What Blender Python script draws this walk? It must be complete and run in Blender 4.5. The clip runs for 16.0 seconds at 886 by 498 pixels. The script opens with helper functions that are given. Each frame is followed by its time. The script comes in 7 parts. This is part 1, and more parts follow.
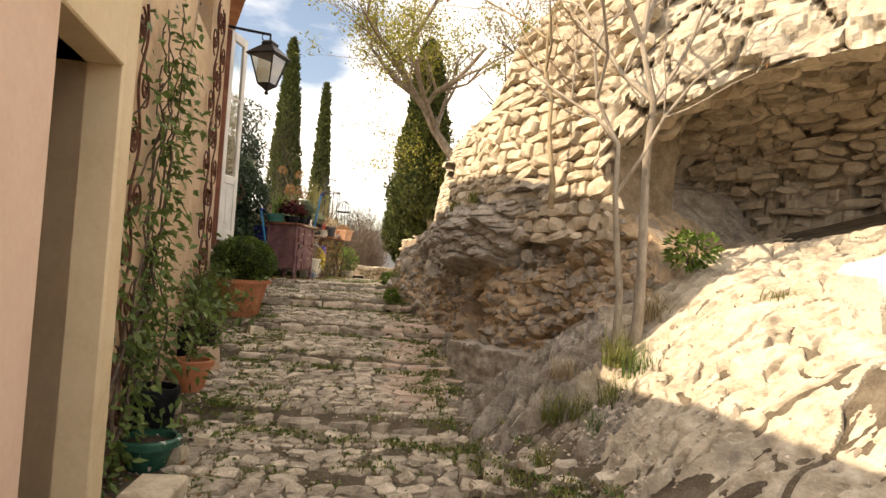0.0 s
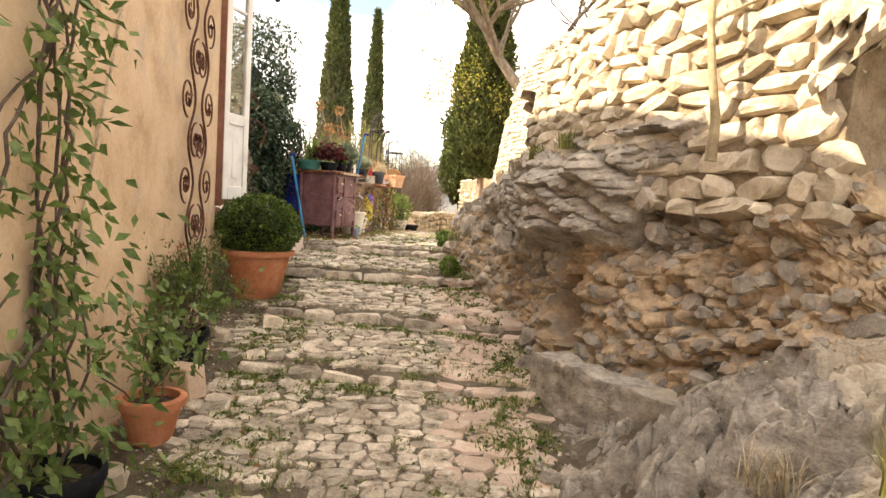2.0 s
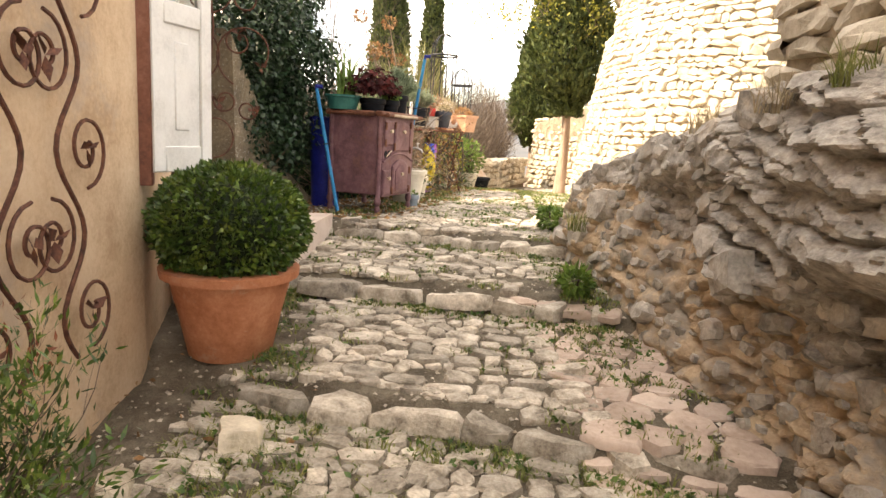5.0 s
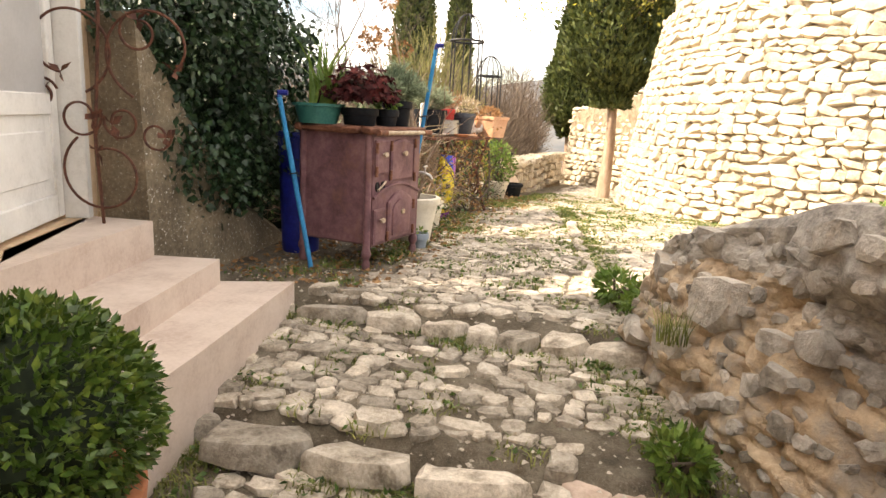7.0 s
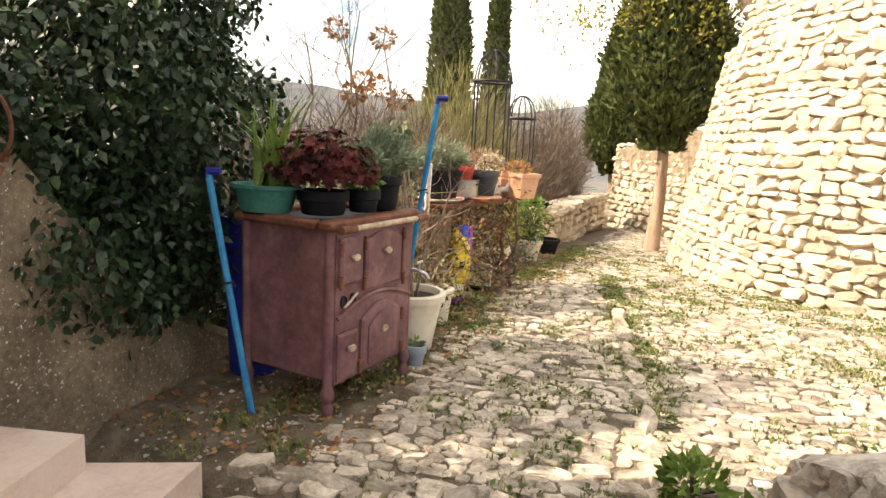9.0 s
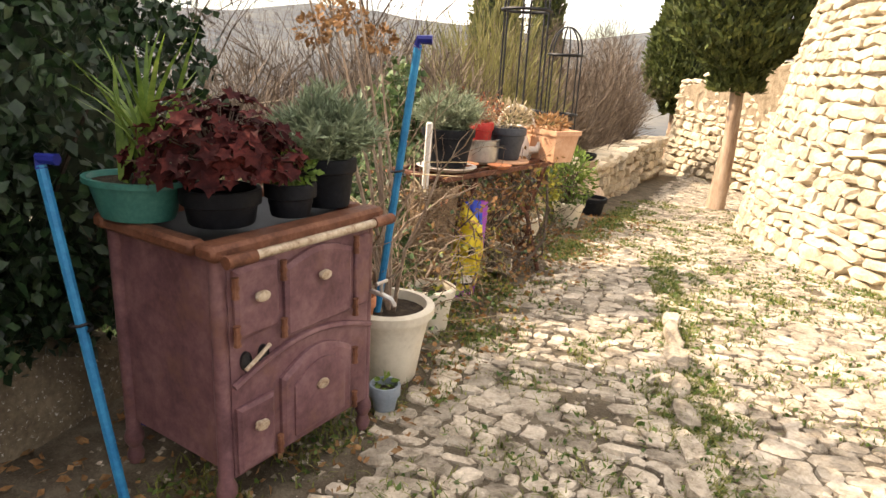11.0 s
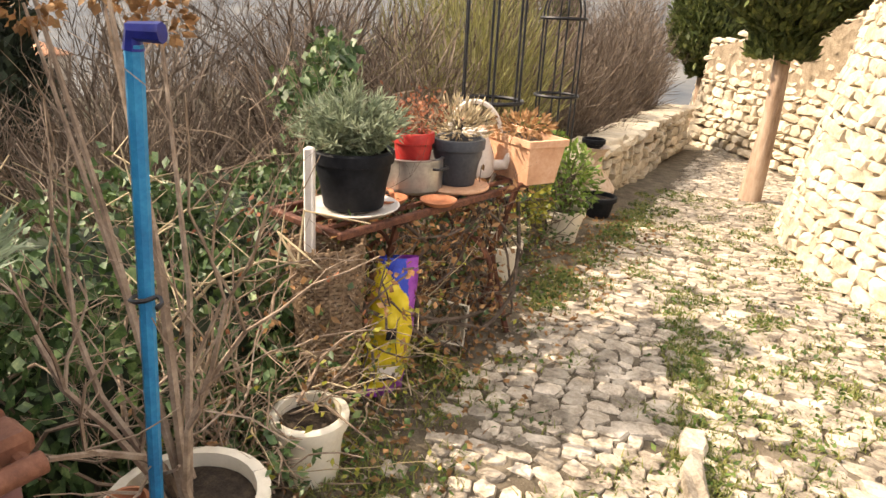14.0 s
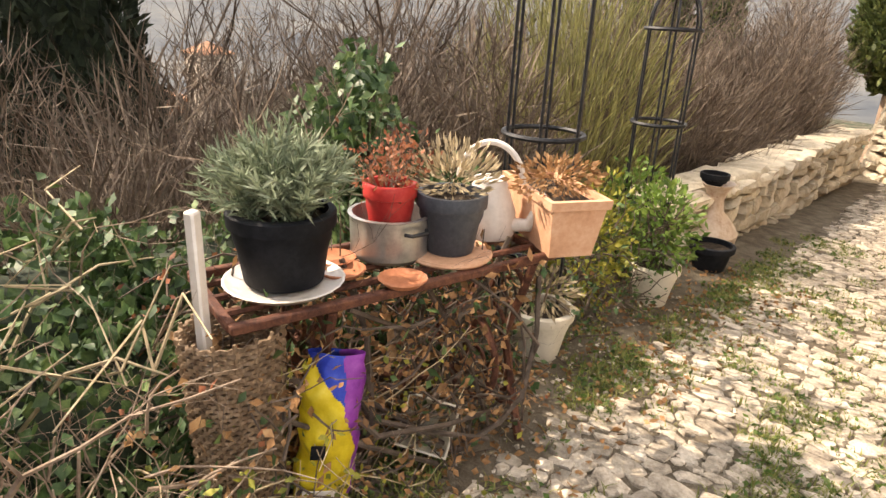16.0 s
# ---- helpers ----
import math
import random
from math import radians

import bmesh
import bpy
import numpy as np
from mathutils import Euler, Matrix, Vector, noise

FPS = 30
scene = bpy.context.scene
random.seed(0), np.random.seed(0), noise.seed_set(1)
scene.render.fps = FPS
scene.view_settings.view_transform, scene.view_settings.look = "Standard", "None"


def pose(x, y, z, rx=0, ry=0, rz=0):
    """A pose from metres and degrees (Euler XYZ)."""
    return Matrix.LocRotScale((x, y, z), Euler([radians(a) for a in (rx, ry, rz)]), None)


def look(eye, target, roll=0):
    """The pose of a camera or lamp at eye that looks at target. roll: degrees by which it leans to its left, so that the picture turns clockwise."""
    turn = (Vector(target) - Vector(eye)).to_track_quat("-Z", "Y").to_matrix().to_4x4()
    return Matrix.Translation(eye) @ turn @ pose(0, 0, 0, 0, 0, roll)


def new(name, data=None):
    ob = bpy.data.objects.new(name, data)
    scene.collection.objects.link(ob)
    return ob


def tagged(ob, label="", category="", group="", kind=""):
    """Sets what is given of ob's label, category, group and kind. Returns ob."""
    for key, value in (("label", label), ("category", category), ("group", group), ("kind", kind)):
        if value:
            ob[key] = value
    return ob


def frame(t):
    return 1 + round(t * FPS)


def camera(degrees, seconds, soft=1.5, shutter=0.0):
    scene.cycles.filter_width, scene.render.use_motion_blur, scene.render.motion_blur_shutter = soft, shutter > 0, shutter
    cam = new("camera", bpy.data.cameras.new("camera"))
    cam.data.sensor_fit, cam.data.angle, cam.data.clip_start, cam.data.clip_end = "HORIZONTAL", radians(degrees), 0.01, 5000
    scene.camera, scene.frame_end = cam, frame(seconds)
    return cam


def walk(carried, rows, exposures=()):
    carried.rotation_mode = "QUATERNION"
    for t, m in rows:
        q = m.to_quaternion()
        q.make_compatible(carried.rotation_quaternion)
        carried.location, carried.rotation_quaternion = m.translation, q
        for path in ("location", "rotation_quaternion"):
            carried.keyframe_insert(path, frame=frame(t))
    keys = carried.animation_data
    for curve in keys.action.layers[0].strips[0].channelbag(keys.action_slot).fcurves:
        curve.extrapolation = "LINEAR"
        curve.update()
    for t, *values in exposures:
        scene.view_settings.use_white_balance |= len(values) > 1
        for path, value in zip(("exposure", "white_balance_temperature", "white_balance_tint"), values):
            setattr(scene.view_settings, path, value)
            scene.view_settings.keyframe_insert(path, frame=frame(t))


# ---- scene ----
cam = camera(70.0, 16.0)
METRES, EYE, TILT, LEAN, TURN = 11.5, 1.5, 0.0, 0.0, 6.6
ROWS = [
    (0.0, 0.0, 0.0, 0.0, -0.13, 1.92, -3.8),
    (0.5, -0.0017, 0.0403, 0.0063, 2.74, 0.6, -3.65),
    (1.0, -0.0096, 0.0814, 0.0113, 3.87, -0.15, -3.72),
    (1.5, -0.0125, 0.119, 0.0155, 2.74, -1.83, -3.49),
    (2.0, -0.0138, 0.1621, 0.024, 5.14, -4.26, -3.49),
    (2.5, -0.0186, 0.2025, 0.0275, 5.58, -4.15, -3.33),
    (3.0, -0.0276, 0.2405, 0.0302, 5.84, -3.48, -3.36),
    (3.5, -0.0353, 0.2834, 0.0314, 7.02, -3.85, -3.23),
    (4.0, -0.0482, 0.3265, 0.0322, 8.02, -5.96, -3.34),
    (6.5, -0.0869, 0.5176, 0.0528, 12.74, -12.8, -3.02),
    (7.0, -0.0898, 0.5541, 0.0604, 13.04, -11.97, -2.91),
    (7.5, -0.0937, 0.5799, 0.0688, 16.04, -13.2, -2.98),
    (8.0, -0.0982, 0.611, 0.0755, 17.05, -10.36, -2.92),
    (8.5, -0.0991, 0.6367, 0.078, 14.44, -10.92, -2.71),
    (9.0, -0.0983, 0.6657, 0.0845, 16.74, -9.89, -2.83),
    (11.5, -0.1072, 0.7878, 0.0978, 21.67, -17.53, -2.83),
    (12.0, -0.1125, 0.8121, 0.1004, 21.24, -17.92, -2.82),
    (12.5, -0.1172, 0.8298, 0.1025, 19.31, -17.85, -2.87),
    (13.0, -0.1168, 0.8519, 0.1045, 21.84, -16.79, -2.96),
    (13.5, -0.1125, 0.8725, 0.1094, 24.47, -17.98, -2.87),
    (14.0, -0.1118, 0.8927, 0.1077, 23.25, -20.28, -2.63),
    (14.5, -0.1144, 0.9159, 0.1109, 24.03, -19.63, -2.64),
    (15.0, -0.1133, 0.9348, 0.1103, 25.41, -19.84, -2.75),
    (15.5, -0.1043, 0.9571, 0.112, 30.78, -20.76, -2.9),
    (16.0, -0.097, 0.9758, 0.1136, 37.0, -20.77, -2.78),
]
walk(cam, [(t, pose(0, 0, EYE, TILT, LEAN, TURN) @ pose(METRES * x, METRES * y, METRES * z, 90 + pitch, roll, yaw)) for t, x, y, z, yaw, pitch, roll in ROWS],
     exposures=[(0.0, 0.6, 8200, 14), (1.5, 1.2, 8200, 14), (3.5, 1.45, 7900, 14), (6.5, 1.4, 7700, 13), (8.5, 0.98, 7700, 13), (12.0, 0.95, 7700, 14), (16.0, 0.9, 7400, 14)])

# ---- light ----
SUN_AZ = radians(-21)   # degrees ahead of due left
SUN_EL = radians(43)
sun_dir = Vector((-math.cos(SUN_AZ) * math.cos(SUN_EL), math.sin(SUN_AZ) * math.cos(SUN_EL), math.sin(SUN_EL)))
sun = new("sun", bpy.data.lights.new("sun", "SUN"))
sun.data.energy, sun.data.angle, sun.data.color = 5.0, radians(0.55), (1.0, 0.9, 0.76)
sun.matrix_world = look(tuple(sun_dir * 50), (0, 0, 0))

world = bpy.data.worlds.new("sky")
scene.world = world
world.use_nodes = True
wn, wl = world.node_tree.nodes, world.node_tree.links
wn.clear()
w_out, w_bg = wn.new("ShaderNodeOutputWorld"), wn.new("ShaderNodeBackground")
sky = wn.new("ShaderNodeTexSky")
sky.sky_type, sky.sun_disc = "NISHITA", False
sky.sun_elevation, sky.sun_rotation = SUN_EL, math.atan2(sun_dir.x, sun_dir.y)
w_co, w_map = wn.new("ShaderNodeTexCoord"), wn.new("ShaderNodeMapping")
w_map.inputs["Scale"].default_value = (1.0, 1.0, 2.6)
w_noise, w_ramp, w_mix = wn.new("ShaderNodeTexNoise"), wn.new("ShaderNodeValToRGB"), wn.new("ShaderNodeMixRGB")
w_noise.inputs["Scale"].default_value, w_noise.inputs["Detail"].default_value = 2.2, 7
w_ramp.color_ramp.elements[0].position, w_ramp.color_ramp.elements[1].position = 0.40, 0.58
w_mix.inputs[2].default_value = (11.0, 11.1, 11.2, 1)
wl.new(w_co.outputs["Generated"], w_map.inputs["Vector"])
wl.new(w_map.outputs["Vector"], w_noise.inputs["Vector"])
wl.new(w_noise.outputs["Fac"], w_ramp.inputs["Fac"])
wl.new(w_ramp.outputs["Color"], w_mix.inputs["Fac"])
wl.new(sky.outputs["Color"], w_mix.inputs[1])
wl.new(w_mix.outputs["Color"], w_bg.inputs["Color"])
w_bg.inputs["Strength"].default_value = 0.15
wl.new(w_bg.outputs["Background"], w_out.inputs["Surface"])

# ---- materials ----
MATS = {}


def material(name, colors, scale=6.0, rough=0.85, bump=0.3, fine=60.0, metal=0.0, vary=0.0, island=0.0, glow=0.0, stretch=(1, 1, 1), spec=0.3, patch=None, patch_at=(0.55, 0.65), patch_scale=2.0, bump_size=0.01, mid=0.0, mid_size=0.02):
    """Node material: two scales of noise blend the colours, a third patch colour gives stains, and the fine noise gives relief."""
    m = bpy.data.materials.new(name)
    m.use_nodes = True
    n, l = m.node_tree.nodes, m.node_tree.links
    bsdf = n["Principled BSDF"]
    geo, mp = n.new("ShaderNodeNewGeometry"), n.new("ShaderNodeMapping")
    mp.inputs["Scale"].default_value = stretch
    l.new(geo.outputs["Position"], mp.inputs["Vector"])
    big, small = n.new("ShaderNodeTexNoise"), n.new("ShaderNodeTexNoise")
    big.inputs["Scale"].default_value, big.inputs["Detail"].default_value, big.inputs["Roughness"].default_value = scale, 6, 0.65
    small.inputs["Scale"].default_value, small.inputs["Detail"].default_value, small.inputs["Roughness"].default_value = fine, 5, 0.7
    for node in (big, small):
        l.new(mp.outputs["Vector"], node.inputs["Vector"])
    mixf = n.new("ShaderNodeMath")
    mixf.operation = "MULTIPLY_ADD"
    l.new(small.outputs["Fac"], mixf.inputs[0])
    mixf.inputs[1].default_value = 0.5
    half = n.new("ShaderNodeMath")
    half.operation = "MULTIPLY_ADD"
    l.new(big.outputs["Fac"], half.inputs[0])
    half.inputs[1].default_value, half.inputs[2].default_value = 1.0, -0.25
    l.new(half.outputs[0], mixf.inputs[2])
    ramp = n.new("ShaderNodeValToRGB")
    els = ramp.color_ramp.elements
    while len(els) < len(colors):
        els.new(0.5)
    for i, c in enumerate(colors):
        els[i].position = 0.3 + 0.4 * i / max(1, len(colors) - 1)
        els[i].color = (*c, 1)
    l.new(mixf.outputs[0], ramp.inputs["Fac"])
    col = ramp.outputs["Color"]
    if patch:
        pn, pr, pm = n.new("ShaderNodeTexNoise"), n.new("ShaderNodeValToRGB"), n.new("ShaderNodeMixRGB")
        pn.inputs["Scale"].default_value, pn.inputs["Detail"].default_value, pn.inputs["Roughness"].default_value = patch_scale, 8, 0.7
        l.new(geo.outputs["Position"], pn.inputs["Vector"])
        pr.color_ramp.elements[0].position, pr.color_ramp.elements[1].position = patch_at
        l.new(pn.outputs["Fac"], pr.inputs["Fac"])
        l.new(pr.outputs["Color"], pm.inputs["Fac"])
        l.new(col, pm.inputs[1])
        pm.inputs[2].default_value = (*patch, 1)
        col = pm.outputs["Color"]
    if vary or island:
        hsv, mr = n.new("ShaderNodeHueSaturation"), n.new("ShaderNodeMapRange")
        if vary:
            info = n.new("ShaderNodeObjectInfo")
            l.new(info.outputs["Random"], mr.inputs["Value"])
        else:
            l.new(geo.outputs["Random Per Island"], mr.inputs["Value"])
        a = vary or island
        mr.inputs["To Min"].default_value, mr.inputs["To Max"].default_value = 1 - a, 1 + a
        l.new(mr.outputs["Result"], hsv.inputs["Value"])
        l.new(col, hsv.inputs["Color"])
        col = hsv.outputs["Color"]
    l.new(col, bsdf.inputs["Base Color"])
    bsdf.inputs["Roughness"].default_value, bsdf.inputs["Metallic"].default_value = rough, metal
    bsdf.inputs["Specular IOR Level"].default_value = spec
    if bump:
        bp = n.new("ShaderNodeBump")
        bp.inputs["Strength"].default_value, bp.inputs["Distance"].default_value = bump, bump_size
        l.new(mixf.outputs[0], bp.inputs["Height"])
        l.new(bp.outputs["Normal"], bsdf.inputs["Normal"])
        if mid:
            chip, chip_b = n.new("ShaderNodeTexNoise"), n.new("ShaderNodeBump")
            chip.noise_type = "RIDGED_MULTIFRACTAL"
            chip.inputs["Scale"].default_value, chip.inputs["Detail"].default_value, chip.inputs["Roughness"].default_value = mid, 4, 0.6
            l.new(mp.outputs["Vector"], chip.inputs["Vector"])
            chip_b.invert = True
            chip_b.inputs["Strength"].default_value, chip_b.inputs["Distance"].default_value = 1.0, mid_size
            l.new(chip.outputs["Fac"], chip_b.inputs["Height"])
            l.new(chip_b.outputs["Normal"], bp.inputs["Normal"])
    if glow:
        bsdf.inputs["Transmission Weight"].default_value = 0.0
        tr, mx, out = n.new("ShaderNodeBsdfTranslucent"), n.new("ShaderNodeMixShader"), n["Material Output"]
        l.new(col, tr.inputs["Color"])
        mx.inputs["Fac"].default_value = glow
        l.new(bsdf.outputs["BSDF"], mx.inputs[1])
        l.new(tr.outputs["BSDF"], mx.inputs[2])
        l.new(mx.outputs["Shader"], out.inputs["Surface"])
    MATS[name] = m
    return m


def glass(name, color=(0.9, 0.95, 0.95), rough=0.03):
    m = bpy.data.materials.new(name)
    m.use_nodes = True
    b = m.node_tree.nodes["Principled BSDF"]
    b.inputs["Base Color"].default_value = (*color, 1)
    b.inputs["Roughness"].default_value, b.inputs["Transmission Weight"].default_value = rough, 1.0
    return m


plaster = material("ochre_plaster", [(0.44, 0.30, 0.185), (0.58, 0.42, 0.275), (0.66, 0.505, 0.35)], 3.0, 0.92, 0.6, 45, patch=(0.40, 0.33, 0.27), patch_at=(0.56, 0.74), patch_scale=1.6, mid=3.5, mid_size=0.012)
jamb_paint = material("smooth_jamb_plaster", [(0.58, 0.46, 0.29), (0.66, 0.53, 0.35), (0.70, 0.58, 0.40)], 2.0, 0.8, 0.15, 30)
pink_paint = material("pink_jamb_plaster", [(0.62, 0.43, 0.33), (0.68, 0.49, 0.38), (0.72, 0.54, 0.43)], 2.0, 0.8, 0.15, 30)
earth = material("stony_earth", [(0.06, 0.047, 0.032), (0.125, 0.10, 0.07), (0.21, 0.175, 0.13)], 7.0, 0.95, 0.8, 120, patch=(0.24, 0.21, 0.17), patch_at=(0.58, 0.68), patch_scale=90, bump_size=0.02)
cobble = material("cobble_limestone", [(0.17, 0.138, 0.104), (0.40, 0.342, 0.272), (0.60, 0.53, 0.44)], 9.0, 0.88, 0.9, 60, island=0.34, bump_size=0.015, mid=9, mid_size=0.02)
cobble_one = material("cobble_limestone_single", [(0.17, 0.138, 0.104), (0.40, 0.342, 0.272), (0.60, 0.53, 0.44)], 9.0, 0.88, 0.9, 60, vary=0.34, bump_size=0.015, mid=9, mid_size=0.02)
pink_slab = material("pinkish_slab", [(0.33, 0.24, 0.18), (0.46, 0.35, 0.28), (0.55, 0.44, 0.36)], 4.0, 0.85, 0.6, 40, vary=0.15, mid=6, mid_size=0.015)
grey_rock = material("grey_limestone_rock", [(0.16, 0.142, 0.12), (0.35, 0.31, 0.265), (0.54, 0.485, 0.41)], 9.0, 0.92, 0.7, 55, stretch=(1, 1, 1.4), patch=(0.36, 0.30, 0.22), patch_at=(0.55, 0.72), patch_scale=2.5, bump_size=0.022, mid=5, mid_size=0.035)
ochre_rock = material("ochre_earthy_rock", [(0.26, 0.18, 0.11), (0.47, 0.345, 0.225), (0.62, 0.475, 0.32)], 9.0, 0.95, 0.8, 50, patch=(0.34, 0.29, 0.235), patch_at=(0.48, 0.62), patch_scale=5, bump_size=0.022, mid=6, mid_size=0.03)
pale_rock = material("pale_slab_rock", [(0.30, 0.25, 0.19), (0.48, 0.42, 0.33), (0.60, 0.535, 0.43)], 7.0, 0.92, 0.5, 48, stretch=(1, 1, 2), patch=(0.22, 0.20, 0.17), patch_at=(0.56, 0.72), patch_scale=2.2, bump_size=0.022, mid=3.2, mid_size=0.03)
wall_stone = material("wall_limestone", [(0.36, 0.30, 0.215), (0.54, 0.46, 0.35), (0.66, 0.58, 0.45)], 6.0, 0.9, 0.8, 40, island=0.16, patch=(0.52, 0.34, 0.20), patch_at=(0.60, 0.8), patch_scale=1.6, bump_size=0.02, mid=7, mid_size=0.025)
wall_stone_one = material("wall_limestone_single", [(0.36, 0.30, 0.215), (0.54, 0.46, 0.35), (0.66, 0.58, 0.45)], 6.0, 0.9, 0.8, 40, vary=0.16, patch=(0.52, 0.34, 0.20), patch_at=(0.60, 0.8), patch_scale=1.6, bump_size=0.02, mid=7, mid_size=0.025)
mortar = material("lime_mortar", [(0.16, 0.12, 0.08), (0.27, 0.21, 0.145), (0.38, 0.31, 0.225)], 8.0, 0.95, 0.8, 60, bump_size=0.02, mid=8, mid_size=0.03)
pale_mortar = material("pale_lime_mortar", [(0.36, 0.30, 0.22), (0.50, 0.43, 0.33), (0.60, 0.53, 0.42)], 8.0, 0.95, 0.8, 60, bump_size=0.02, mid=9, mid_size=0.03)
rubble = material("grey_rubble_stone", [(0.22, 0.195, 0.165), (0.40, 0.355, 0.30), (0.56, 0.50, 0.425)], 7.0, 0.9, 1.0, 45, vary=0.25, patch=(0.40, 0.31, 0.22), patch_at=(0.56, 0.7), patch_scale=4, bump_size=0.02, mid=7, mid_size=0.03)

# ---- geometry helpers ----


class Geo:
    """Collects vertices and faces for one mesh."""

    def __init__(self):
        self.v, self.f, self.k = [], [], []

    def add(self, verts, faces, k=0):
        o = len(self.v)
        self.v.extend(tuple(p) for p in verts)
        self.f.extend(tuple(i + o for i in q) for q in faces)
        self.k.extend([k] * len(faces))
        return self

    def box(self, m, size, bev=0.01, k=0):
        """A box with chamfered edges, centred on the pose m (or a place)."""
        m = m if isinstance(m, Matrix) else Matrix.Translation(m)
        bm = bmesh.new()
        bmesh.ops.create_cube(bm, size=1.0)
        bmesh.ops.scale(bm, vec=size, verts=bm.verts)
        if bev:
            bmesh.ops.bevel(bm, geom=bm.edges[:], offset=min(bev, min(size) * 0.45), segments=1, affect="EDGES")
        bm.verts.index_update()
        self.add([m @ v.co for v in bm.verts], [[v.index for v in f.verts] for f in bm.faces], k)
        bm.free()
        return self

    def lathe(self, profile, m=None, n=20, k=0, wob=0.0):
        """Turns (radius, height) pairs about the pose's z axis."""
        m = m if isinstance(m, Matrix) else Matrix.Translation(m or (0, 0, 0))
        vs = [m @ Vector((r * math.cos(a) * (1 + wob * math.sin(3 * a)), r * math.sin(a), z)) for r, z in profile for a in (2 * math.pi * i / n for i in range(n))]
        fs = [(j * n + i, j * n + (i + 1) % n, (j + 1) * n + (i + 1) % n, (j + 1) * n + i) for j in range(len(profile) - 1) for i in range(n)]
        return self.add(vs, fs, k)

    def tube(self, pts, r, n=6, k=0):
        """A tube along points; r is one radius or one for each point."""
        pts = [Vector(p) for p in pts]
        rs = r if isinstance(r, (list, tuple)) else [r] * len(pts)
        vs, up = [], None
        for i, p in enumerate(pts):
            d = (pts[min(i + 1, len(pts) - 1)] - pts[max(i - 1, 0)])
            d = d.normalized() if d.length > 1e-9 else Vector((0, 0, 1))
            if up is None:
                up = d.orthogonal().normalized()
            up = (up - d * up.dot(d))
            up = up.normalized() if up.length > 1e-6 else d.orthogonal().normalized()
            s = d.cross(up)
            vs += [p + (up * math.cos(a) + s * math.sin(a)) * rs[i] for a in (2 * math.pi * q / n for q in range(n))]
        fs = [(j * n + i, j * n + (i + 1) % n, (j + 1) * n + (i + 1) % n, (j + 1) * n + i) for j in range(len(pts) - 1) for i in range(n)]
        fs += [tuple(range(n))[::-1], tuple(range((len(pts) - 1) * n, len(pts) * n))]
        return self.add(vs, fs, k)

    def prism(self, outline, m, depth, k=0):
        """An outline in the pose's x-z plane, extruded along its y by depth."""
        n = len(outline)
        vs = [m @ Vector((x, 0, z)) for x, z in outline] + [m @ Vector((x, depth, z)) for x, z in outline]
        fs = [tuple(range(n)), tuple(range(2 * n - 1, n - 1, -1))] + [(i, i + n, (i + 1) % n + n, (i + 1) % n) for i in range(n)]
        return self.add(vs, fs, k)

    def mesh(self, name, mats, smooth=True, angle=40):
        me = bpy.data.meshes.new(name)
        me.from_pydata(self.v, [], self.f)
        for m in (mats if isinstance(mats, (list, tuple)) else [mats]):
            me.materials.append(m)
        if any(self.k):
            me.polygons.foreach_set("material_index", self.k)
        if smooth:
            me.shade_smooth()
            me.set_sharp_from_angle(angle=radians(angle))
        me.update()
        return me


def part(name, geo, mat, parent, label="", smooth=True, angle=40, kind=""):
    """One mesh object under a thing or a part, in world coordinates of the whole place."""
    me = geo if isinstance(geo, bpy.types.Mesh) else geo.mesh(name, mat, smooth, angle)
    ob = new(name, me)
    if parent:
        ob.parent = parent
        ob.matrix_parent_inverse = world_of(parent).inverted()
    return tagged(ob, label, kind=kind)


def world_of(ob):
    m = ob.matrix_parent_inverse @ ob.matrix_basis if ob.parent else ob.matrix_basis.copy()
    return world_of(ob.parent) @ m if ob.parent else m


def thing(name, place, label, category, group="", kind=""):
    ob = new(name)
    ob.empty_display_size = 0.1
    ob.matrix_basis = place if isinstance(place, Matrix) else Matrix.Translation(place)
    return tagged(ob, label, category, group, kind)


def setting(name, geo, mat, label, category="", smooth=True, angle=40):
    ob = new(name, geo if isinstance(geo, bpy.types.Mesh) else geo.mesh(name, mat, smooth, angle))
    return tagged(ob, label, category or name.split("_")[0], kind="structure")


def np_mesh(name, v, f, mats, smooth=True, k=None, crisp=0):
    me = bpy.data.meshes.new(name)
    v, f = np.asarray(v, np.float32), np.asarray(f, np.int32)
    me.vertices.add(len(v))
    me.vertices.foreach_set("co", v.ravel())
    n = f.shape[1]
    me.loops.add(f.size)
    me.loops.foreach_set("vertex_index", f.ravel())
    me.polygons.add(len(f))
    me.polygons.foreach_set("loop_start", np.arange(0, f.size, n, dtype=np.int32))
    for m in (mats if isinstance(mats, (list, tuple)) else [mats]):
        me.materials.append(m)
    if k is not None:
        me.polygons.foreach_set("material_index", np.asarray(k, np.int32))
    me.update(calc_edges=True)
    me.validate()
    if smooth:
        me.shade_smooth()
    if crisp:
        me.set_sharp_from_angle(angle=radians(crisp))
    return me


def smooth01(a, b, x):
    t = np.clip((np.asarray(x, float) - a) / (b - a), 0, 1)
    return t * t * (3 - 2 * t)


def s01(a, b, x):
    t = min(1.0, max(0.0, (x - a) / (b - a)))
    return t * t * (3 - 2 * t)


def plates(p, w=0.12):
    """Flat plates parted by narrow grooves, 0 in a groove and 1 on a plate."""
    c = noise.voronoi(p)[0]
    return min(w, c[1] - c[0]) / w


def fbm(p, octaves=4):
    return noise.fractal(Vector(p), 0.9, 2.0, octaves)


rng = random.Random(7)
nrng = np.random.default_rng(7)

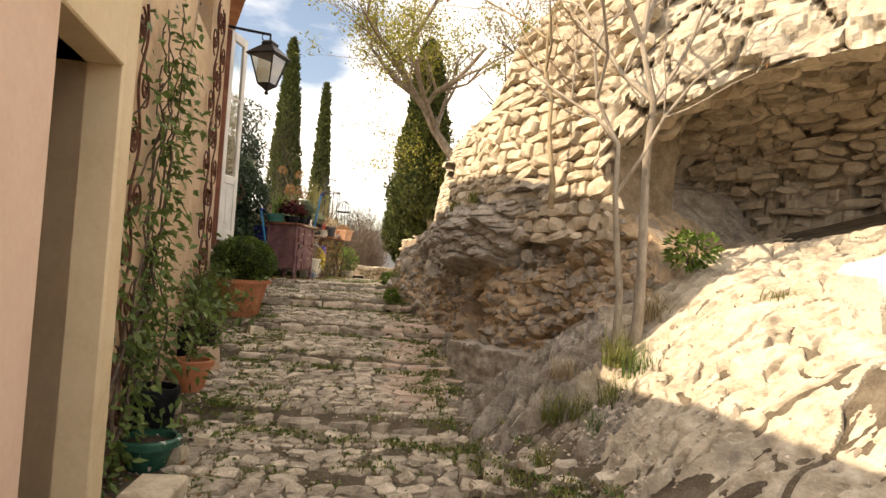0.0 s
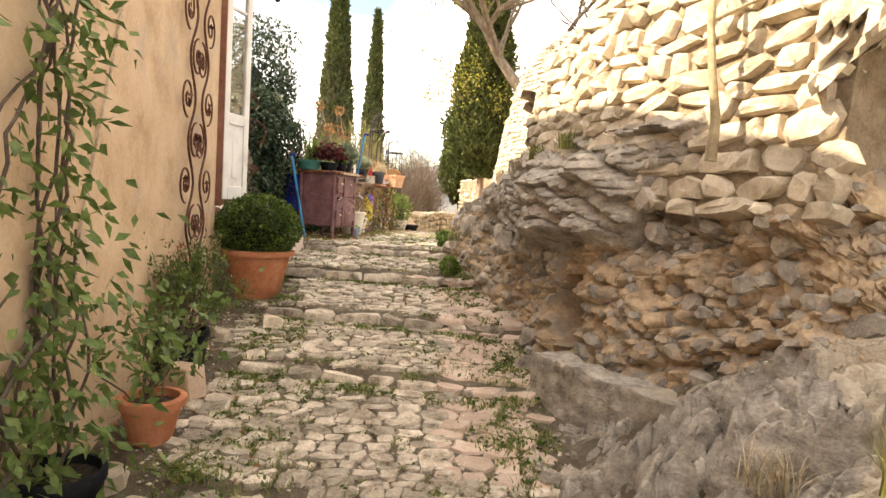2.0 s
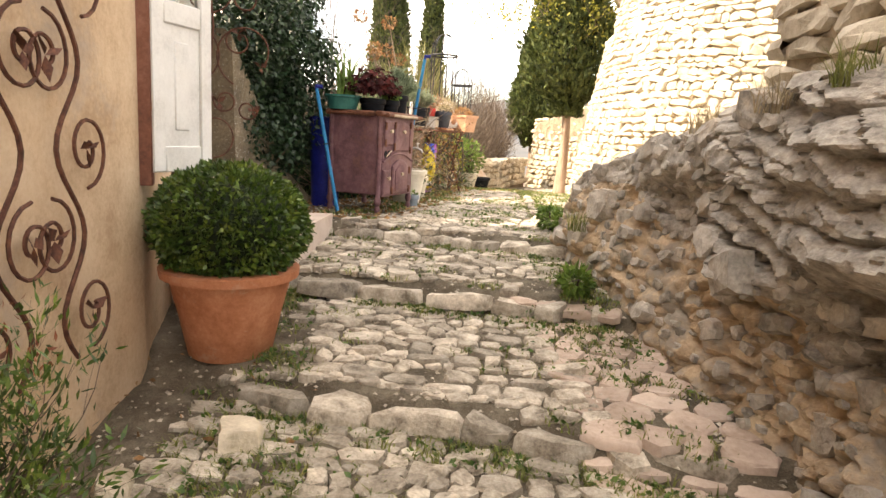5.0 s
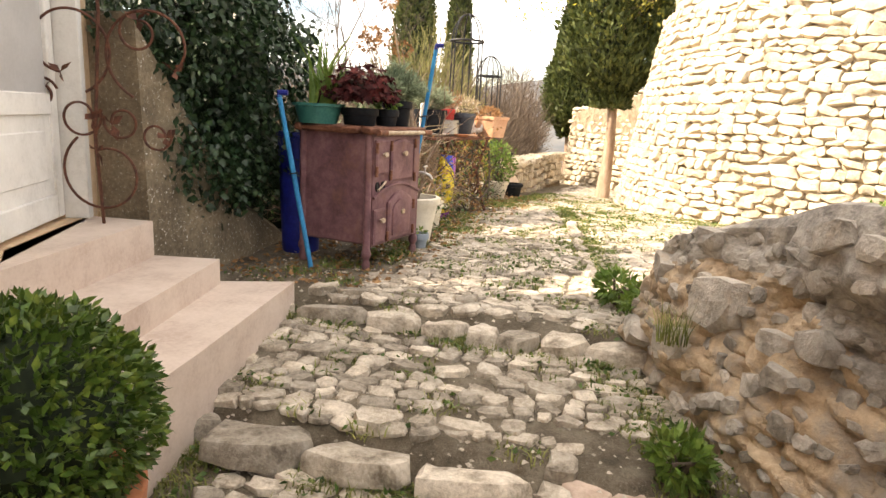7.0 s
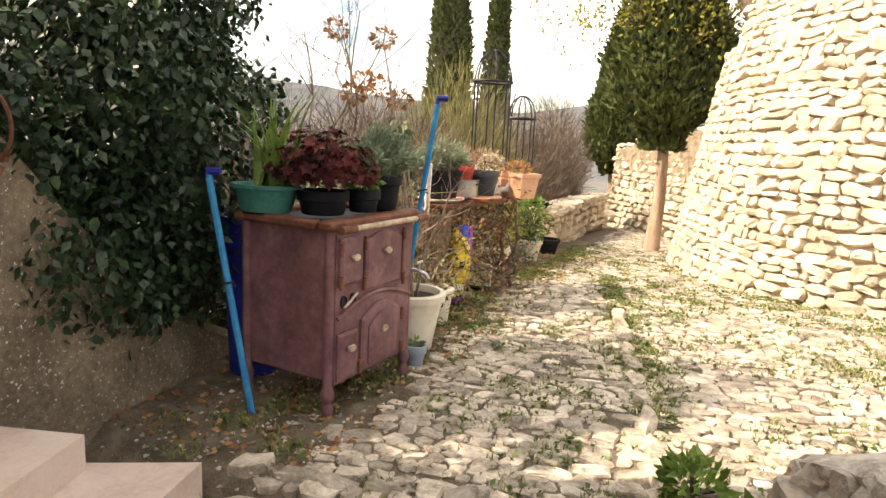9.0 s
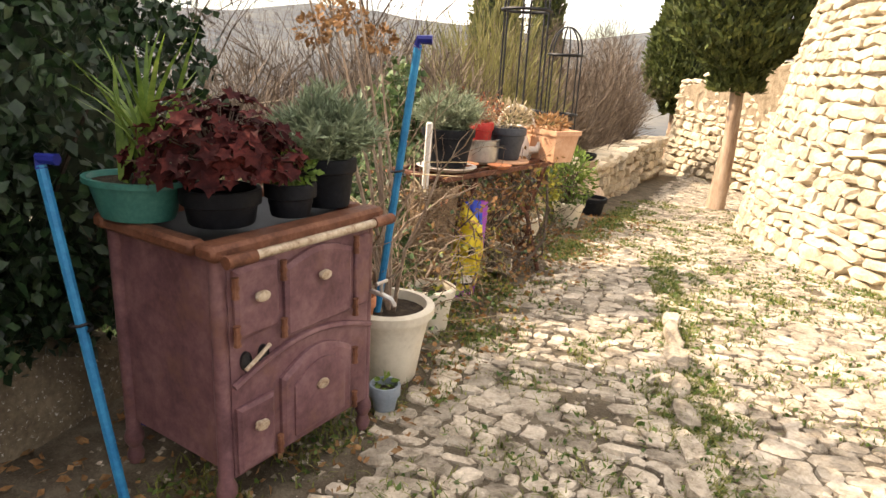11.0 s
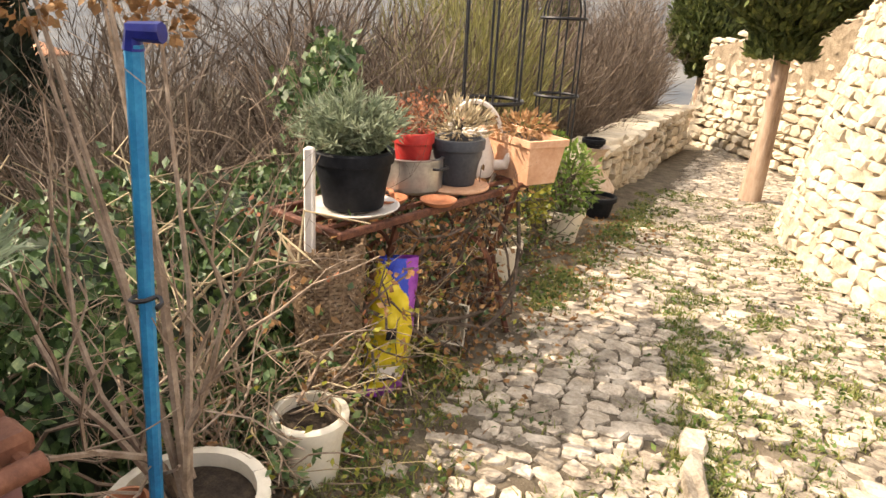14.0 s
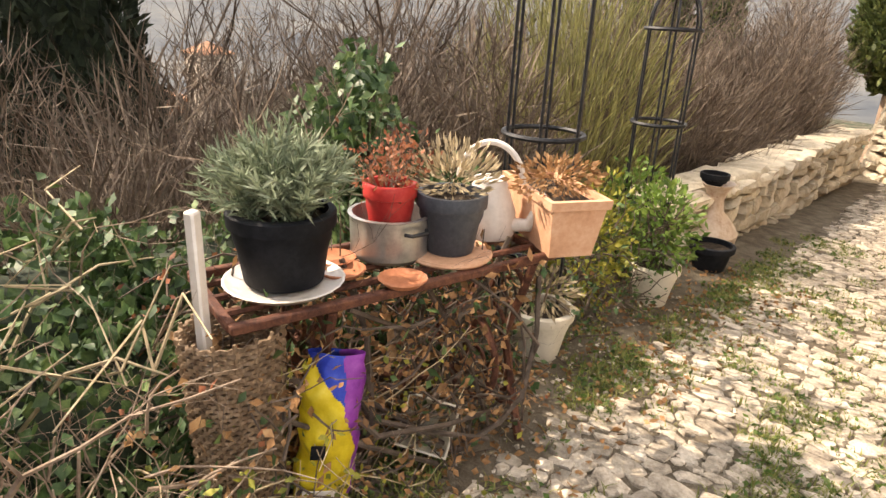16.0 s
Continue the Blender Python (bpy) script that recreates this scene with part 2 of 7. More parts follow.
# ---- lie of the land ----
PROFILE_Y = [-60, -3, 0, 3, 4.3, 4.42, 5.7, 5.8, 6.86, 6.96, 8.1, 8.22, 9.15, 9.27, 13, 15.5, 18, 30, 60]
PROFILE_Z = [-9, -.85, -.3, .12, .33, .42, .56, .64, .71, .81, .90, 1.02, 1.09, 1.19, 1.2, 1.03, .85, .2, -3]


def path_z(y):
    return np.interp(y, PROFILE_Y, PROFILE_Z)


def wall_x(y):
    """Foot of the house front."""
    return np.interp(y, [-5, 2.9, 6.9, 8.7, 9.8, 15, 22], [0.55, -2.1, -3.47, -4.5, -4.5, -4.5, -4.5])


def right_x(y):
    """Right edge of the paving."""
    return np.interp(y, [-4, 2, 3.9, 4.8, 6.2, 7, 8.2, 9.3, 9.7, 11, 13.7, 15, 16.8, 18.3, 22], [1.6, .6, -.1, -.5, -.75, -.95, -1.5, -1.95, -1.3, .2, -.8, -1.6, -2.1, -1.9, -3.2])


def ground_z(x, y):
    x, y = np.asarray(x, float), np.asarray(y, float)
    z = path_z(y)
    off = x + 0.25 - 0.45 * smooth01(3, 0, y)
    rise = (0.82 * np.clip(off, 0, 1.45) + 0.3 * np.clip(off - 1.45, 0, 2.5)) * (1 - smooth01(5.2, 6.2, y))
    z = z + rise
    z = z + 0.25 * smooth01(-1.2, 1.5, x) * smooth01(9.6, 11, y)
    edge = smooth01(-4.75, -6.2, x) * smooth01(9.0, 10.2, y)
    d = np.hypot(x + 3, y - 8)
    far = np.clip((d - 6) / 40, 0, 1)
    left = smooth01(0, -12, x)
    z = z - edge * 1.8 - left * far * 16.0 * smooth01(-6, -16, x)
    ahead = smooth01(24, 60, y)
    z = z - ahead * 5
    hills = smooth01(160, 1300, d) * (95 + 35 * np.sin(x * 0.0043 + 1.0) + 22 * np.sin(y * 0.006 + x * 0.002)) + smooth01(1400, 2600, d) * 60
    z = z + hills
    return z


def axis(lo, hi, step, far, grow=1.22):
    out, s, a = list(np.arange(lo, hi + 1e-6, step)), step, hi
    while a < far:
        s *= grow
        a += s
        out.append(a)
    s, a, pre = step, lo, []
    while a > -far:
        s *= grow
        a -= s
        pre.append(a)
    return np.array(pre[::-1] + out)


gx, gy = axis(-6.5, 3.5, 0.07, 4200), axis(-1.0, 20.0, 0.07, 4200)
XX, YY = np.meshgrid(gx, gy)
ZZ = ground_z(XX, YY)
near = (np.abs(XX + 1.5) < 6) & (YY > -2) & (YY < 23)
bump_n = np.zeros_like(ZZ)
for i, j in zip(*np.nonzero(near)):
    bump_n[i, j] = noise.noise((XX[i, j] * 4, YY[i, j] * 4, 0)) * 0.012 + noise.noise((XX[i, j] * 13, YY[i, j] * 13, 3)) * 0.006
ZZ = ZZ + bump_n - 0.005
nx, ny = len(gx), len(gy)
idx = np.arange(nx * ny).reshape(ny, nx)
gf = np.stack([idx[:-1, :-1], idx[:-1, 1:], idx[1:, 1:], idx[1:, :-1]], -1).reshape(-1, 4)
cx, cy = XX[:-1, :-1].ravel() + 0.05, YY[:-1, :-1].ravel() + 0.05
far_d = np.hypot(cx, cy)
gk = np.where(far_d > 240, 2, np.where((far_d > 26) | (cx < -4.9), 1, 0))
scrub = material("winter_scrub_ground", [(0.05, 0.045, 0.03), (0.11, 0.09, 0.06), (0.19, 0.155, 0.105)], 0.35, 0.95, 0.4, 4.0, patch=(0.035, 0.045, 0.022), patch_at=(0.46, 0.56), patch_scale=0.3)
# bluish grey puts the haze of distance into the woods' colour
hill_mat = material("hazy_wooded_hill", [(0.045, 0.053, 0.066), (0.085, 0.089, 0.094), (0.145, 0.138, 0.125)], 0.012, 0.95, 0.0, 0.05)
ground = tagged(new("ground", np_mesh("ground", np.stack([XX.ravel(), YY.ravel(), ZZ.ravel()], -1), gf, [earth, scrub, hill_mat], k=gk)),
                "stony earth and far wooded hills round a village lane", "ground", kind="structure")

# ---- stones ----


def stone_proto(seed, n=8):
    """A unit stone: an angular, uneven outline in x-y, its worn flattish face towards +z."""
    r = random.Random(seed)
    sq = r.uniform(2.6, 4.5)
    ring, ang = [], sorted(2 * math.pi * (i + r.uniform(-0.32, 0.32)) / n for i in range(n))
    for a in ang:
        c, s = math.cos(a), math.sin(a)
        e = (abs(c) ** sq + abs(s) ** sq) ** (-1 / sq) * (1 + r.uniform(-0.24, 0.1))
        ring.append((0.52 * c * e, 0.52 * s * e))
    tx, ty = r.uniform(-0.22, 0.22), r.uniform(-0.22, 0.22)
    vs = [(x, y, -0.5) for x, y in ring]
    vs += [(x * 0.98, y * 0.98, 0.20 + r.uniform(-0.12, 0.12)) for x, y in ring]
    vs += [(x * 0.85 + r.uniform(-.05, .05), y * 0.85 + r.uniform(-.05, .05), 0.41 + tx * x + ty * y + r.uniform(-0.08, 0.08)) for x, y in ring]
    vs += [(x * 0.36 + r.uniform(-.06, .06), y * 0.36 + r.uniform(-.06, .06), 0.46 + tx * x + r.uniform(-0.08, 0.08)) for x, y in ring[::2]]
    fs = []
    for j in (0, 1):
        for i in range(n):
            a, b = j * n + i, j * n + (i + 1) % n
            fs += [(a, b, b + n), (a, b + n, a + n)]
    o, q, h = 2 * n, 3 * n, n // 2
    for i in range(h):
        a, b, c = o + 2 * i, o + 2 * i + 1, o + (2 * i + 2) % n
        t0, t1 = q + i, q + (i + 1) % h
        fs += [(a, b, t0), (b, c, t1), (b, t1, t0)]
    fs += [(q, q + 1, q + 2), (q, q + 2, q + 3)]
    return np.array(vs), np.array(fs)


PROTO = [stone_proto(s) for s in range(22)]
_proto_mesh = {}


def proto_mesh(i, mat):
    key = (i, mat.name)
    if key not in _proto_mesh:
        _proto_mesh[key] = np_mesh("stone", PROTO[i][0], PROTO[i][1], mat, crisp=28)
    return _proto_mesh[key]


def lay(poses, parent, name, one_mat, many_mat, chosen, label=""):
    """Stones at (pose, size): those chosen become parts on shared meshes, the rest one part of stuff."""
    V, F, o, count = [], [], 0, 0
    for m, size, place in poses:
        i = rng.randrange(len(PROTO))
        full = m @ Matrix.Diagonal((*size, 1))
        if count < 300 and chosen(place):
            ob = new(name, proto_mesh(i, one_mat))
            ob.parent = parent
            ob.matrix_parent_inverse = world_of(parent).inverted()
            ob.matrix_basis = full
            count += 1
        else:
            a = np.array(full)
            V.append(PROTO[i][0] @ a[:3, :3].T + a[:3, 3])
            F.append(PROTO[i][1] + o)
            o += len(PROTO[i][0])
    if V:
        ob = new(name + "_rest", np_mesh(name + "_rest", np.concatenate(V), np.concatenate(F), many_mat, crisp=28))
        ob.parent = parent
        ob.matrix_parent_inverse = world_of(parent).inverted()
        tagged(ob, label, kind="stuff")


def frame_of(p, nrm, along):
    nrm = Vector(nrm).normalized()
    a = Vector(along)
    a = (a - nrm * a.dot(nrm)).normalized()
    b = nrm.cross(a)
    return Matrix(((a.x, b.x, nrm.x, p[0]), (a.y, b.y, nrm.y, p[1]), (a.z, b.z, nrm.z, p[2]), (0, 0, 0, 1)))


def courses(surf, length, height, row, long, proud, keep=None, tight=1.0, turn=11):
    """Uneven courses of stones on surf(u, v) -> place, normal, along; u and v in metres."""
    out, v = [], 0.0
    while v < height:
        h = row * rng.uniform(0.65, 1.4)
        u = -rng.uniform(0, long)
        while u < length:
            w = long * rng.uniform(0.45, 1.9)
            uu, vv = u + w / 2, v + h / 2 + 0.25 * row * math.sin(u * 1.7 + v * 3) * 0.6
            if 0 <= uu <= length and (keep is None or keep(uu, vv)):
                p, nrm, al = surf(uu, vv)
                m = frame_of(p, nrm, al) @ pose(0, 0, 0, rng.uniform(-9, 9), rng.uniform(-9, 9), rng.uniform(-turn, turn))
                out.append((m, (w * tight * rng.uniform(0.9, 1.06), h * tight * rng.uniform(0.75, 1.2), proud * rng.uniform(0.7, 1.5)), p))
            u += w
        v += h
    return out

# ---- paved lane ----
path = thing("path", (0, 0, 0), "uneven limestone cobble lane climbing in low steps", "path", kind="structure")
RISERS = (4.36, 5.75, 6.91, 8.16, 9.21)


def path_poses(y0, y1):
    out, y = [], y0
    while y < y1:
        d = (0.084 if y < 9.4 else 0.068) * rng.uniform(0.65, 1.35) * (1 + 0.03 * max(0, y - 14))
        xl, xr = float(wall_x(y)) + (0.45 if y < 7 else 0.9), float(right_x(y))
        if y > 9.4:
            xl = -3.3 - 0.04 * (y - 9)
        x = xl - rng.uniform(0, 0.15)
        while x < xr:
            w = d * rng.uniform(0.9, 2.2)
            px, py = x + w / 2, y + 0.12 * (x - xl) + 0.03 * math.sin(x * 5 + y * 3)
            x += w
            if px > xr - 0.45 and 4.6 < y < 8.3:
                continue
            if min(abs(py - r + 0.02 - 0.06 * (px + 2.2)) for r in RISERS) < 0.07 and py < 9.6:
                continue
            grass = noise.noise((px * 0.9, py * 0.9, 5.0))
            side = min(px - xl, xr - px)
            if rng.random() < 0.012 + (0.07 if grass > 0.25 else 0) + (0.15 if side < 0.1 else 0):
                continue
            z = float(ground_z(px, py))
            h = d * (rng.uniform(0.35, 0.7) if y < 9.4 else rng.uniform(0.25, 0.5))
            e = 0.05
            nrm = Vector((0, -(float(ground_z(px, py + e)) - float(ground_z(px, py - e))) / (2 * e), 1))
            if abs(nrm.y) > 0.4:
                nrm.y = -0.2
            m = frame_of((px, py + rng.uniform(-0.012, 0.012), z - h * 0.08), nrm, (1, 0.12, 0)) @ pose(0, 0, 0, rng.uniform(-7, 7), rng.uniform(-7, 7), rng.uniform(-16, 16))
            out.append((m, (w * rng.uniform(0.98, 1.14), d * rng.uniform(1.0, 1.25), h), (px, py, z)))
        y += d
    return out


lay(path_poses(1.2, 23.5), path, "cobble", cobble_one, cobble, lambda p: 7.0 < p[1] < 9.1, "worn limestone cobbles with earth joints")

# low risers of longer stones
for r in RISERS:
    x = float(wall_x(r)) + 0.55
    end = float(right_x(r)) + (0.0 if r > 4.5 else -0.1)
    while x < end:
        w = rng.uniform(0.13, 0.42)
        px, py = x + w / 2, r - 0.02 + 0.06 * (x + 2.2) + rng.uniform(-0.02, 0.02)
        ob = new("step_stone", proto_mesh(rng.randrange(22), cobble_one))
        ob.parent = path
        z = float(ground_z(px, r + 0.12))
        ob.matrix_basis = pose(px, py, z - 0.066 - rng.uniform(0, 0.014), rng.uniform(-6, 2), rng.uniform(-4, 4), 4 + rng.uniform(-7, 7)) @ Matrix.Diagonal((w * 1.08, rng.uniform(0.14, 0.26), 0.09, 1))
        x += w
# kerb between the lane and the grass before the great wall
y = 9.75
while y < 12.3:
    d = rng.uniform(0.13, 0.34)
    x = float(np.interp(y + d / 2, [9.7, 10.2, 12.0, 14.2], [-2.0, -2.11, -2.5, -3.0]))
    ob = new("kerb_stone", proto_mesh(rng.randrange(22), cobble_one))
    ob.parent = path
    ob.matrix_basis = pose(x, y + d / 2, float(ground_z(x, y + d / 2)) + rng.uniform(-0.015, 0.012), rng.uniform(-5, 5), rng.uniform(-6, 6), 102 + rng.uniform(-8, 8)) @ Matrix.Diagonal((d * 1.04, rng.uniform(0.10, 0.15), 0.09, 1))
    y += d
# smoother pinkish gutter slabs
y = 4.7
while y < 8.2:
    d = rng.uniform(0.09, 0.16)
    xr = float(right_x(y))
    x = xr - 0.5
    while x < xr + 0.08:
        w = rng.uniform(0.10, 0.26)
        ob = new("gutter_slab", proto_mesh(rng.randrange(22), pink_slab))
        ob.parent = path
        z = float(ground_z(x + w / 2, y + d / 2))
        ob.matrix_basis = pose(x + w / 2, y + d / 2, z - 0.012, 7, rng.uniform(-3, 3), rng.uniform(-12, 12)) @ Matrix.Diagonal((w * 1.1, d * 1.18, 0.05, 1))
        x += w
    y += d

# ---- bedrock ----


def strata(x, y, z, dip=0.25, freq=5.0):
    """Layered limestone relief."""
    s = (z + dip * x + 0.12 * y) * freq + 1.6 * noise.noise((x * 0.9, y * 0.9, z * 0.6)) + 0.5 * noise.noise((x * 3, y * 3, z * 3))
    saw = s - math.floor(s)
    return (saw ** 0.6) * (1 if saw < 0.85 else (1 - saw) / 0.15)


def sheet(fn, nu, nv, mats, pick=None, crisp=26):
    vs = [fn(i / (nu - 1), j / (nv - 1)) for j in range(nv) for i in range(nu)]
    fs = [(j * nu + i, j * nu + i + 1, (j + 1) * nu + i + 1, (j + 1) * nu + i) for j in range(nv - 1) for i in range(nu - 1)]
    k = [pick(*vs[a]) for a, b, c, d in fs] if pick else None
    return np_mesh("rock", vs, fs, mats, k=k, crisp=crisp)


def rock_z(x, y):
    """Height of the bedrock beside the lane."""
    x0 = float(right_x(y)) - 0.12
    u = (x - x0) / (3.3 - x0)
    z = float(ground_z(x, y)) - 0.09
    pale = s01(0.3, 0.8, x - 0.12 * (y - 3))
    wx, wy = 0.5 * noise.noise((x * 1.5, y * 1.5, 4)) + 0.16 * noise.noise((x * 6, y * 6, 5)), 0.6 * noise.noise((x * 1.5, y * 1.5, 14)) + 0.2 * noise.noise((x * 6, y * 6, 15))
    n1 = 0.07 * noise.noise((x * 1.1, y * 1.1, 1)) + 0.02 * noise.noise((x * 5, y * 6, 2)) + 0.010 * noise.noise((x * 19, y * 23, 3)) + 0.005 * noise.noise((x * 45, y * 50, 3))
    # flat-lying beds, each a little higher than the last, broken off along ragged lips
    q = (y * 0.9 + x * 0.25 + 0.8 * wy) * 2.6
    f = q - math.floor(q)
    own = math.sin(math.floor(q) * 7.7) * 0.5 + 0.5
    n1 += (0.13 - 0.11 * pale) * s01(0.0, 0.05, f) * (1 - f) * (0.5 + own)
    q = (y * 0.8 - x * 0.15 + 0.9 * wx + 0.4 * wy) * 8.5
    f = q - math.floor(q)
    n1 += (0.045 - 0.036 * pale) * s01(0.0, 0.10, f) * (1 - f)
    # fissures and pits
    n1 -= (0.13 - 0.05 * pale) * (1 - plates((x * 1.3 + wx, y * 3.0 + wy * 2, 0.3), 0.05)) + (0.06 - 0.048 * pale) * (1 - plates((x * 3.6 + wx * 3, y * 9.0 + wy * 4, 2.3), 0.12))
    n1 -= 0.09 * s01(0.34, 0.44, noise.noise((x * 8, y * 14, 9))) * (1 - 0.55 * pale)
    n1 -= 0.045 * s01(0.34, 0.42, noise.noise((x * 19, y * 26, 19))) * (1 - 0.6 * pale)
    return z + s01(0, 0.18, u) * 0.12 - 0.05 * s01(4.3, 5.0, y) + n1 * s01(0, 0.05, u)


def bedrock_point(u, v):
    y = 0.9 + 5.3 * v
    x0 = float(right_x(y)) - 0.12
    x = x0 + (3.3 - x0) * (0.65 * u + 0.35 * u * u)
    return (x, y, rock_z(x, y))


setting("bedrock", sheet(bedrock_point, 330, 520, [grey_rock, pale_rock], lambda x, y, z: 1 if x + 0.25 * noise.noise((x * 2, y * 2, 0)) > 0.45 + 0.12 * (y - 3) else 0, 32),
        None, "grey and pale limestone bedrock rising beside the lane", "rock")

FACE = [(1.05, 3.95), (.75, 4.25), (.42, 4.7), (.05, 5.3), (-.42, 5.95), (-.66, 6.5), (-.85, 7.0), (-1.2, 7.8), (-1.56, 8.4), (-1.85, 8.9), (-2.05, 9.3), (-1.98, 9.56), (-1.5, 9.75), (-.6, 9.8), (1.0, 9.7)]
_len = [0.0]
for (ax, ay), (bx, by) in zip(FACE, FACE[1:]):
    _len.append(_len[-1] + math.hypot(bx - ax, by - ay))
FACE_LEN = _len[-1]


def face_at(s):
    """Plan point and outward normal on the rock's foot, s metres along it."""
    x, y = np.interp(s, _len, [p[0] for p in FACE]), np.interp(s, _len, [p[1] for p in FACE])
    a, b = max(0, s - 0.25), min(FACE_LEN, s + 0.25)
    dx = np.interp(b, _len, [p[0] for p in FACE]) - np.interp(a, _len, [p[0] for p in FACE])
    dy = np.interp(b, _len, [p[1] for p in FACE]) - np.interp(a, _len, [p[1] for p in FACE])
    n = math.hypot(dx, dy)
    return float(x), float(y), -float(dy) / n, float(dx) / n


def rock_top(s):
    return float(np.interp(s, [0, 0.55, 1.05, 2.2, 3.6, 4.2, 5.0, 5.6, 6.2, 6.6, 6.85, 7.6, 8.5, FACE_LEN], [1.25, 1.6, 2.25, 2.3, 2.2, 2.1, 1.94, 1.82, 1.66, 1.54, 1.44, 1.44, 1.38, 1.3]))


def beds(s, z, freq, seed=0.0):
    """Tilted, uneven rock beds: a rounded relief, 0 in the grooves, and each bed's own set-back."""
    q = (z - 0.17 * s + 0.22 * noise.noise((s * 0.9, z * 1.3, seed)) + 0.07 * noise.noise((s * 3.1, z * 4.0, seed + 7)) + 0.022 * noise.noise((s * 9, z * 9, seed + 3))) * freq
    k = math.floor(q)
    f = q - k
    own = noise.noise((s * 1.7 + 5.3 * k, k * 3.1, seed)) + 0.5
    return min(1.0, f * 5.0) * (1 - 0.55 * f * f) * (0.35 + 0.9 * own), own


def face_point(u, v):
    s = u * FACE_LEN
    x, y, nx_, ny_ = face_at(s)
    # outward is towards the lane
    if nx_ * (-1) + ny_ * (-0.3) < 0 and s < 6.5:
        nx_, ny_ = -nx_, -ny_
    base, top = float(ground_z(x + 0.1 if y > 6 else x, y)) - 0.15, rock_top(s)
    if v < 0.72:
        w = v / 0.72
        z = base + (top - base) * w
        inn = 0.10 + 0.22 * w
    else:
        w = (v - 0.72) / 0.28
        z = top + 0.05 * math.sin(w * 3) - (0.9 * w * w if s > 5.0 else 0)
        inn = 0.32 + 1.5 * w
    up_ = s01(-0.04, 0.12, z - float(np.interp(s, [1.6, 2.1, 3.3, 3.9, 4.5], [2.3, 1.62, 1.50, 1.3, 1.75])) + 0.14 * noise.noise((x * 2, y * 2, 3)))
    rub = s01(3.9, 4.7, s)
    out = 0.10 * noise.noise((x * 1.7, y * 1.7, z * 1.7)) + 0.03 * noise.noise((x * 5, y * 5, z * 6)) + 0.018 * noise.noise((x * 14, y * 14, z * 16))
    # long tilted beds of grey limestone, rounded, parted by deep grooves
    if up_ > 0:
        b1, k1 = beds(s, z, 7.0)
        b2, k2 = beds(s, z, 17.0, 5.0)
        out += up_ * (1 - rub) * (0.03 + 0.085 * b1 + 0.06 * (k1 - 0.5) + 0.034 * b2 + 0.02 * (k2 - 0.5) + 0.016 * noise.noise((s * 5, z * 38 + s * 12, 2)))
        out += 0.14 * up_ * (1 - s01(1.95, 2.25, z)) * s01(1.8, 2.8, s) * (1 - s01(4.6, 5.4, s))
    # crumbling earth with pits below
    if up_ < 1:
        wx, wz = 0.4 * noise.noise((x * 3, y * 3, z * 3)), 0.4 * noise.noise((x * 3 + 9, y * 3, z * 3))
        out += (1 - up_) * (1 - 0.6 * rub) * (0.075 * plates((s * 3.4 + wx, z * 5.2 + wz, 0.2), 0.3) + 0.04 * plates((s * 9 + wx, z * 12 + wz, 3.2), 0.3) - 0.07 - 0.06 * s01(0.2, 0.45, noise.noise((s * 5, z * 7, 6))))
    hole = ((s - 2.78) / 0.2) ** 2 + ((z - (base + 0.56)) / 0.24) ** 2
    out -= 1.7 * (1 - s01(0.75, 1.1, hole))
    inn -= out * (1 if v < 0.72 else 1 - w)
    zz = z + (0.10 * noise.noise((x * 2, y * 2, 4)) + 0.06 * strata(x, y, z + inn, 0.4, 4) if v >= 0.72 else 0)
    return (x - nx_ * inn, y - ny_ * inn, zz)


setting("rock_wall", sheet(face_point, 480, 190, [ochre_rock, grey_rock], crisp=30, pick=lambda x, y, z: 1 if (z + 0.22 * noise.noise((x * 2.2, y * 2.2, z * 2.2)) > float(np.interp(y, [4.9, 5.3, 6.2, 6.9, 7.5, 8.6], [2.6, 1.58, 1.5, 1.3, 1.5, 1.62]))) else 0),
        None, "weathered rock face of grey strata over ochre earth", "rock")
rubble_wall = thing("wall_rubble", (0, 0, 0), "rounded grey rubble set in ochre earth along the lane", "wall", kind="structure")


def face_surf(uu, vv):
    x, y, z = face_point(uu / FACE_LEN, min(0.7, vv))
    _, _, nx_, ny_ = face_at(uu)
    if nx_ * (-1) + ny_ * (-0.3) < 0 and uu < 6.5:
        nx_, ny_ = -nx_, -ny_
    a = Vector((-ny_, nx_, 0.15))
    return (x, y, z), Vector((nx_, ny_, 0.15)), a


poses = []
for i in range(2600):
    s = rng.uniform(0.3, 7.2)
    v = rng.uniform(0.03, 0.72 if s > 3.8 or s < 2.0 else 0.42)
    if abs(s - 2.78) < 0.3 and v < 0.45:
        continue
    p, n_, a_ = face_surf(s, v)
    big = (0.06 + 0.19 * rng.random() ** 1.8) * (1.15 if s > 5 else 0.95)
    if any((Vector(p) - Vector(q[2])).length < 0.42 * (big + q[1][0]) for q in poses):
        continue
    poses.append((frame_of(p, n_, a_) @ pose(0, 0, 0, rng.uniform(-9, 9), rng.uniform(-9, 9), rng.uniform(-25, 25)), (big, big * rng.uniform(0.45, 0.85), big * 0.4), p))
lay(poses, rubble_wall, "stone", rubble, rubble, lambda p: True)

# a low stone ledge at the rock's foot
ledge = thing("stone_ledge", (-0.15, 5.75, 0.7), "low rough stone ledge at the foot of the rock", "ledge")
e0, e1 = Vector((-0.6, 5.84, 0.86)), Vector((0.34, 4.78, 0.87))


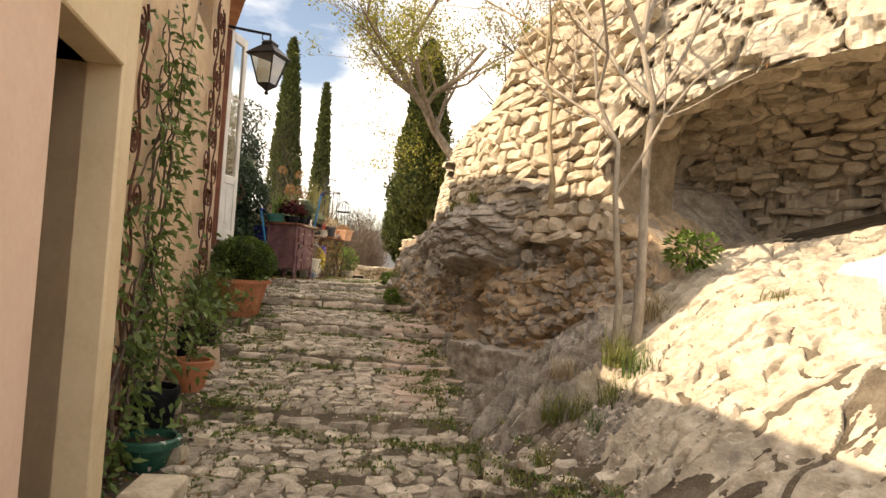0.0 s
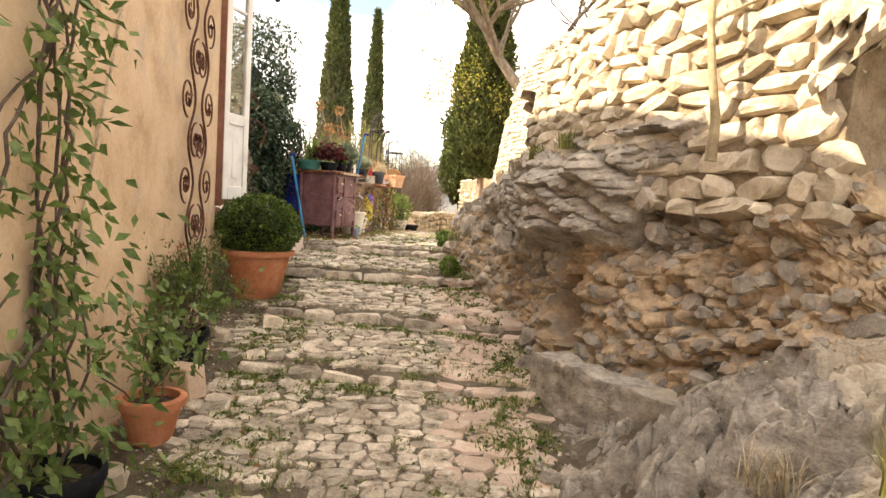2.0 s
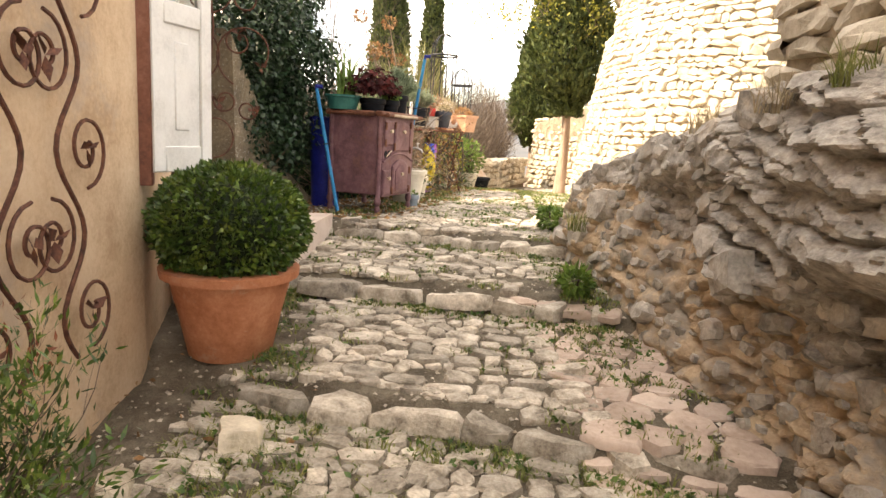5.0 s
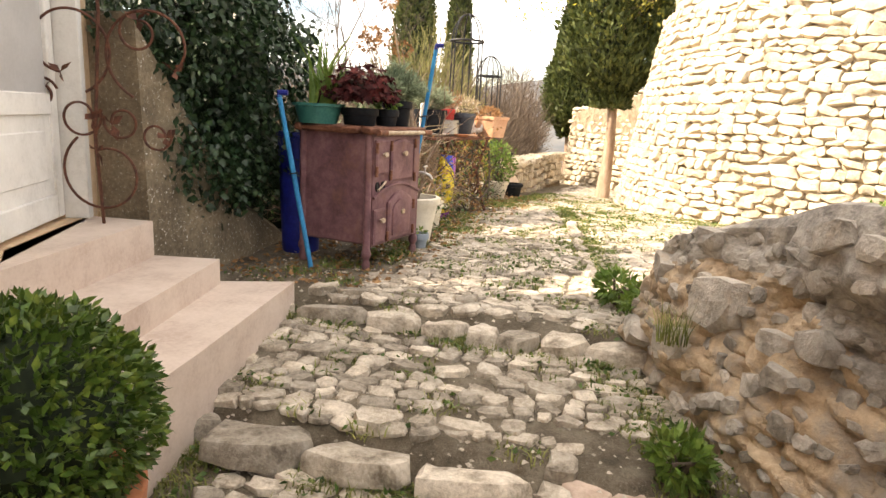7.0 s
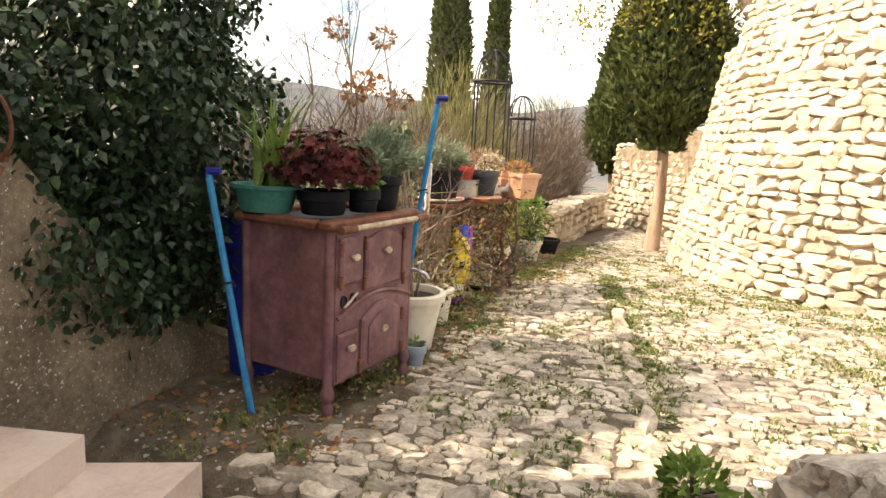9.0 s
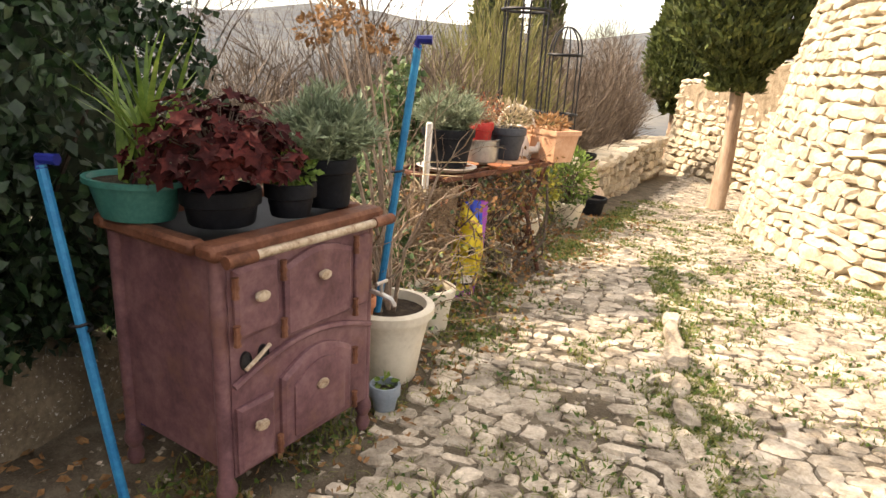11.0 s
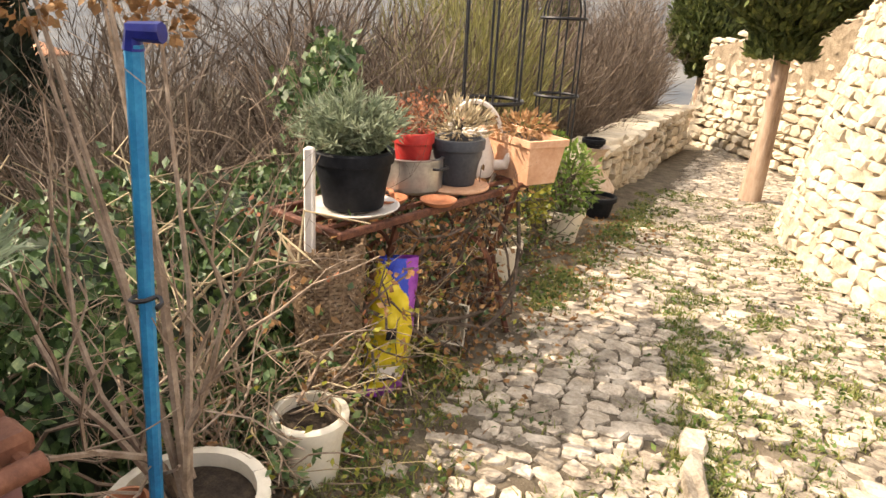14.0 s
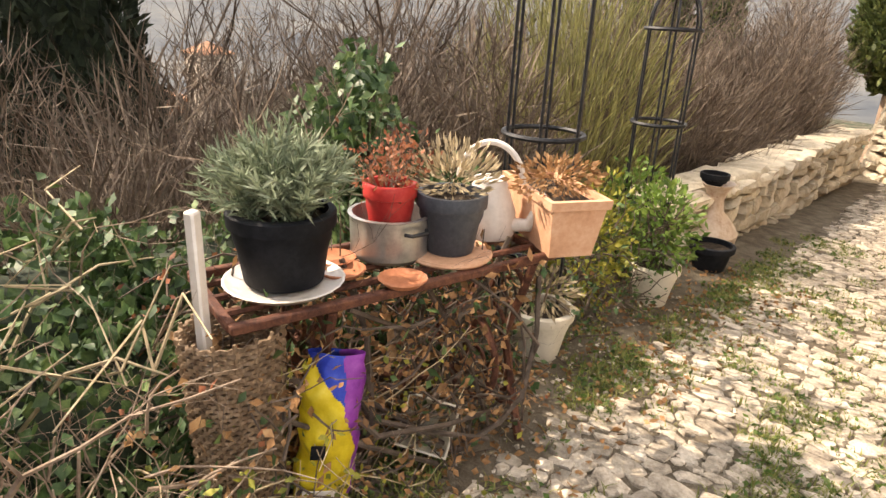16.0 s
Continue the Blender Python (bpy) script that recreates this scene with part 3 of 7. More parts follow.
def ledge_point(u, v):
    """Round the beam's section as v goes from 0 to 1."""
    a, d = e0.lerp(e1, u), (e1 - e0).normalized()
    back = Vector((-d.y, d.x, 0))
    k = v * 4
    bx, bz = ((0.0, -0.34 + 0.34 * k) if k < 1 else ((k - 1) * 0.24, 0.0) if k < 2 else (0.24, -0.34 * (k - 2)) if k < 3 else (0.24 * (4 - k), -0.34))
    p = a + back * bx + Vector((0, 0, bz))
    end = min(s01(0, 0.03, u), s01(1.0, 0.97, u)) if u < 0.5 else s01(0.0, 0.03, 1 - u)
    r = 0.02 * noise.noise(p * 5) + 0.014 * noise.noise(p * 16) + 0.008 * noise.noise(p * 45)
    mid = a + back * 0.12 + Vector((0, 0, -0.17))
    return tuple(mid + (p - mid) * (0.05 + 0.95 * end) * (1 + r * 6))


part("beam", sheet(ledge_point, 110, 48, [grey_rock]), None, ledge)

# ---- ruin above the rock ----
ruin = thing("wall_ruin", (0, 0, 0), "ruined pale limestone masonry on top of the rock", "wall", kind="structure")


def ruin_top(s):
    return float(np.interp(s, [0, 0.9, 2.0, 2.6, 3.0, 3.6, 4.05], [4.3, 4.2, 3.9, 3.5, 3.2, 3.0, 2.85]))


def ruin_surf(uu, vv):
    """uu runs from the left end backwards along the rock."""
    s = 4.05 - uu
    x, y, nx_, ny_ = face_at(max(0.05, s))
    if nx_ * (-1) + ny_ * (-0.3) < 0:
        nx_, ny_ = -nx_, -ny_
    b = 0.22 + 0.10 * vv
    return (x - nx_ * b, y - ny_ * b, 2.0 + vv), Vector((nx_, ny_, 0.1)), Vector((ny_, -nx_, 0))


g = Geo()
N = 24
ring = []
for i in range(N):
    uu = 3.2 * i / (N - 1)
    top = ruin_top(4.05 - uu)
    pts = [ruin_surf(uu, v)[0] for v in (-0.2, (top - 2.0) * 0.5, top - 2.03)]
    n_ = ruin_surf(uu, 0)[1]
    back = Vector((-n_.x, -n_.y, 0)).normalized() * (2.2 - 1.6 * s01(1.4, 3.0, uu))
    pts += [tuple(Vector(pts[2]) + back + Vector((0, 0, 0.1))), tuple(Vector(pts[0]) + back)]
    ring.append(pts)
vs = [p for r in ring for p in r]
fs = [(i * 5 + j, (i + 1) * 5 + j, (i + 1) * 5 + j + 1, i * 5 + j + 1) for i in range(N - 1) for j in range(4)] + [(0, 1, 2, 3, 4), tuple((N - 1) * 5 + j for j in (4, 3, 2, 1, 0))]
part("core", Geo().add(vs, fs), mortar, ruin, smooth=False)
lay(courses(lambda u, v: ruin_surf(u, v - 0.2), 3.25, 2.4, 0.105, 0.2, 0.10, tight=1.06, turn=14, keep=lambda u, v: 1.8 + v < ruin_top(4.05 - u) + 0.05), ruin, "stone", wall_stone_one, wall_stone, lambda p: True)
# broken end of the ruin
end_p, end_n, _ = ruin_surf(0.0, 0.0)


def ruin_end(uu, vv):
    d = Vector((-end_n.x, -end_n.y, 0)).normalized()
    p = Vector(end_p) + d * uu + Vector((0.0, 0.05, vv))
    return tuple(p), Vector((d.y, -d.x, 0.05)) * -1, d


lay(courses(ruin_end, 2.0, 0.9, 0.13, 0.24, 0.15), ruin, "end_stone", wall_stone_one, wall_stone, lambda p: True)

# ---- vaulted rock shelf ----


def arch_point(u, v):
    x, y = 0.55 + 4.2 * u, 4.75 - 2.6 * u
    lip = float(np.interp(u, [0, 0.08, 0.2, 0.32, 0.5, 1.0], [2.3, 2.68, 2.9, 2.98, 2.98, 2.8]))
    ins = Vector((0.53, 0.85))
    prof_v = [0, 0.12, 0.25, 0.36, 0.42, 0.5, 0.65, 0.8, 0.9, 1.0]
    prof_d = [2.6, 1.0, 0.45, 0.10, 0.0, 0.15, 0.8, 1.5, 1.75, 1.85]
    prof_z = [2.0, 1.9, 1.15, 0.5, 0.0, 0.06, 0.2, 0.0, -0.45, -1.6]
    d, z = float(np.interp(v, prof_v, prof_d)), lip + float(np.interp(v, prof_v, prof_z))
    r = 0.16 * noise.noise((x * 1.1 + d, y * 1.1, z * 1.2)) + 0.06 * noise.noise((x * 4, y * 4 + d, z * 4)) + 0.035 * noise.noise((x * 12, y * 12 + d, z * 12)) + 0.05 * strata(x, y, z, 0.3, 3)
    w1, w2 = 0.5 * noise.noise((x * 2, y * 2 + d, z * 2)), 0.5 * noise.noise((x * 2 + 7, y * 2 + d, z * 2))
    r -= 0.11 * plates((x * 1.9 + w1, y * 1.9 + d * 2.2 + w2, z * 3.0), 0.10) + 0.04 * plates((x * 5.5 + w1, y * 5.5 + d * 5 + w2, z * 7), 0.14) - 0.09
    d += r
    return (x + ins.x * d, y + ins.y * d, z + r * 0.6)


setting("rock_arch", sheet(arch_point, 220, 160, [pale_rock, ochre_rock], lambda x, y, z: 0), None, "overhanging limestone arch above a shallow hollow", "rock")
hollow = thing("wall_hollow", (0, 0, 0), "rough stones lining the hollow under the arch", "wall", kind="structure")


def hollow_surf(uu, vv):
    p = Vector(arch_point(0.05 + uu / 4.9 * 0.9, 0.97 - vv * 0.2)) if vv < 0.95 else Vector(arch_point(0.05 + uu / 4.9 * 0.9, 0.78 - (vv - 0.95) * 0.24))
    nrm = Vector((-0.53, -0.85, -0.1)) if vv < 0.95 else Vector((-0.3, -0.5, -1.0))
    return tuple(p + Vector((-0.03, -0.05, 0))), nrm, Vector((0.85, -0.53, 0))


lay(courses(hollow_surf, 4.4, 1.9, 0.105, 0.19, 0.09, keep=lambda u, v: rng.random() < 0.94), hollow, "stone", wall_stone_one, wall_stone, lambda p: True)

# ---- great battered wall ----
TC, TR = (1.3, 16.7), 3.75


def tower_r(z):
    return TR - 0.16 * (z - 1.0)


def tower_top(a):
    """Height of the wall's broken top by bearing from its centre, in degrees."""
    return float(np.interp(a, [150, 178, 194, 196, 205, 215, 250], [3.6, 3.6, 3.72, 4.25, 4.5, 4.9, 5.5]))


tower = thing("wall_tower", (0, 0, 0), "great curved battered wall of pale sunlit limestone", "wall", kind="structure")
A0, A1 = 150.0, 300.0


def tower_surf(uu, vv):
    a = radians(A0) + uu / TR
    z = 0.75 + vv
    r = tower_r(z)
    return (TC[0] + r * math.cos(a), TC[1] + r * math.sin(a), z), Vector((math.cos(a), math.sin(a), 0.16)), Vector((math.sin(a), -math.cos(a), 0))


g = Geo()
N, M = 60, 8
ring = []
for i in range(N):
    a = A0 + (A1 - A0) * i / (N - 1)
    top = tower_top(a)
    c, s = math.cos(radians(a)), math.sin(radians(a))
    col = [(TC[0] + (tower_r(z) - 0.03) * c, TC[1] + (tower_r(z) - 0.03) * s, z) for z in (0.4 + (top - 0.4) * j / (M - 1) for j in range(M))]
    col += [(TC[0] + (tower_r(top) - 0.8) * c, TC[1] + (tower_r(top) - 0.8) * s, top), (TC[0] + (tower_r(top) - 0.8) * c, TC[1] + (tower_r(top) - 0.8) * s, 0.4)]
    ring += col
W = M + 2
fs = [(i * W + j, (i + 1) * W + j, (i + 1) * W + j + 1, i * W + j + 1) for i in range(N - 1) for j in range(W - 1)]
fs += [tuple(range(W)), tuple(reversed(range((N - 1) * W, N * W)))]
part("core", Geo().add(ring, fs), pale_mortar, tower, smooth=False)
part("top_fill", Geo().lathe([(0.0, 3.55), (2.6, 3.5)], Matrix.Translation((TC[0], TC[1], 0)), 24), earth, tower, "earth behind the wall head")
lay(courses(tower_surf, TR * radians(A1 - A0), 4.8, 0.092, 0.165, 0.07, tight=1.1, turn=16, keep=lambda u, v: 0.75 + v < tower_top(A0 + math.degrees(u / TR)) + 0.02),
    tower, "stone", wall_stone_one, wall_stone, lambda p: 13.0 < p[1] < 15.6 and p[2] < 2.2 and p[0] < 0.5, "courses of pale rough limestone")

# far lane wall beyond the trees, and the low parapet
far_wall = thing("wall_far", (0, 0, 0), "far pale stone wall along the lane", "wall", kind="structure")


def far_surf(uu, vv):
    p = Vector((-1.2, 19.2, 0)).lerp(Vector((-4.4, 23.5, 0)), uu / 5.36) if uu < 5.36 else Vector((-4.4, 23.5, 0)).lerp(Vector((-6.0, 34.0, 0)), (uu - 5.36) / 10.6)
    n_ = Vector((-0.8, -0.6, 0.1)) if uu < 5.36 else Vector((-0.99, -0.15, 0.1))
    return (p.x - n_.x * 0.1 * vv, p.y - n_.y * 0.1 * vv, 0.2 + vv), n_, Vector((n_.y, -n_.x, 0))


g = Geo()
g.prism([(0, 0), (5.36, 0), (5.36, 2.5), (0, 3.3)], Matrix.Translation((-1.1, 19.3, -0.1)) @ pose(0, 0, 0, 0, 0, 126.7), -0.8)
g.prism([(0, 0), (10.6, 0), (10.6, 2.2), (0, 2.5)], Matrix.Translation((-4.3, 23.6, -0.1)) @ pose(0, 0, 0, 0, 0, 98.7), -0.8)
part("core", g, mortar, far_wall, smooth=False)
lay(courses(far_surf, 15.9, 3.3, 0.14, 0.24, 0.12, keep=lambda u, v: v < 3.15 - 0.14 * min(u, 5.4) + (0 if u < 5.36 else -0.03 * (u - 5.36))), far_wall, "stone", wall_stone_one, wall_stone, lambda p: p[1] < 22)

low_wall = thing("wall_low", (0, 0, 0), "low rough stone parapet beside the lane", "wall", kind="structure")


def low_surf(uu, vv):
    return (-4.28, 15.9 + uu, 0.75 + vv), Vector((1, 0, 0.05)), Vector((0, 1, 0))


def low_top(u):
    return float(np.interp(u, [0, 6.5], [1.47, 1.36]))


g = Geo()
g.box((-4.55, 19.1, 0.7), (0.5, 6.6, 1.4), 0.03)
part("core", g, mortar, low_wall)
lay(courses(low_surf, 6.4, 0.6, 0.14, 0.3, 0.14), low_wall, "stone", wall_stone_one, wall_stone, lambda p: True)
for i in range(15):
    w = rng.uniform(0.34, 0.55)
    ob = new("cap_stone", proto_mesh(i % 14, wall_stone_one))
    ob.parent = low_wall
    ob.matrix_basis = pose(-4.52, 15.95 + i * 0.45, 1.44 - i * 0.006, rng.uniform(-2, 2), rng.uniform(-2, 2), rng.uniform(-5, 5)) @ Matrix.Diagonal((0.58, 0.5, 0.12, 1))

# ---- house ----
white_paint = material("old_white_paint", [(0.62, 0.60, 0.56), (0.74, 0.72, 0.68), (0.80, 0.78, 0.74)], 5.0, 0.55, 0.15, 60)
frame_red = material("red_brown_frame_paint", [(0.12, 0.045, 0.03), (0.20, 0.08, 0.05), (0.28, 0.13, 0.09)], 6, 0.7, 0.2, 60)
pane_mat = glass("window_glass", (0.8, 0.86, 0.86), 0.02)
opening_shade = material("shaded_opening", [(0.04, 0.035, 0.03), (0.06, 0.05, 0.045)], 2, 0.9, 0)
iron = material("wrought_iron_rust", [(0.045, 0.02, 0.014), (0.11, 0.045, 0.03), (0.20, 0.085, 0.05)], 20, 0.7, 0.3, 90, metal=0.3)
black_iron = material("black_iron", [(0.012, 0.012, 0.014), (0.025, 0.025, 0.028), (0.05, 0.05, 0.052)], 12, 0.5, 0.2, 90, metal=0.4)
tile_roof = material("terracotta_tile", [(0.30, 0.14, 0.08), (0.42, 0.21, 0.12), (0.52, 0.30, 0.19)], 5, 0.85, 0.4, 50)
zinc = material("zinc_gutter", [(0.10, 0.11, 0.12), (0.17, 0.18, 0.19), (0.24, 0.25, 0.26)], 6, 0.45, 0.1, 40, metal=0.7)

house = thing("house", (-4.5, 4.5, 0), "ochre plastered village house beside the lane", "house", kind="structure")
EAVE = 4.75


def house_wall(p, q, z0, z1, thick, holes=(), mat=None, name="wall", parent=None):
    """A wall from p to q whose outer face lies on the line, with openings (along0, along1, z0, z1) cut through."""
    mat = mat or plaster
    p, q = Vector((*p, 0)), Vector((*q, 0))
    L = (q - p).length
    d = (q - p) / L
    nrm = Vector((d.y, -d.x, 0))
    m = Matrix(((d.x, -nrm.x, 0, p.x), (d.y, -nrm.y, 0, p.y), (0, 0, 1, 0), (0, 0, 0, 1)))
    us = sorted({0, L, *(h[0] for h in holes), *(h[1] for h in holes)})
    zs = sorted({z0, z1, *(h[2] for h in holes), *(h[3] for h in holes)})
    solid = {(i, j): not any(h[0] - 1e-4 < (us[i] + us[i + 1]) / 2 < h[1] and h[2] < (zs[j] + zs[j + 1]) / 2 < h[3] for h in holes) for i in range(len(us) - 1) for j in range(len(zs) - 1)}
    g = Geo()
    for (i, j), on in solid.items():
        if not on:
            continue
        a, b, c, e = us[i], us[i + 1], zs[j], zs[j + 1]
        for y in (0, thick):
            quad = [m @ Vector(t) for t in ((a, y, c), (b, y, c), (b, y, e), (a, y, e))]
            g.add(quad, [(0, 1, 2, 3) if y == 0 else (3, 2, 1, 0)])
        for (di, dj), edge in {(-1, 0): ((a, c), (a, e)), (1, 0): ((b, e), (b, c)), (0, -1): ((b, c), (a, c)), (0, 1): ((a, e), (b, e))}.items():
            if not solid.get((i + di, j + dj), False):
                (u1, v1), (u2, v2) = edge
                g.add([m @ Vector(t) for t in ((u1, 0, v1), (u2, 0, v2), (u2, thick, v2), (u1, thick, v1))], [(0, 1, 2, 3)])
    part(name, g, mat, parent or house, smooth=False)
    return m


# front: from behind the viewer to the glazed door's corner, with the near recess and an upper window
f0, f1 = (0.45, -4.6), (-3.47, 6.9)
FL = math.hypot(f1[0] - f0[0], f1[1] - f0[1])
fd = Vector((f1[0] - f0[0], f1[1] - f0[1], 0)) / FL


def front(y):
    return (y + 4.6) / fd.y


WIN = (front(5.15), front(5.85), 3.6, 4.45)
# added roof step, out of view: LOW and SPLIT shape the bedrock's sun patch
LOW, SPLIT = 3.2, front(2.8)
pB = (f0[0] + fd.x * SPLIT, f0[1] + fd.y * SPLIT)
m_front = house_wall(f0, pB, -2.0, LOW, 0.45, [(front(1.95), front(2.72), -0.4, 2.36)])
house_wall(pB, f1, -2.0, EAVE, 0.45, [(WIN[0] - SPLIT, WIN[1] - SPLIT, WIN[2], WIN[3])], name="upper_wall")
# unseen end wall at the step, bounding that sun patch
house_wall((pB[0] - 3.2, pB[1] - 1.1), pB, 2.8, EAVE, 0.3, name="gable_wall")
m_door = house_wall((-3.47, 6.9), (-4.62, 8.78), -0.2, EAVE, 0.4, [(0.85, 2.05, 1.58, 3.9)])
house_wall((-4.98, 8.61), (-9.5, 6.5), -0.5, EAVE, 0.4)
house_wall((-9.5, 6.5), (-6.0, -6.0), -2.5, LOW, 0.4)
house_wall((-6.0, -6.0), (0.45, -4.6), -2.5, LOW, 0.4)
g = Geo()


def roof(outline, z, rise, label):
    k = len(outline)
    cx_, cy_ = sum(p[0] for p in outline) / k, sum(p[1] for p in outline) / k
    rim = [Vector((x, y, z)) for x, y in outline]
    rim2 = [v + Vector((0, 0, 0.1)) for v in rim]
    top = Vector((cx_, cy_, z + rise))
    part("roof", Geo().add(rim + rim2 + [top], [(i, (i + 1) % k, k + (i + 1) % k, k + i) for i in range(k)] + [(k + i, k + (i + 1) % k, 2 * k) for i in range(k)] + [tuple(range(k - 1, -1, -1))]), tile_roof, house, label, smooth=False)


roof([(pB[0] + 0.25, pB[1] - 0.05), (-3.2, 6.9), (-4.5, 9.05), (-9.8, 6.7), (-7.6, 2.3)], EAVE, 0.7, "terracotta tiled roof")
# unseen low roof over the near part lets sun reach the bedrock
roof([(0.7, -4.8), (pB[0] + 0.25, pB[1] - 0.1), (-7.7, 2.2), (-6.2, -6.3)], LOW, 0.5, "unseen lower tiled roof, kept low for sun on the bedrock")
g = Geo()
gut = [(pB[0] + 0.3, pB[1], EAVE - 0.1), (-3.12, 6.95, EAVE - 0.1)]
n_g = 8
for i in range(n_g):
    a0, a1 = math.pi * (1 + i / n_g), math.pi * (1 + (i + 1) / n_g)
    g.add([(gut[0][0] + 0.07 * math.cos(a0), gut[0][1], gut[0][2] + 0.07 * math.sin(a0)), (gut[1][0] + 0.07 * math.cos(a0), gut[1][1], gut[1][2] + 0.07 * math.sin(a0)),
           (gut[1][0] + 0.07 * math.cos(a1), gut[1][1], gut[1][2] + 0.07 * math.sin(a1)), (gut[0][0] + 0.07 * math.cos(a1), gut[0][1], gut[0][2] + 0.07 * math.sin(a1))], [(0, 1, 2, 3)])
part("gutter", g, zinc, house, "dark zinc gutter")

# upper window with an iron grille
win = part("window", Geo().box(m_front @ Matrix.Translation(((WIN[0] + WIN[1]) / 2, 0.33, (WIN[2] + WIN[3]) / 2)), (WIN[1] - WIN[0], 0.02, WIN[3] - WIN[2]), 0), pane_mat, house)
g = Geo()
for i in range(4):
    u = WIN[0] + (i + 0.5) * (WIN[1] - WIN[0]) / 4
    g.tube([m_front @ Vector((u, 0.12, WIN[2])), m_front @ Vector((u, 0.12, WIN[3]))], 0.008)
for z in (3.62, 3.95):
    g.tube([m_front @ Vector((WIN[0], 0.12, z)), m_front @ Vector((WIN[1], 0.12, z))], 0.008)
part("grille", g, black_iron, win, "black iron bars")

# projecting smooth surround of the near recess
JX, JN, JP = front(2.92), front(2.72), front(1.95)
part("jamb", Geo().box(m_front @ Matrix.Translation(((JX + JN) / 2, 1.16, 0.8)), (JX - JN, 2.64, 5.2), 0.012), jamb_paint, house, "smooth cream plaster door jamb")
part("lintel", Geo().box(m_front @ Matrix.Translation(((JN + JP) / 2, 1.158, 2.87)), (JN - JP, 2.64, 1.02), 0.01), jamb_paint, house, "smooth cream plaster lintel")
part("pillar", Geo().box(m_front @ Matrix.Translation((JP - 0.6, 1.16, 0.8)), (1.2, 2.66, 5.2), 0.012), pink_paint, house, "pinkish plaster pillar")
part("recess_door", Geo().box(m_front @ Matrix.Translation(((JN + JP) / 2, 2.4, 1.0)), (JN - JP + 0.3, 0.06, 2.9), 0.01), material("green_door_paint", [(0.05, 0.10, 0.04), (0.08, 0.15, 0.06)], 5, 0.6, 0.2), house, "green wooden door")


def panel_door(parent, name, m, w, h, mid, label, fill=None):
    """A glazed leaf with a solid lower panel, in the pose's x-z plane from its lower corner."""
    leaf = part(name, Geo().box(m @ Matrix.Translation((0.04, 0, h / 2)), (0.08, 0.045, h), 0.006).box(m @ Matrix.Translation((w - 0.04, 0, h / 2)), (0.08, 0.045, h), 0.006)
                .box(m @ Matrix.Translation((w / 2, 0, 0.06)), (w - 0.16, 0.044, 0.12), 0.006).box(m @ Matrix.Translation((w / 2, 0, mid)), (w - 0.16, 0.044, 0.1), 0.006)
                .box(m @ Matrix.Translation((w / 2, 0, h - 0.05)), (w - 0.16, 0.044, 0.1), 0.006).box(m @ Matrix.Translation((w / 2, 0, (mid + h) / 2 + 0.1)), (w - 0.16, 0.03, 0.03), 0.004), white_paint, parent, label)
    part("panel", Geo().box(m @ Matrix.Translation((w / 2, 0, (0.12 + mid - 0.05) / 2)), (w - 0.16, 0.018, mid - 0.17), 0).box(m @ Matrix.Translation((w / 2, 0, (0.12 + mid - 0.05) / 2)), (w - 0.3, 0.03, mid - 0.31), 0.008), white_paint, leaf)
    part("pane", Geo().box(m @ Matrix.Translation((w / 2, 0, (mid + 0.05 + h - 0.1) / 2)), (w - 0.16, 0.006, h - mid - 0.15), 0), fill or pane_mat, leaf, "clear glass pane" if fill is None else "opaque pale grey pane")
    return leaf


# opaque pale grey fill for the inner leaf's pane
pane_grey = material("pale_grey_pane", [(0.42, 0.41, 0.40), (0.52, 0.51, 0.50)], 3, 0.35, 0.1)
panel_door(house, "door_leaf", pose(-3.44, 6.92, 1.68, 0, 0, 88), 0.40, 2.45, 0.72, "white glazed shutter leaf standing open at the corner")
panel_door(house, "inner_leaf", m_door @ Matrix.Translation((0.87, 0.12, 1.6)), 1.15, 2.25, 0.55, "white door leaf with an opaque pale grey pane", pane_grey)
part("door_frame", Geo().box(m_door @ Matrix.Translation((2.07, 0.05, 2.75)), (0.06, 0.12, 2.34), 0.006), white_paint, house, "white door frame")
part("door_post", Geo().box(m_door @ Matrix.Translation((0.005, -0.02, 2.87)), (0.05, 0.06, 2.5), 0.006), frame_red, house, "red-brown door post")

# door steps
step_mat = material("pink_grey_step_stone", [(0.46, 0.36, 0.30), (0.56, 0.46, 0.39), (0.62, 0.52, 0.45)], 4, 0.75, 0.2, 50)
steps = thing("door_steps", (-3.9, 8.5, 1.0), "three pale pinkish stone door steps", "steps", kind="structure")


def slab(pts, z0, z1, name="stone_step"):
    n = len(pts)
    g = Geo().add([(x, y, z0) for x, y in pts] + [(x, y, z1) for x, y in pts], [tuple(range(n - 1, -1, -1)), tuple(range(n, 2 * n))] + [(i, (i + 1) % n, (i + 1) % n + n, i + n) for i in range(n)])
    part(name, g, step_mat, steps, smooth=False)


slab([(-3.62, 9.13), (-4.0, 8.92), (-4.45, 8.55), (-4.2, 7.6), (-3.25, 7.5), (-3.36, 8.05)], 0.75, 1.255)
slab([(-3.93, 8.9), (-4.5, 8.72), (-4.3, 7.7), (-3.52, 7.6)], 0.8, 1.39)
slab([(-4.24, 8.77), (-4.6, 8.7), (-4.2, 7.95), (-3.92, 7.72)], 0.9, 1.58)

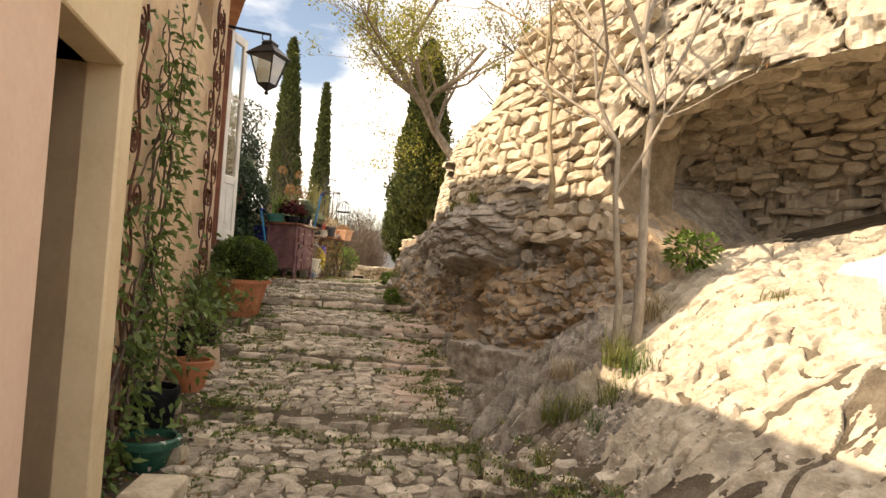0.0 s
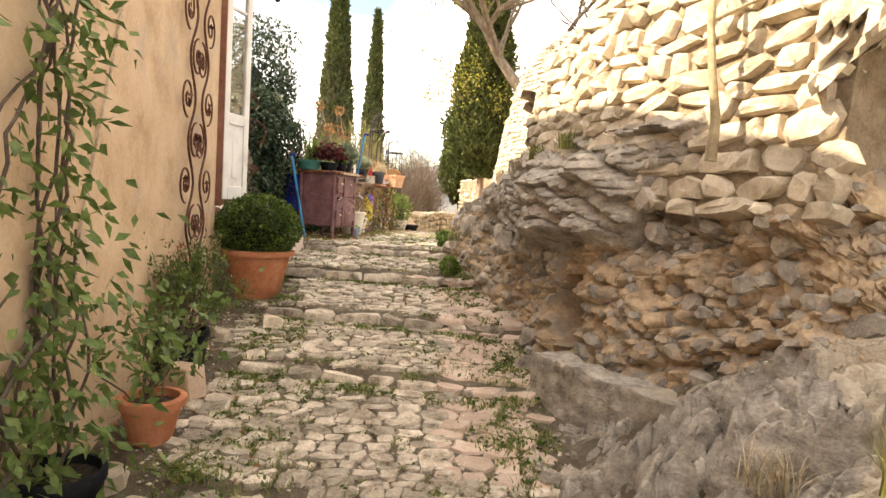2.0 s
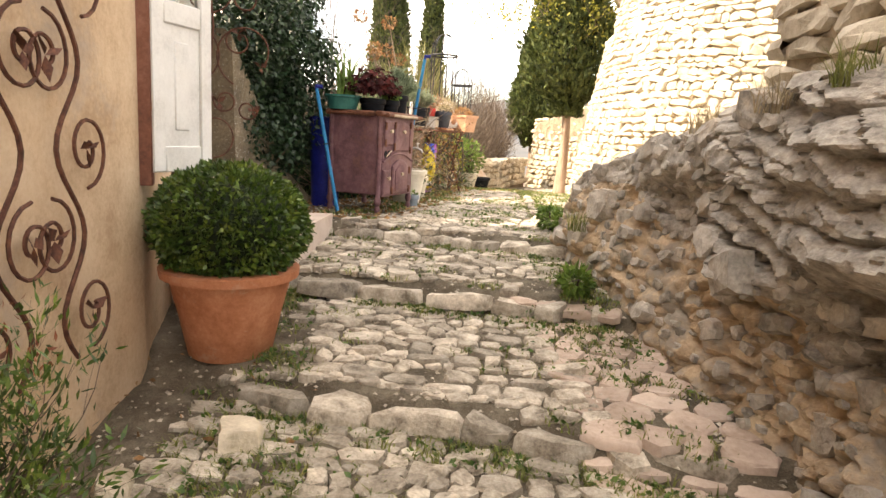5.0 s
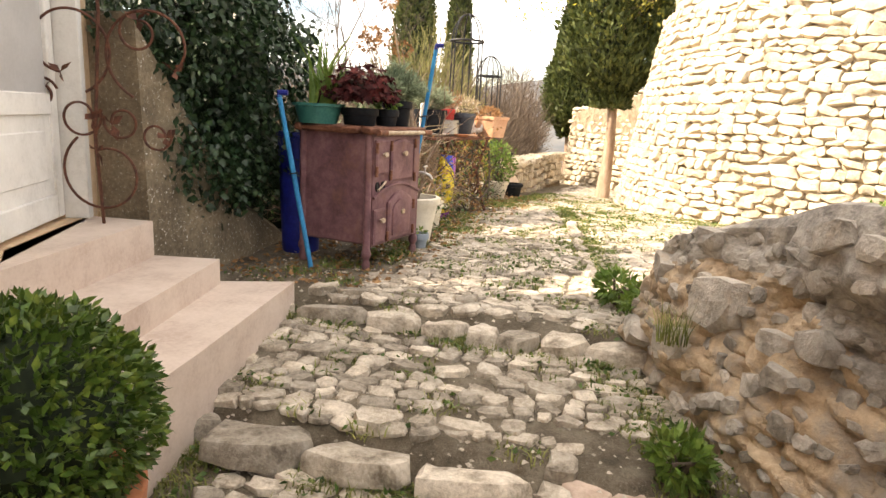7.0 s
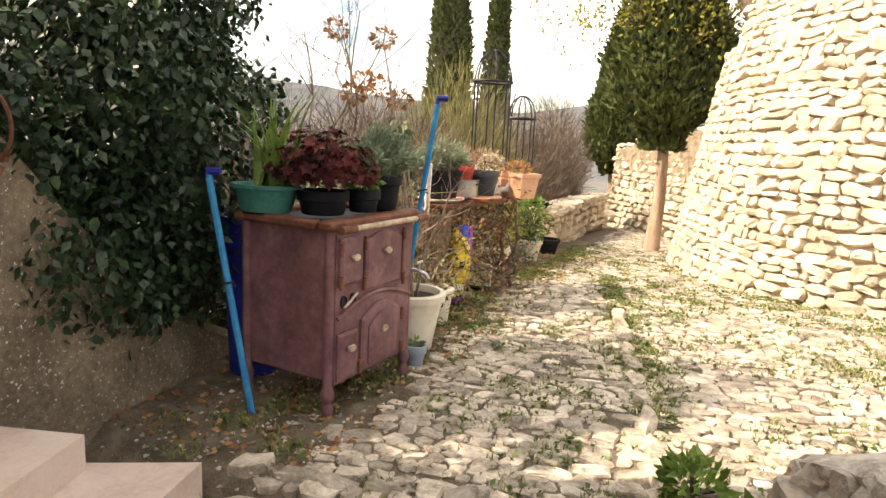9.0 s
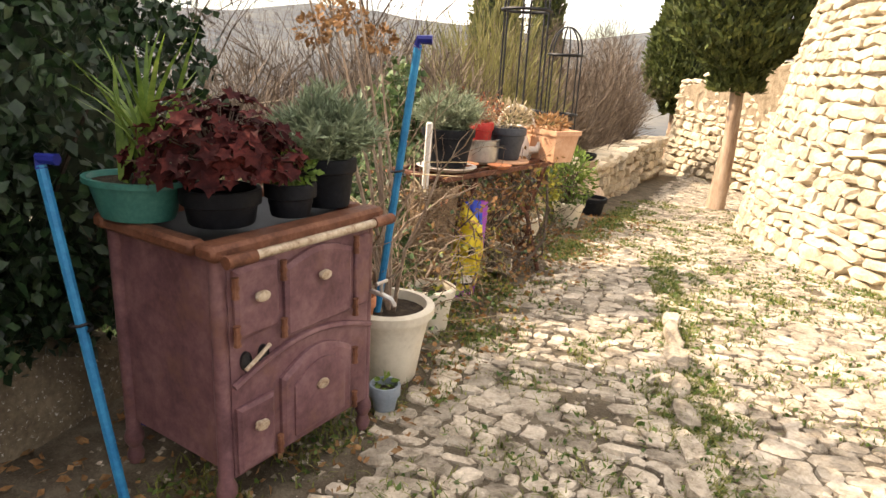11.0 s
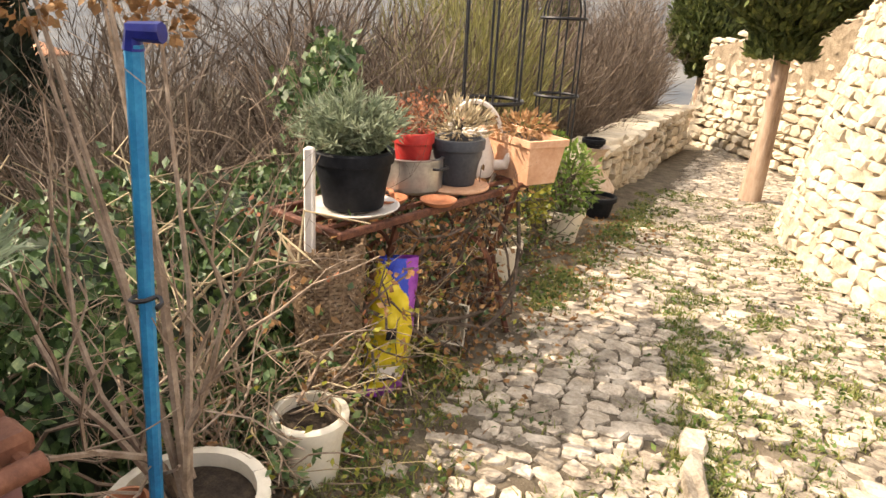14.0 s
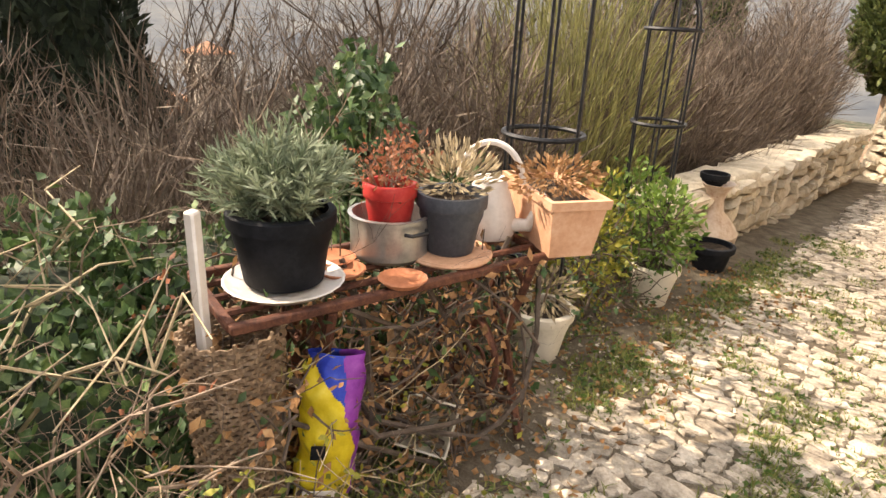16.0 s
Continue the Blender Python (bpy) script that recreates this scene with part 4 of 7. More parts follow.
# sloping parapet beyond the door
par_mat = material("rough_stained_render", [(0.10, 0.078, 0.052), (0.18, 0.142, 0.095), (0.30, 0.24, 0.165)], 2.5, 0.92, 0.8, 40, patch=(0.66, 0.63, 0.57), patch_at=(0.60, 0.64), patch_scale=55, bump_size=0.02)
par = Geo()
pp = [(-4.35, 8.8), (-4.38, 9.2), (-4.42, 9.7), (-4.5, 10.3)]
pz = [2.62, 2.15, 1.6, 1.3]
ring = []
for (x, y), z in zip(pp, pz):
    ring += [(x + 0.10, y, 0.6), (x + 0.02, y, z - 0.05), (x - 0.04, y, z), (x - 0.36, y, z), (x - 0.4, y, -1.5)]
fs = [(i * 5 + j, (i + 1) * 5 + j, (i + 1) * 5 + j + 1, i * 5 + j + 1) for i in range(3) for j in range(4)] + [(0, 1, 2, 3, 4), (19, 18, 17, 16, 15)]
setting("wall_parapet", par.add(ring, fs), par_mat, "sloping stained render parapet under ivy", "wall", smooth=False)

# ---- plants: helpers ----


def leaf_mesh(name, P, D, length, width, mat, fold=0.25, droop=0.0):
    """Leaves as folded diamonds: places P, directions D; lengths vary by leaf."""
    P, D = np.asarray(P, float), np.asarray(D, float)
    n = len(P)
    D = D / np.maximum(np.linalg.norm(D, axis=1, keepdims=True), 1e-6)
    R = nrng.normal(size=(n, 3))
    S = np.cross(D, R)
    S /= np.maximum(np.linalg.norm(S, axis=1, keepdims=True), 1e-6)
    U = np.cross(S, D)
    L = length * nrng.uniform(0.6, 1.35, (n, 1))
    Wd = width * nrng.uniform(0.7, 1.25, (n, 1)) * 0.5
    tip = P + D * L
    tip[:, 2] -= droop * L[:, 0]
    mid = P + D * L * 0.45
    a = mid + S * Wd + U * Wd * fold
    b = mid - S * Wd + U * Wd * fold
    V = np.stack([P, a, tip, b], 1).reshape(-1, 3)
    i = np.arange(n)[:, None] * 4
    F = np.concatenate([i + np.array([[0, 1, 2]]), i + np.array([[0, 2, 3]])], 0)
    return np_mesh(name, V, F, mat, smooth=False)


def blades(name, base, n, spread, h, w, mat, lean=0.5, seg=3):
    """Curved grass-like blades from spots near base points."""
    V, F, o = [], [], 0
    for _ in range(n):
        bx, by, bz = base[rng.randrange(len(base))]
        a, r = rng.uniform(0, 6.283), spread * math.sqrt(rng.random())
        p = Vector((bx + r * math.cos(a), by + r * math.sin(a), bz))
        a2, le, hh = rng.uniform(0, 6.283), lean * rng.uniform(0.2, 1.2), h * rng.uniform(0.5, 1.2)
        d = Vector((math.cos(a2), math.sin(a2), 0))
        s = Vector((-d.y, d.x, 0)) * w * 0.5
        for k in range(seg + 1):
            t = k / seg
            c = p + d * (le * hh * t * t) + Vector((0, 0, hh * t * (1 - 0.35 * le * t)))
            ww = s * (1 - t) ** 0.6 if k < seg else s * 0.05
            V += [tuple(c - ww), tuple(c + ww)]
        F += [(o + 2 * k, o + 2 * k + 1, o + 2 * k + 3, o + 2 * k + 2) for k in range(seg)]
        o += 2 * (seg + 1)
    return np_mesh(name, V, F, mat, smooth=True)


def grow(g, p, d, length, r, depth, tips, spread=0.6, kids=(2, 4), up=0.1, wob=0.18, sides=5, shrink=0.62, segs=4):
    """A branch with its twigs as tapered tubes; collects (place, direction) along the finest ones."""
    pts, rs = [Vector(p)], [r]
    d = Vector(d).normalized()
    for i in range(segs):
        d = (d + Vector((rng.gauss(0, wob), rng.gauss(0, wob), rng.gauss(0, wob) + up * 0.3))).normalized()
        pts.append(pts[-1] + d * length / segs)
        rs.append(r * (1 - 0.5 * (i + 1) / segs))
    g.tube(pts, rs, max(3, sides))
    if depth <= 1:
        tips.extend((tuple(q), tuple(d)) for q in pts[1:])
    if depth > 0:
        for _ in range(rng.randint(*kids)):
            k = rng.randint(1, segs)
            v = Vector((rng.gauss(0, 1), rng.gauss(0, 1), rng.gauss(0, 1)))
            v = (v - d * v.dot(d)).normalized()
            grow(g, pts[k], (d + v * spread * rng.uniform(0.7, 1.4) + Vector((0, 0, up))), length * shrink * rng.uniform(0.75, 1.2), rs[k] * 0.66, depth - 1, tips, spread, kids, up, wob, sides - 1, shrink, segs)


def leafy(tips, n, jitter):
    t = [tips[rng.randrange(len(tips))] for _ in range(n)]
    P = np.array([q[0] for q in t]) + nrng.normal(size=(n, 3)) * jitter
    D = np.array([q[1] for q in t]) + nrng.normal(size=(n, 3)) * 0.9
    return P, D


def ball_points(n, c, r, shell=0.55):
    v = nrng.normal(size=(n, 3))
    v /= np.linalg.norm(v, axis=1, keepdims=True)
    q = v * (shell + (1 - shell) * nrng.uniform(0, 1, (n, 1)) ** 0.5)
    return np.asarray(c) + q * np.asarray(r), v


bark = material("grey_brown_bark", [(0.13, 0.10, 0.075), (0.24, 0.19, 0.145), (0.36, 0.295, 0.23)], 9, 0.9, 0.9, 40, stretch=(1, 1, 0.3), bump_size=0.02)
pale_bark = material("pale_cypress_bark", [(0.22, 0.145, 0.10), (0.37, 0.26, 0.19), (0.50, 0.38, 0.29)], 8, 0.9, 0.9, 40, stretch=(1, 1, 0.2), bump_size=0.02)
twig = material("dry_twig", [(0.15, 0.105, 0.075), (0.26, 0.19, 0.14), (0.38, 0.30, 0.23)], 12, 0.9, 0.4, 60)
dark_twig = material("dark_twig", [(0.05, 0.038, 0.03), (0.10, 0.075, 0.058), (0.16, 0.12, 0.095)], 12, 0.9, 0.4, 60)


brush = material("brown_brush_twig", [(0.07, 0.05, 0.038), (0.14, 0.105, 0.08), (0.24, 0.19, 0.145)], 5, 0.9, 0.0, 40, island=0.35)
grey_bark = material("pale_grey_bark", [(0.20, 0.165, 0.13), (0.32, 0.275, 0.22), (0.43, 0.38, 0.31)], 10, 0.9, 0.6, 50, stretch=(1, 1, 0.4))


def leaf_mat(name, a, b, c, glow=0.25, rough=0.55, spec=0.4):
    return material(name, [a, b, c], 9, rough, 0.0, 40, island=0.35, glow=glow, spec=spec)


vine_leaf = leaf_mat("vine_leaf", (0.045, 0.085, 0.02), (0.10, 0.16, 0.04), (0.22, 0.26, 0.09))
# ivy in a shaded and a sunlit copy, the light put into the colour
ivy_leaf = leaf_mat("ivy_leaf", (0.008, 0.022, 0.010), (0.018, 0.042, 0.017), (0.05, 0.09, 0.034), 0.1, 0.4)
ivy_lit = leaf_mat("sunlit_ivy_leaf", (0.018, 0.042, 0.014), (0.055, 0.105, 0.032), (0.17, 0.235, 0.085), 0.15, 0.5)
box_leaf = leaf_mat("box_leaf", (0.025, 0.055, 0.010), (0.065, 0.115, 0.02), (0.20, 0.25, 0.045), 0.2, 0.35)
cyp_leaf = leaf_mat("cypress_leaf", (0.03, 0.045, 0.015), (0.08, 0.105, 0.03), (0.19, 0.20, 0.055), 0.2, 0.7)
# near-black green for solids that stand for shade inside foliage
leaf_shade = material("foliage_shade", [(0.010, 0.016, 0.007), (0.02, 0.03, 0.012)], 20, 0.9, 0.0, 40)
# shaded copy of the cypress green, the shade put into its colour
cyp_shade = leaf_mat("shaded_cypress_leaf", (0.008, 0.014, 0.008), (0.02, 0.03, 0.015), (0.035, 0.05, 0.025), 0.05, 0.8)
yellow_leaf = leaf_mat("yellow_green_leaf", (0.12, 0.13, 0.02), (0.25, 0.25, 0.04), (0.42, 0.36, 0.06), 0.35)
fresh_leaf = leaf_mat("fresh_leaf", (0.06, 0.11, 0.02), (0.12, 0.20, 0.035), (0.24, 0.31, 0.07), 0.3)
weed_leaf = leaf_mat("weed_leaf", (0.035, 0.075, 0.015), (0.08, 0.14, 0.03), (0.17, 0.23, 0.06), 0.25)
grass_leaf = leaf_mat("grass_blade", (0.09, 0.115, 0.028), (0.18, 0.195, 0.05), (0.33, 0.31, 0.11), 0.3, 0.6)
dry_leaf = leaf_mat("dry_leaf", (0.16, 0.075, 0.03), (0.30, 0.16, 0.07), (0.45, 0.28, 0.14), 0.25, 0.8)
straw = leaf_mat("straw_stem", (0.26, 0.20, 0.12), (0.40, 0.32, 0.20), (0.52, 0.43, 0.29), 0.15, 0.8)
silver_leaf = leaf_mat("silver_lavender_leaf", (0.13, 0.16, 0.10), (0.24, 0.28, 0.18), (0.38, 0.41, 0.29), 0.2, 0.7)
rosemary_leaf = leaf_mat("grey_green_leaf", (0.10, 0.14, 0.085), (0.21, 0.265, 0.17), (0.36, 0.42, 0.28), 0.25, 0.6)
broom_leaf = leaf_mat("broom_stem_green", (0.12, 0.12, 0.04), (0.21, 0.20, 0.075), (0.32, 0.29, 0.12), 0.25, 0.7)
red_leaf = leaf_mat("dark_red_leaf", (0.016, 0.005, 0.006), (0.048, 0.010, 0.011), (0.14, 0.03, 0.024), 0.25, 0.75, 0.15)
rust_leaf = leaf_mat("rust_leaf", (0.17, 0.05, 0.03), (0.32, 0.12, 0.06), (0.45, 0.22, 0.12), 0.25, 0.7)
terracotta = material("terracotta_pot", [(0.34, 0.12, 0.055), (0.46, 0.18, 0.09), (0.55, 0.25, 0.14)], 6, 0.8, 0.25, 50, patch=(0.50, 0.34, 0.25), patch_at=(0.58, 0.75), patch_scale=5)
pale_terra = material("pale_terracotta", [(0.50, 0.27, 0.16), (0.60, 0.34, 0.21), (0.68, 0.43, 0.29)], 6, 0.85, 0.25, 50)
black_plastic = material("black_plastic_pot", [(0.005, 0.0055, 0.007), (0.009, 0.010, 0.013), (0.018, 0.019, 0.023)], 6, 0.6, 0.1, 60, spec=0.12)
white_plastic = material("cream_plastic_pot", [(0.56, 0.50, 0.40), (0.66, 0.60, 0.49), (0.72, 0.66, 0.55)], 5, 0.5, 0.1, 50, patch=(0.42, 0.36, 0.27), patch_at=(0.6, 0.8), patch_scale=6)
green_plastic = material("green_planter_plastic", [(0.02, 0.10, 0.09), (0.03, 0.15, 0.13), (0.06, 0.21, 0.18)], 5, 0.5, 0.1, 60)
grey_plastic = material("grey_pot_plastic", [(0.17, 0.20, 0.24), (0.22, 0.26, 0.30), (0.28, 0.32, 0.36)], 5, 0.5, 0.1, 60)
blue_plastic = material("blue_painted_metal", [(0.01, 0.13, 0.30), (0.015, 0.20, 0.42), (0.03, 0.28, 0.52)], 8, 0.45, 0.1, 60)
navy_plastic = material("navy_blue_plastic", [(0.008, 0.012, 0.12), (0.012, 0.02, 0.20), (0.02, 0.035, 0.28)], 6, 0.45, 0.05, 60)
soil = material("dark_potting_soil", [(0.02, 0.014, 0.01), (0.045, 0.032, 0.022), (0.09, 0.065, 0.045)], 30, 0.95, 0.8, 150, bump_size=0.02)
purple_steel = material("mauve_enamel_rust", [(0.085, 0.038, 0.045), (0.155, 0.075, 0.085), (0.235, 0.13, 0.135)], 5, 0.55, 0.2, 30, patch=(0.20, 0.10, 0.075), patch_at=(0.54, 0.72), patch_scale=4)
brown_iron = material("brown_cast_iron", [(0.09, 0.035, 0.022), (0.17, 0.07, 0.042), (0.26, 0.12, 0.075)], 9, 0.6, 0.3, 60, metal=0.2)
worn_cream = material("worn_cream_metal", [(0.20, 0.12, 0.075), (0.44, 0.35, 0.26), (0.58, 0.50, 0.40)], 24, 0.45, 0.2, 70, metal=0.2)
steel = material("dull_aluminium", [(0.34, 0.33, 0.32), (0.46, 0.45, 0.43), (0.56, 0.55, 0.52)], 9, 0.35, 0.1, 60, metal=0.8)
red_plastic = material("red_pot_plastic", [(0.35, 0.02, 0.02), (0.46, 0.035, 0.03), (0.55, 0.08, 0.06)], 6, 0.5, 0.1, 50)
white_china = material("white_enamel", [(0.58, 0.52, 0.46), (0.68, 0.62, 0.56), (0.74, 0.69, 0.64)], 6, 0.35, 0.05, 50)
wicker = material("woven_wicker", [(0.10, 0.062, 0.038), (0.20, 0.135, 0.085), (0.32, 0.23, 0.155)], 20, 0.8, 0.3, 90, island=0.25)


def gz(x, y):
    return float(ground_z(x, y))


def pot(name, place, r_top, r_bot, h, mat, label, rim=0.02, fill=True, tilt=None, group=""):
    """A flower pot with a thick rim and soil; returns the thing."""
    t = thing(name, place, label, "pot", group)
    m = Matrix.Translation(place) @ (tilt or Matrix())
    body = Geo().lathe([(0.0, 0.004), (r_bot * 0.97, 0.0), (r_bot, 0.006), (r_bot + (r_top - r_bot) * 0.45, h * 0.45), (r_top * 0.97, h - 0.06 * (h > 0.2) - 0.02), (r_top * 0.97 + rim * 0.2, h - 0.045)], m, 28)
    part("body", body, mat, t)
    part("rim", Geo().lathe([(r_top * 0.965, h - 0.05), (r_top + rim, h - 0.046), (r_top + rim * 1.15, h - 0.006), (r_top + rim * 0.6, h), (r_top * 0.92, h), (r_top * 0.9, h - 0.07)], m, 28), mat, t)
    if fill:
        ring = [(0.0, h - 0.035)] + [(r_top * 0.91 * k / 4, h - 0.04 + rng.uniform(-.006, .006)) for k in range(1, 5)]
        part("soil", Geo().lathe(ring, m, 20), soil, t, "dark potting soil")
    return t


def plant(name, label, category, stems=None, stem_mat=None, leaves=None, leaf=None, place=(0, 0, 0), leaf_name="foliage"):
    t = thing(name, place, label, category)
    if stems is not None and stems.v:
        part("branchwork", stems, stem_mat or twig, t, smooth=True, kind="stuff")
    if leaves is not None:
        part(leaf_name, leaves, leaf, t, kind="stuff")
    return t


# ---- climbers and ironwork on the house ----


def on_wall(u, out, z):
    """A place on the house front: metres along it, out from it, and height."""
    return m_front @ Vector((u, -out, z))


def scroll(c, r, turns=1.5, start=0.0, hand=1, n=26):
    """Points of a spiral in the wall's plane (along, up) round c."""
    return [(c[0] + (r * (1 - 0.78 * k / n)) * math.cos(start + hand * turns * 2 * math.pi * k / n), c[1] + (r * (1 - 0.78 * k / n)) * math.sin(start + hand * turns * 2 * math.pi * k / n)) for k in range(n + 1)]


def scroll_panel(name, label, at, units, w, h, u0, z0, bar=0.0075, leafs=True):
    t = thing(name, at(u0 + w / 2, 0.05, z0), label, "trellis")
    for k in range(2):
        u = u0 + w * (0.26 + 0.48 * k)
        pts = [(u + 0.11 * w * math.sin(2 * math.pi * units * q / 60 + k * math.pi), z0 + h * q / 60) for q in range(61)]
        part("stem_bar", Geo().tube([at(a, 0.05, b) for a, b in pts], bar * 1.15, 6), iron, t)
        for q in range(units * 2):
            zc = z0 + h * (q + 0.5) / (units * 2)
            side = 1 if (q + k) % 2 else -1
            c = (u + side * 0.16 * w, zc)
            r = 0.165 * w
            pts = scroll(c, r * 1.2, 1.4, math.pi / 2 if q % 2 else -math.pi / 2, side)
            curl = part("scroll", Geo().tube([at(a, 0.05, b) for a, b in pts], bar, 5), iron, t)
            if leafs:
                P = np.array([at(*((c[0], 0.05, c[1])))] * 3)
                D = np.array([tuple(m_front.to_3x3() @ Vector((math.cos(a), -0.2, math.sin(a)))) for a in (0.4, 2.4, 4.6)])
                part("leaf", leaf_mesh("leaf", P, D, 0.07, 0.04, iron), None, curl)
    return t


scroll_panel("iron_trellis", "rusty wrought iron scroll trellis on an ochre wall", on_wall, 5, 0.72, 3.0, front(5.75), 1.05)
scroll_panel("iron_trellis", "rusty wrought iron scroll trellis behind a climber", on_wall, 4, 0.55, 2.6, front(3.05), 0.35)
# scroll grille beside the glazed door


def by_door(u, out, z):
    return Vector((-4.75, 8.42, 0)).lerp(Vector((-4.02, 8.74, 0)), u) + Vector((0.1, -0.2, 0)) * out + Vector((0, 0, z))


grille = thing("iron_grille", (-4.4, 8.58, 1.58), "rust-brown wrought iron scroll grille by the door", "grille")
for c, r, st, hd, tn in (((0.55, 1.83), 0.21, 2.2, 1, 0.95), ((0.42, 2.10), 0.10, 0.4, -1, 1.1), ((0.66, 2.08), 0.085, 2.8, 1, 1.1), ((0.36, 2.42), 0.22, -1.2, 1, 0.9), ((0.86, 2.02), 0.075, 0.5, -1, 1.1), ((0.86, 2.42), 0.24, -2.0, -1, 0.8), ((0.78, 2.50), 0.10, 1.0, 1, 1.1), ((0.2, 2.2), 0.08, 0.3, 1, 1.1), ((0.5, 2.85), 0.22, 2.0, -1, 0.9), ((0.85, 2.8), 0.1, 1.0, 1, 1.1)):
    n = 30
    pts = [(c[0] + r * 1.25 * (1 - 0.45 * k / n) * math.cos(st + hd * tn * 6.283 * k / n), c[1] + r * (1 - 0.45 * k / n) * math.sin(st + hd * tn * 6.283 * k / n)) for k in range(n + 1)]
    curl = part("scroll", Geo().tube([by_door(a, 0, b) for a, b in pts], 0.0065, 6), iron, grille)
    e = by_door(*(pts[-1][0], 0, pts[-1][1]))
    part("leaf", leaf_mesh("leaf", np.array([tuple(e)] * 3), np.array([(0.7, 0.2, 0.6), (-0.7, -0.2, 0.5), (0.2, 0.1, -0.8)]), 0.06, 0.045, iron), None, curl)
part("upright", Geo().tube([by_door(0.52, 0, 1.58), by_door(0.5, 0, 2.0), by_door(0.56, 0, 2.6), by_door(0.5, 0, 3.2)], 0.008, 6), iron, grille)

# vine on the near wall


def wall_vine(label, name, y0, y1, n, top, out, leaves, bias):
    """Stems climbing in the wall's plane, with leaves held out from them."""
    t = thing(name, on_wall(front((y0 + y1) / 2), 0.1, 0.4), label, "climber")
    P, D = [], []
    for k in range(n):
        u, o_, z = front(rng.uniform(y0 + 0.1, y0 + 0.55 * (y1 - y0))), rng.uniform(0.03, 0.1), 0.25
        g, pts, du = Geo(), [], rng.uniform(-0.05, 0.12)
        while z < top * rng.uniform(0.8, 1.1) and len(pts) < 60:
            pts.append(on_wall(u, o_, z))
            du = du * 0.8 + rng.gauss(0.01, 0.035)
            u = min(max(u + du, front(y0)), front(y1))
            o_ = min(max(o_ + rng.gauss(0, 0.02), 0.02), 0.16)
            z += rng.uniform(0.05, 0.11)
        if len(pts) > 3:
            part("stem", g.tube(pts, [0.009 * (1 - 0.7 * i / len(pts)) + 0.002 for i in range(len(pts))], 5), dark_twig, t)
        for _ in range(leaves // n):
            q = pts[rng.randrange(len(pts))]
            w = 0.35 + 0.65 * rng.random() ** 1.5 if abs(q.z - bias) > 0.5 else 1.0
            r = out * abs(rng.gauss(0, 0.5)) * w
            p = q + m_front.to_3x3() @ Vector((rng.gauss(0, 0.11) * w, -r, rng.gauss(0, 0.09)))
            lx = (m_front.inverted() @ p)
            if front(y0) - 0.02 < lx.x < front(y1) + 0.1 and lx.y < -0.01:
                P.append(tuple(p))
                D.append((0.5 + rng.gauss(0, .6), rng.gauss(0, .7), -0.35 + rng.gauss(0, .5)))
    part("foliage", leaf_mesh("foliage", P, D, 0.075, 0.036, vine_leaf, droop=0.15), None, t, kind="stuff")


wall_vine("leafy climbing vine on the ochre house wall", "climbing_vine", 3.0, 3.95, 8, 3.3, 0.2, 950, 2.2)
wall_vine("green climbing rose spray leaning from the wall", "rose_bush", 3.6, 4.1, 6, 1.6, 0.45, 480, 1.2)
part("cable", Geo().tube([on_wall(front(4.15), 0.012, 0.75), on_wall(front(4.35), 0.012, 1.6), on_wall(front(4.85), 0.012, 2.9), on_wall(front(5.1), 0.012, 3.7), on_wall(front(5.05), 0.012, 4.6)], 0.007, 5), worn_cream, house, "pale surface cable")

# lantern on its bracket
lamp = thing("wall_lantern", (-3.4, 6.85, 3.92), "black iron wall lantern with clear panes on a bracket", "lantern")
LC = Vector((-2.93, 6.85, 3.63))
part("bracket", Geo().tube([(-3.5, 6.88, 4.16), (-3.25, 6.87, 4.11), LC + Vector((0, 0, 0.42))], 0.016, 8).tube([LC + Vector((-0.06 + 0.04 * math.cos(a), 0, 0.39 + 0.04 * math.sin(a))) for a in np.linspace(0.5, 5.5, 16)], 0.006, 5).tube([LC + Vector((0, 0, 0.42)), LC + Vector((0, 0, 0.34))], 0.012, 6), black_iron, lamp)


def square(r, z):
    return [LC + Vector((r * math.cos(a), r * math.sin(a), z)) * 0.76 for a in (0.6 + math.pi / 2 * k for k in range(4))]


def frustum(rings):
    g = Geo()
    vs = [p for r in rings for p in square(*r)]
    fs = [(j * 4 + i, j * 4 + (i + 1) % 4, j * 4 + 4 + (i + 1) % 4, j * 4 + 4 + i) for j in range(len(rings) - 1) for i in range(4)] + [(3, 2, 1, 0), tuple(len(vs) - 4 + i for i in range(4))]
    return g.add(vs, fs)


part("cap", frustum([(0.33, 0.2), (0.34, 0.225), (0.15, 0.36), (0.12, 0.38), (0.13, 0.42), (0.06, 0.46), (0.02, 0.47)]), black_iron, lamp, smooth=False)
for k in range(4):
    a, b = square(0.27, 0.2)[k], square(0.14, -0.2)[k]
    part("corner_bar", Geo().tube([a, b], 0.009, 5), black_iron, lamp)
    a2, b2 = square(0.262, 0.19)[(k + 1) % 4], square(0.137, -0.19)[(k + 1) % 4]
    a1, b1 = square(0.262, 0.19)[k], square(0.137, -0.19)[k]
    pn = part("pane", Geo().add([a1, a2, b2, b1], [(0, 1, 2, 3)]), pane_mat, lamp, "clear glass pane", smooth=False)
    pn.visible_shadow = False
part("base", frustum([(0.02, -0.36), (0.035, -0.33), (0.02, -0.3), (0.09, -0.25), (0.15, -0.215), (0.15, -0.195)]), black_iron, lamp, smooth=False)

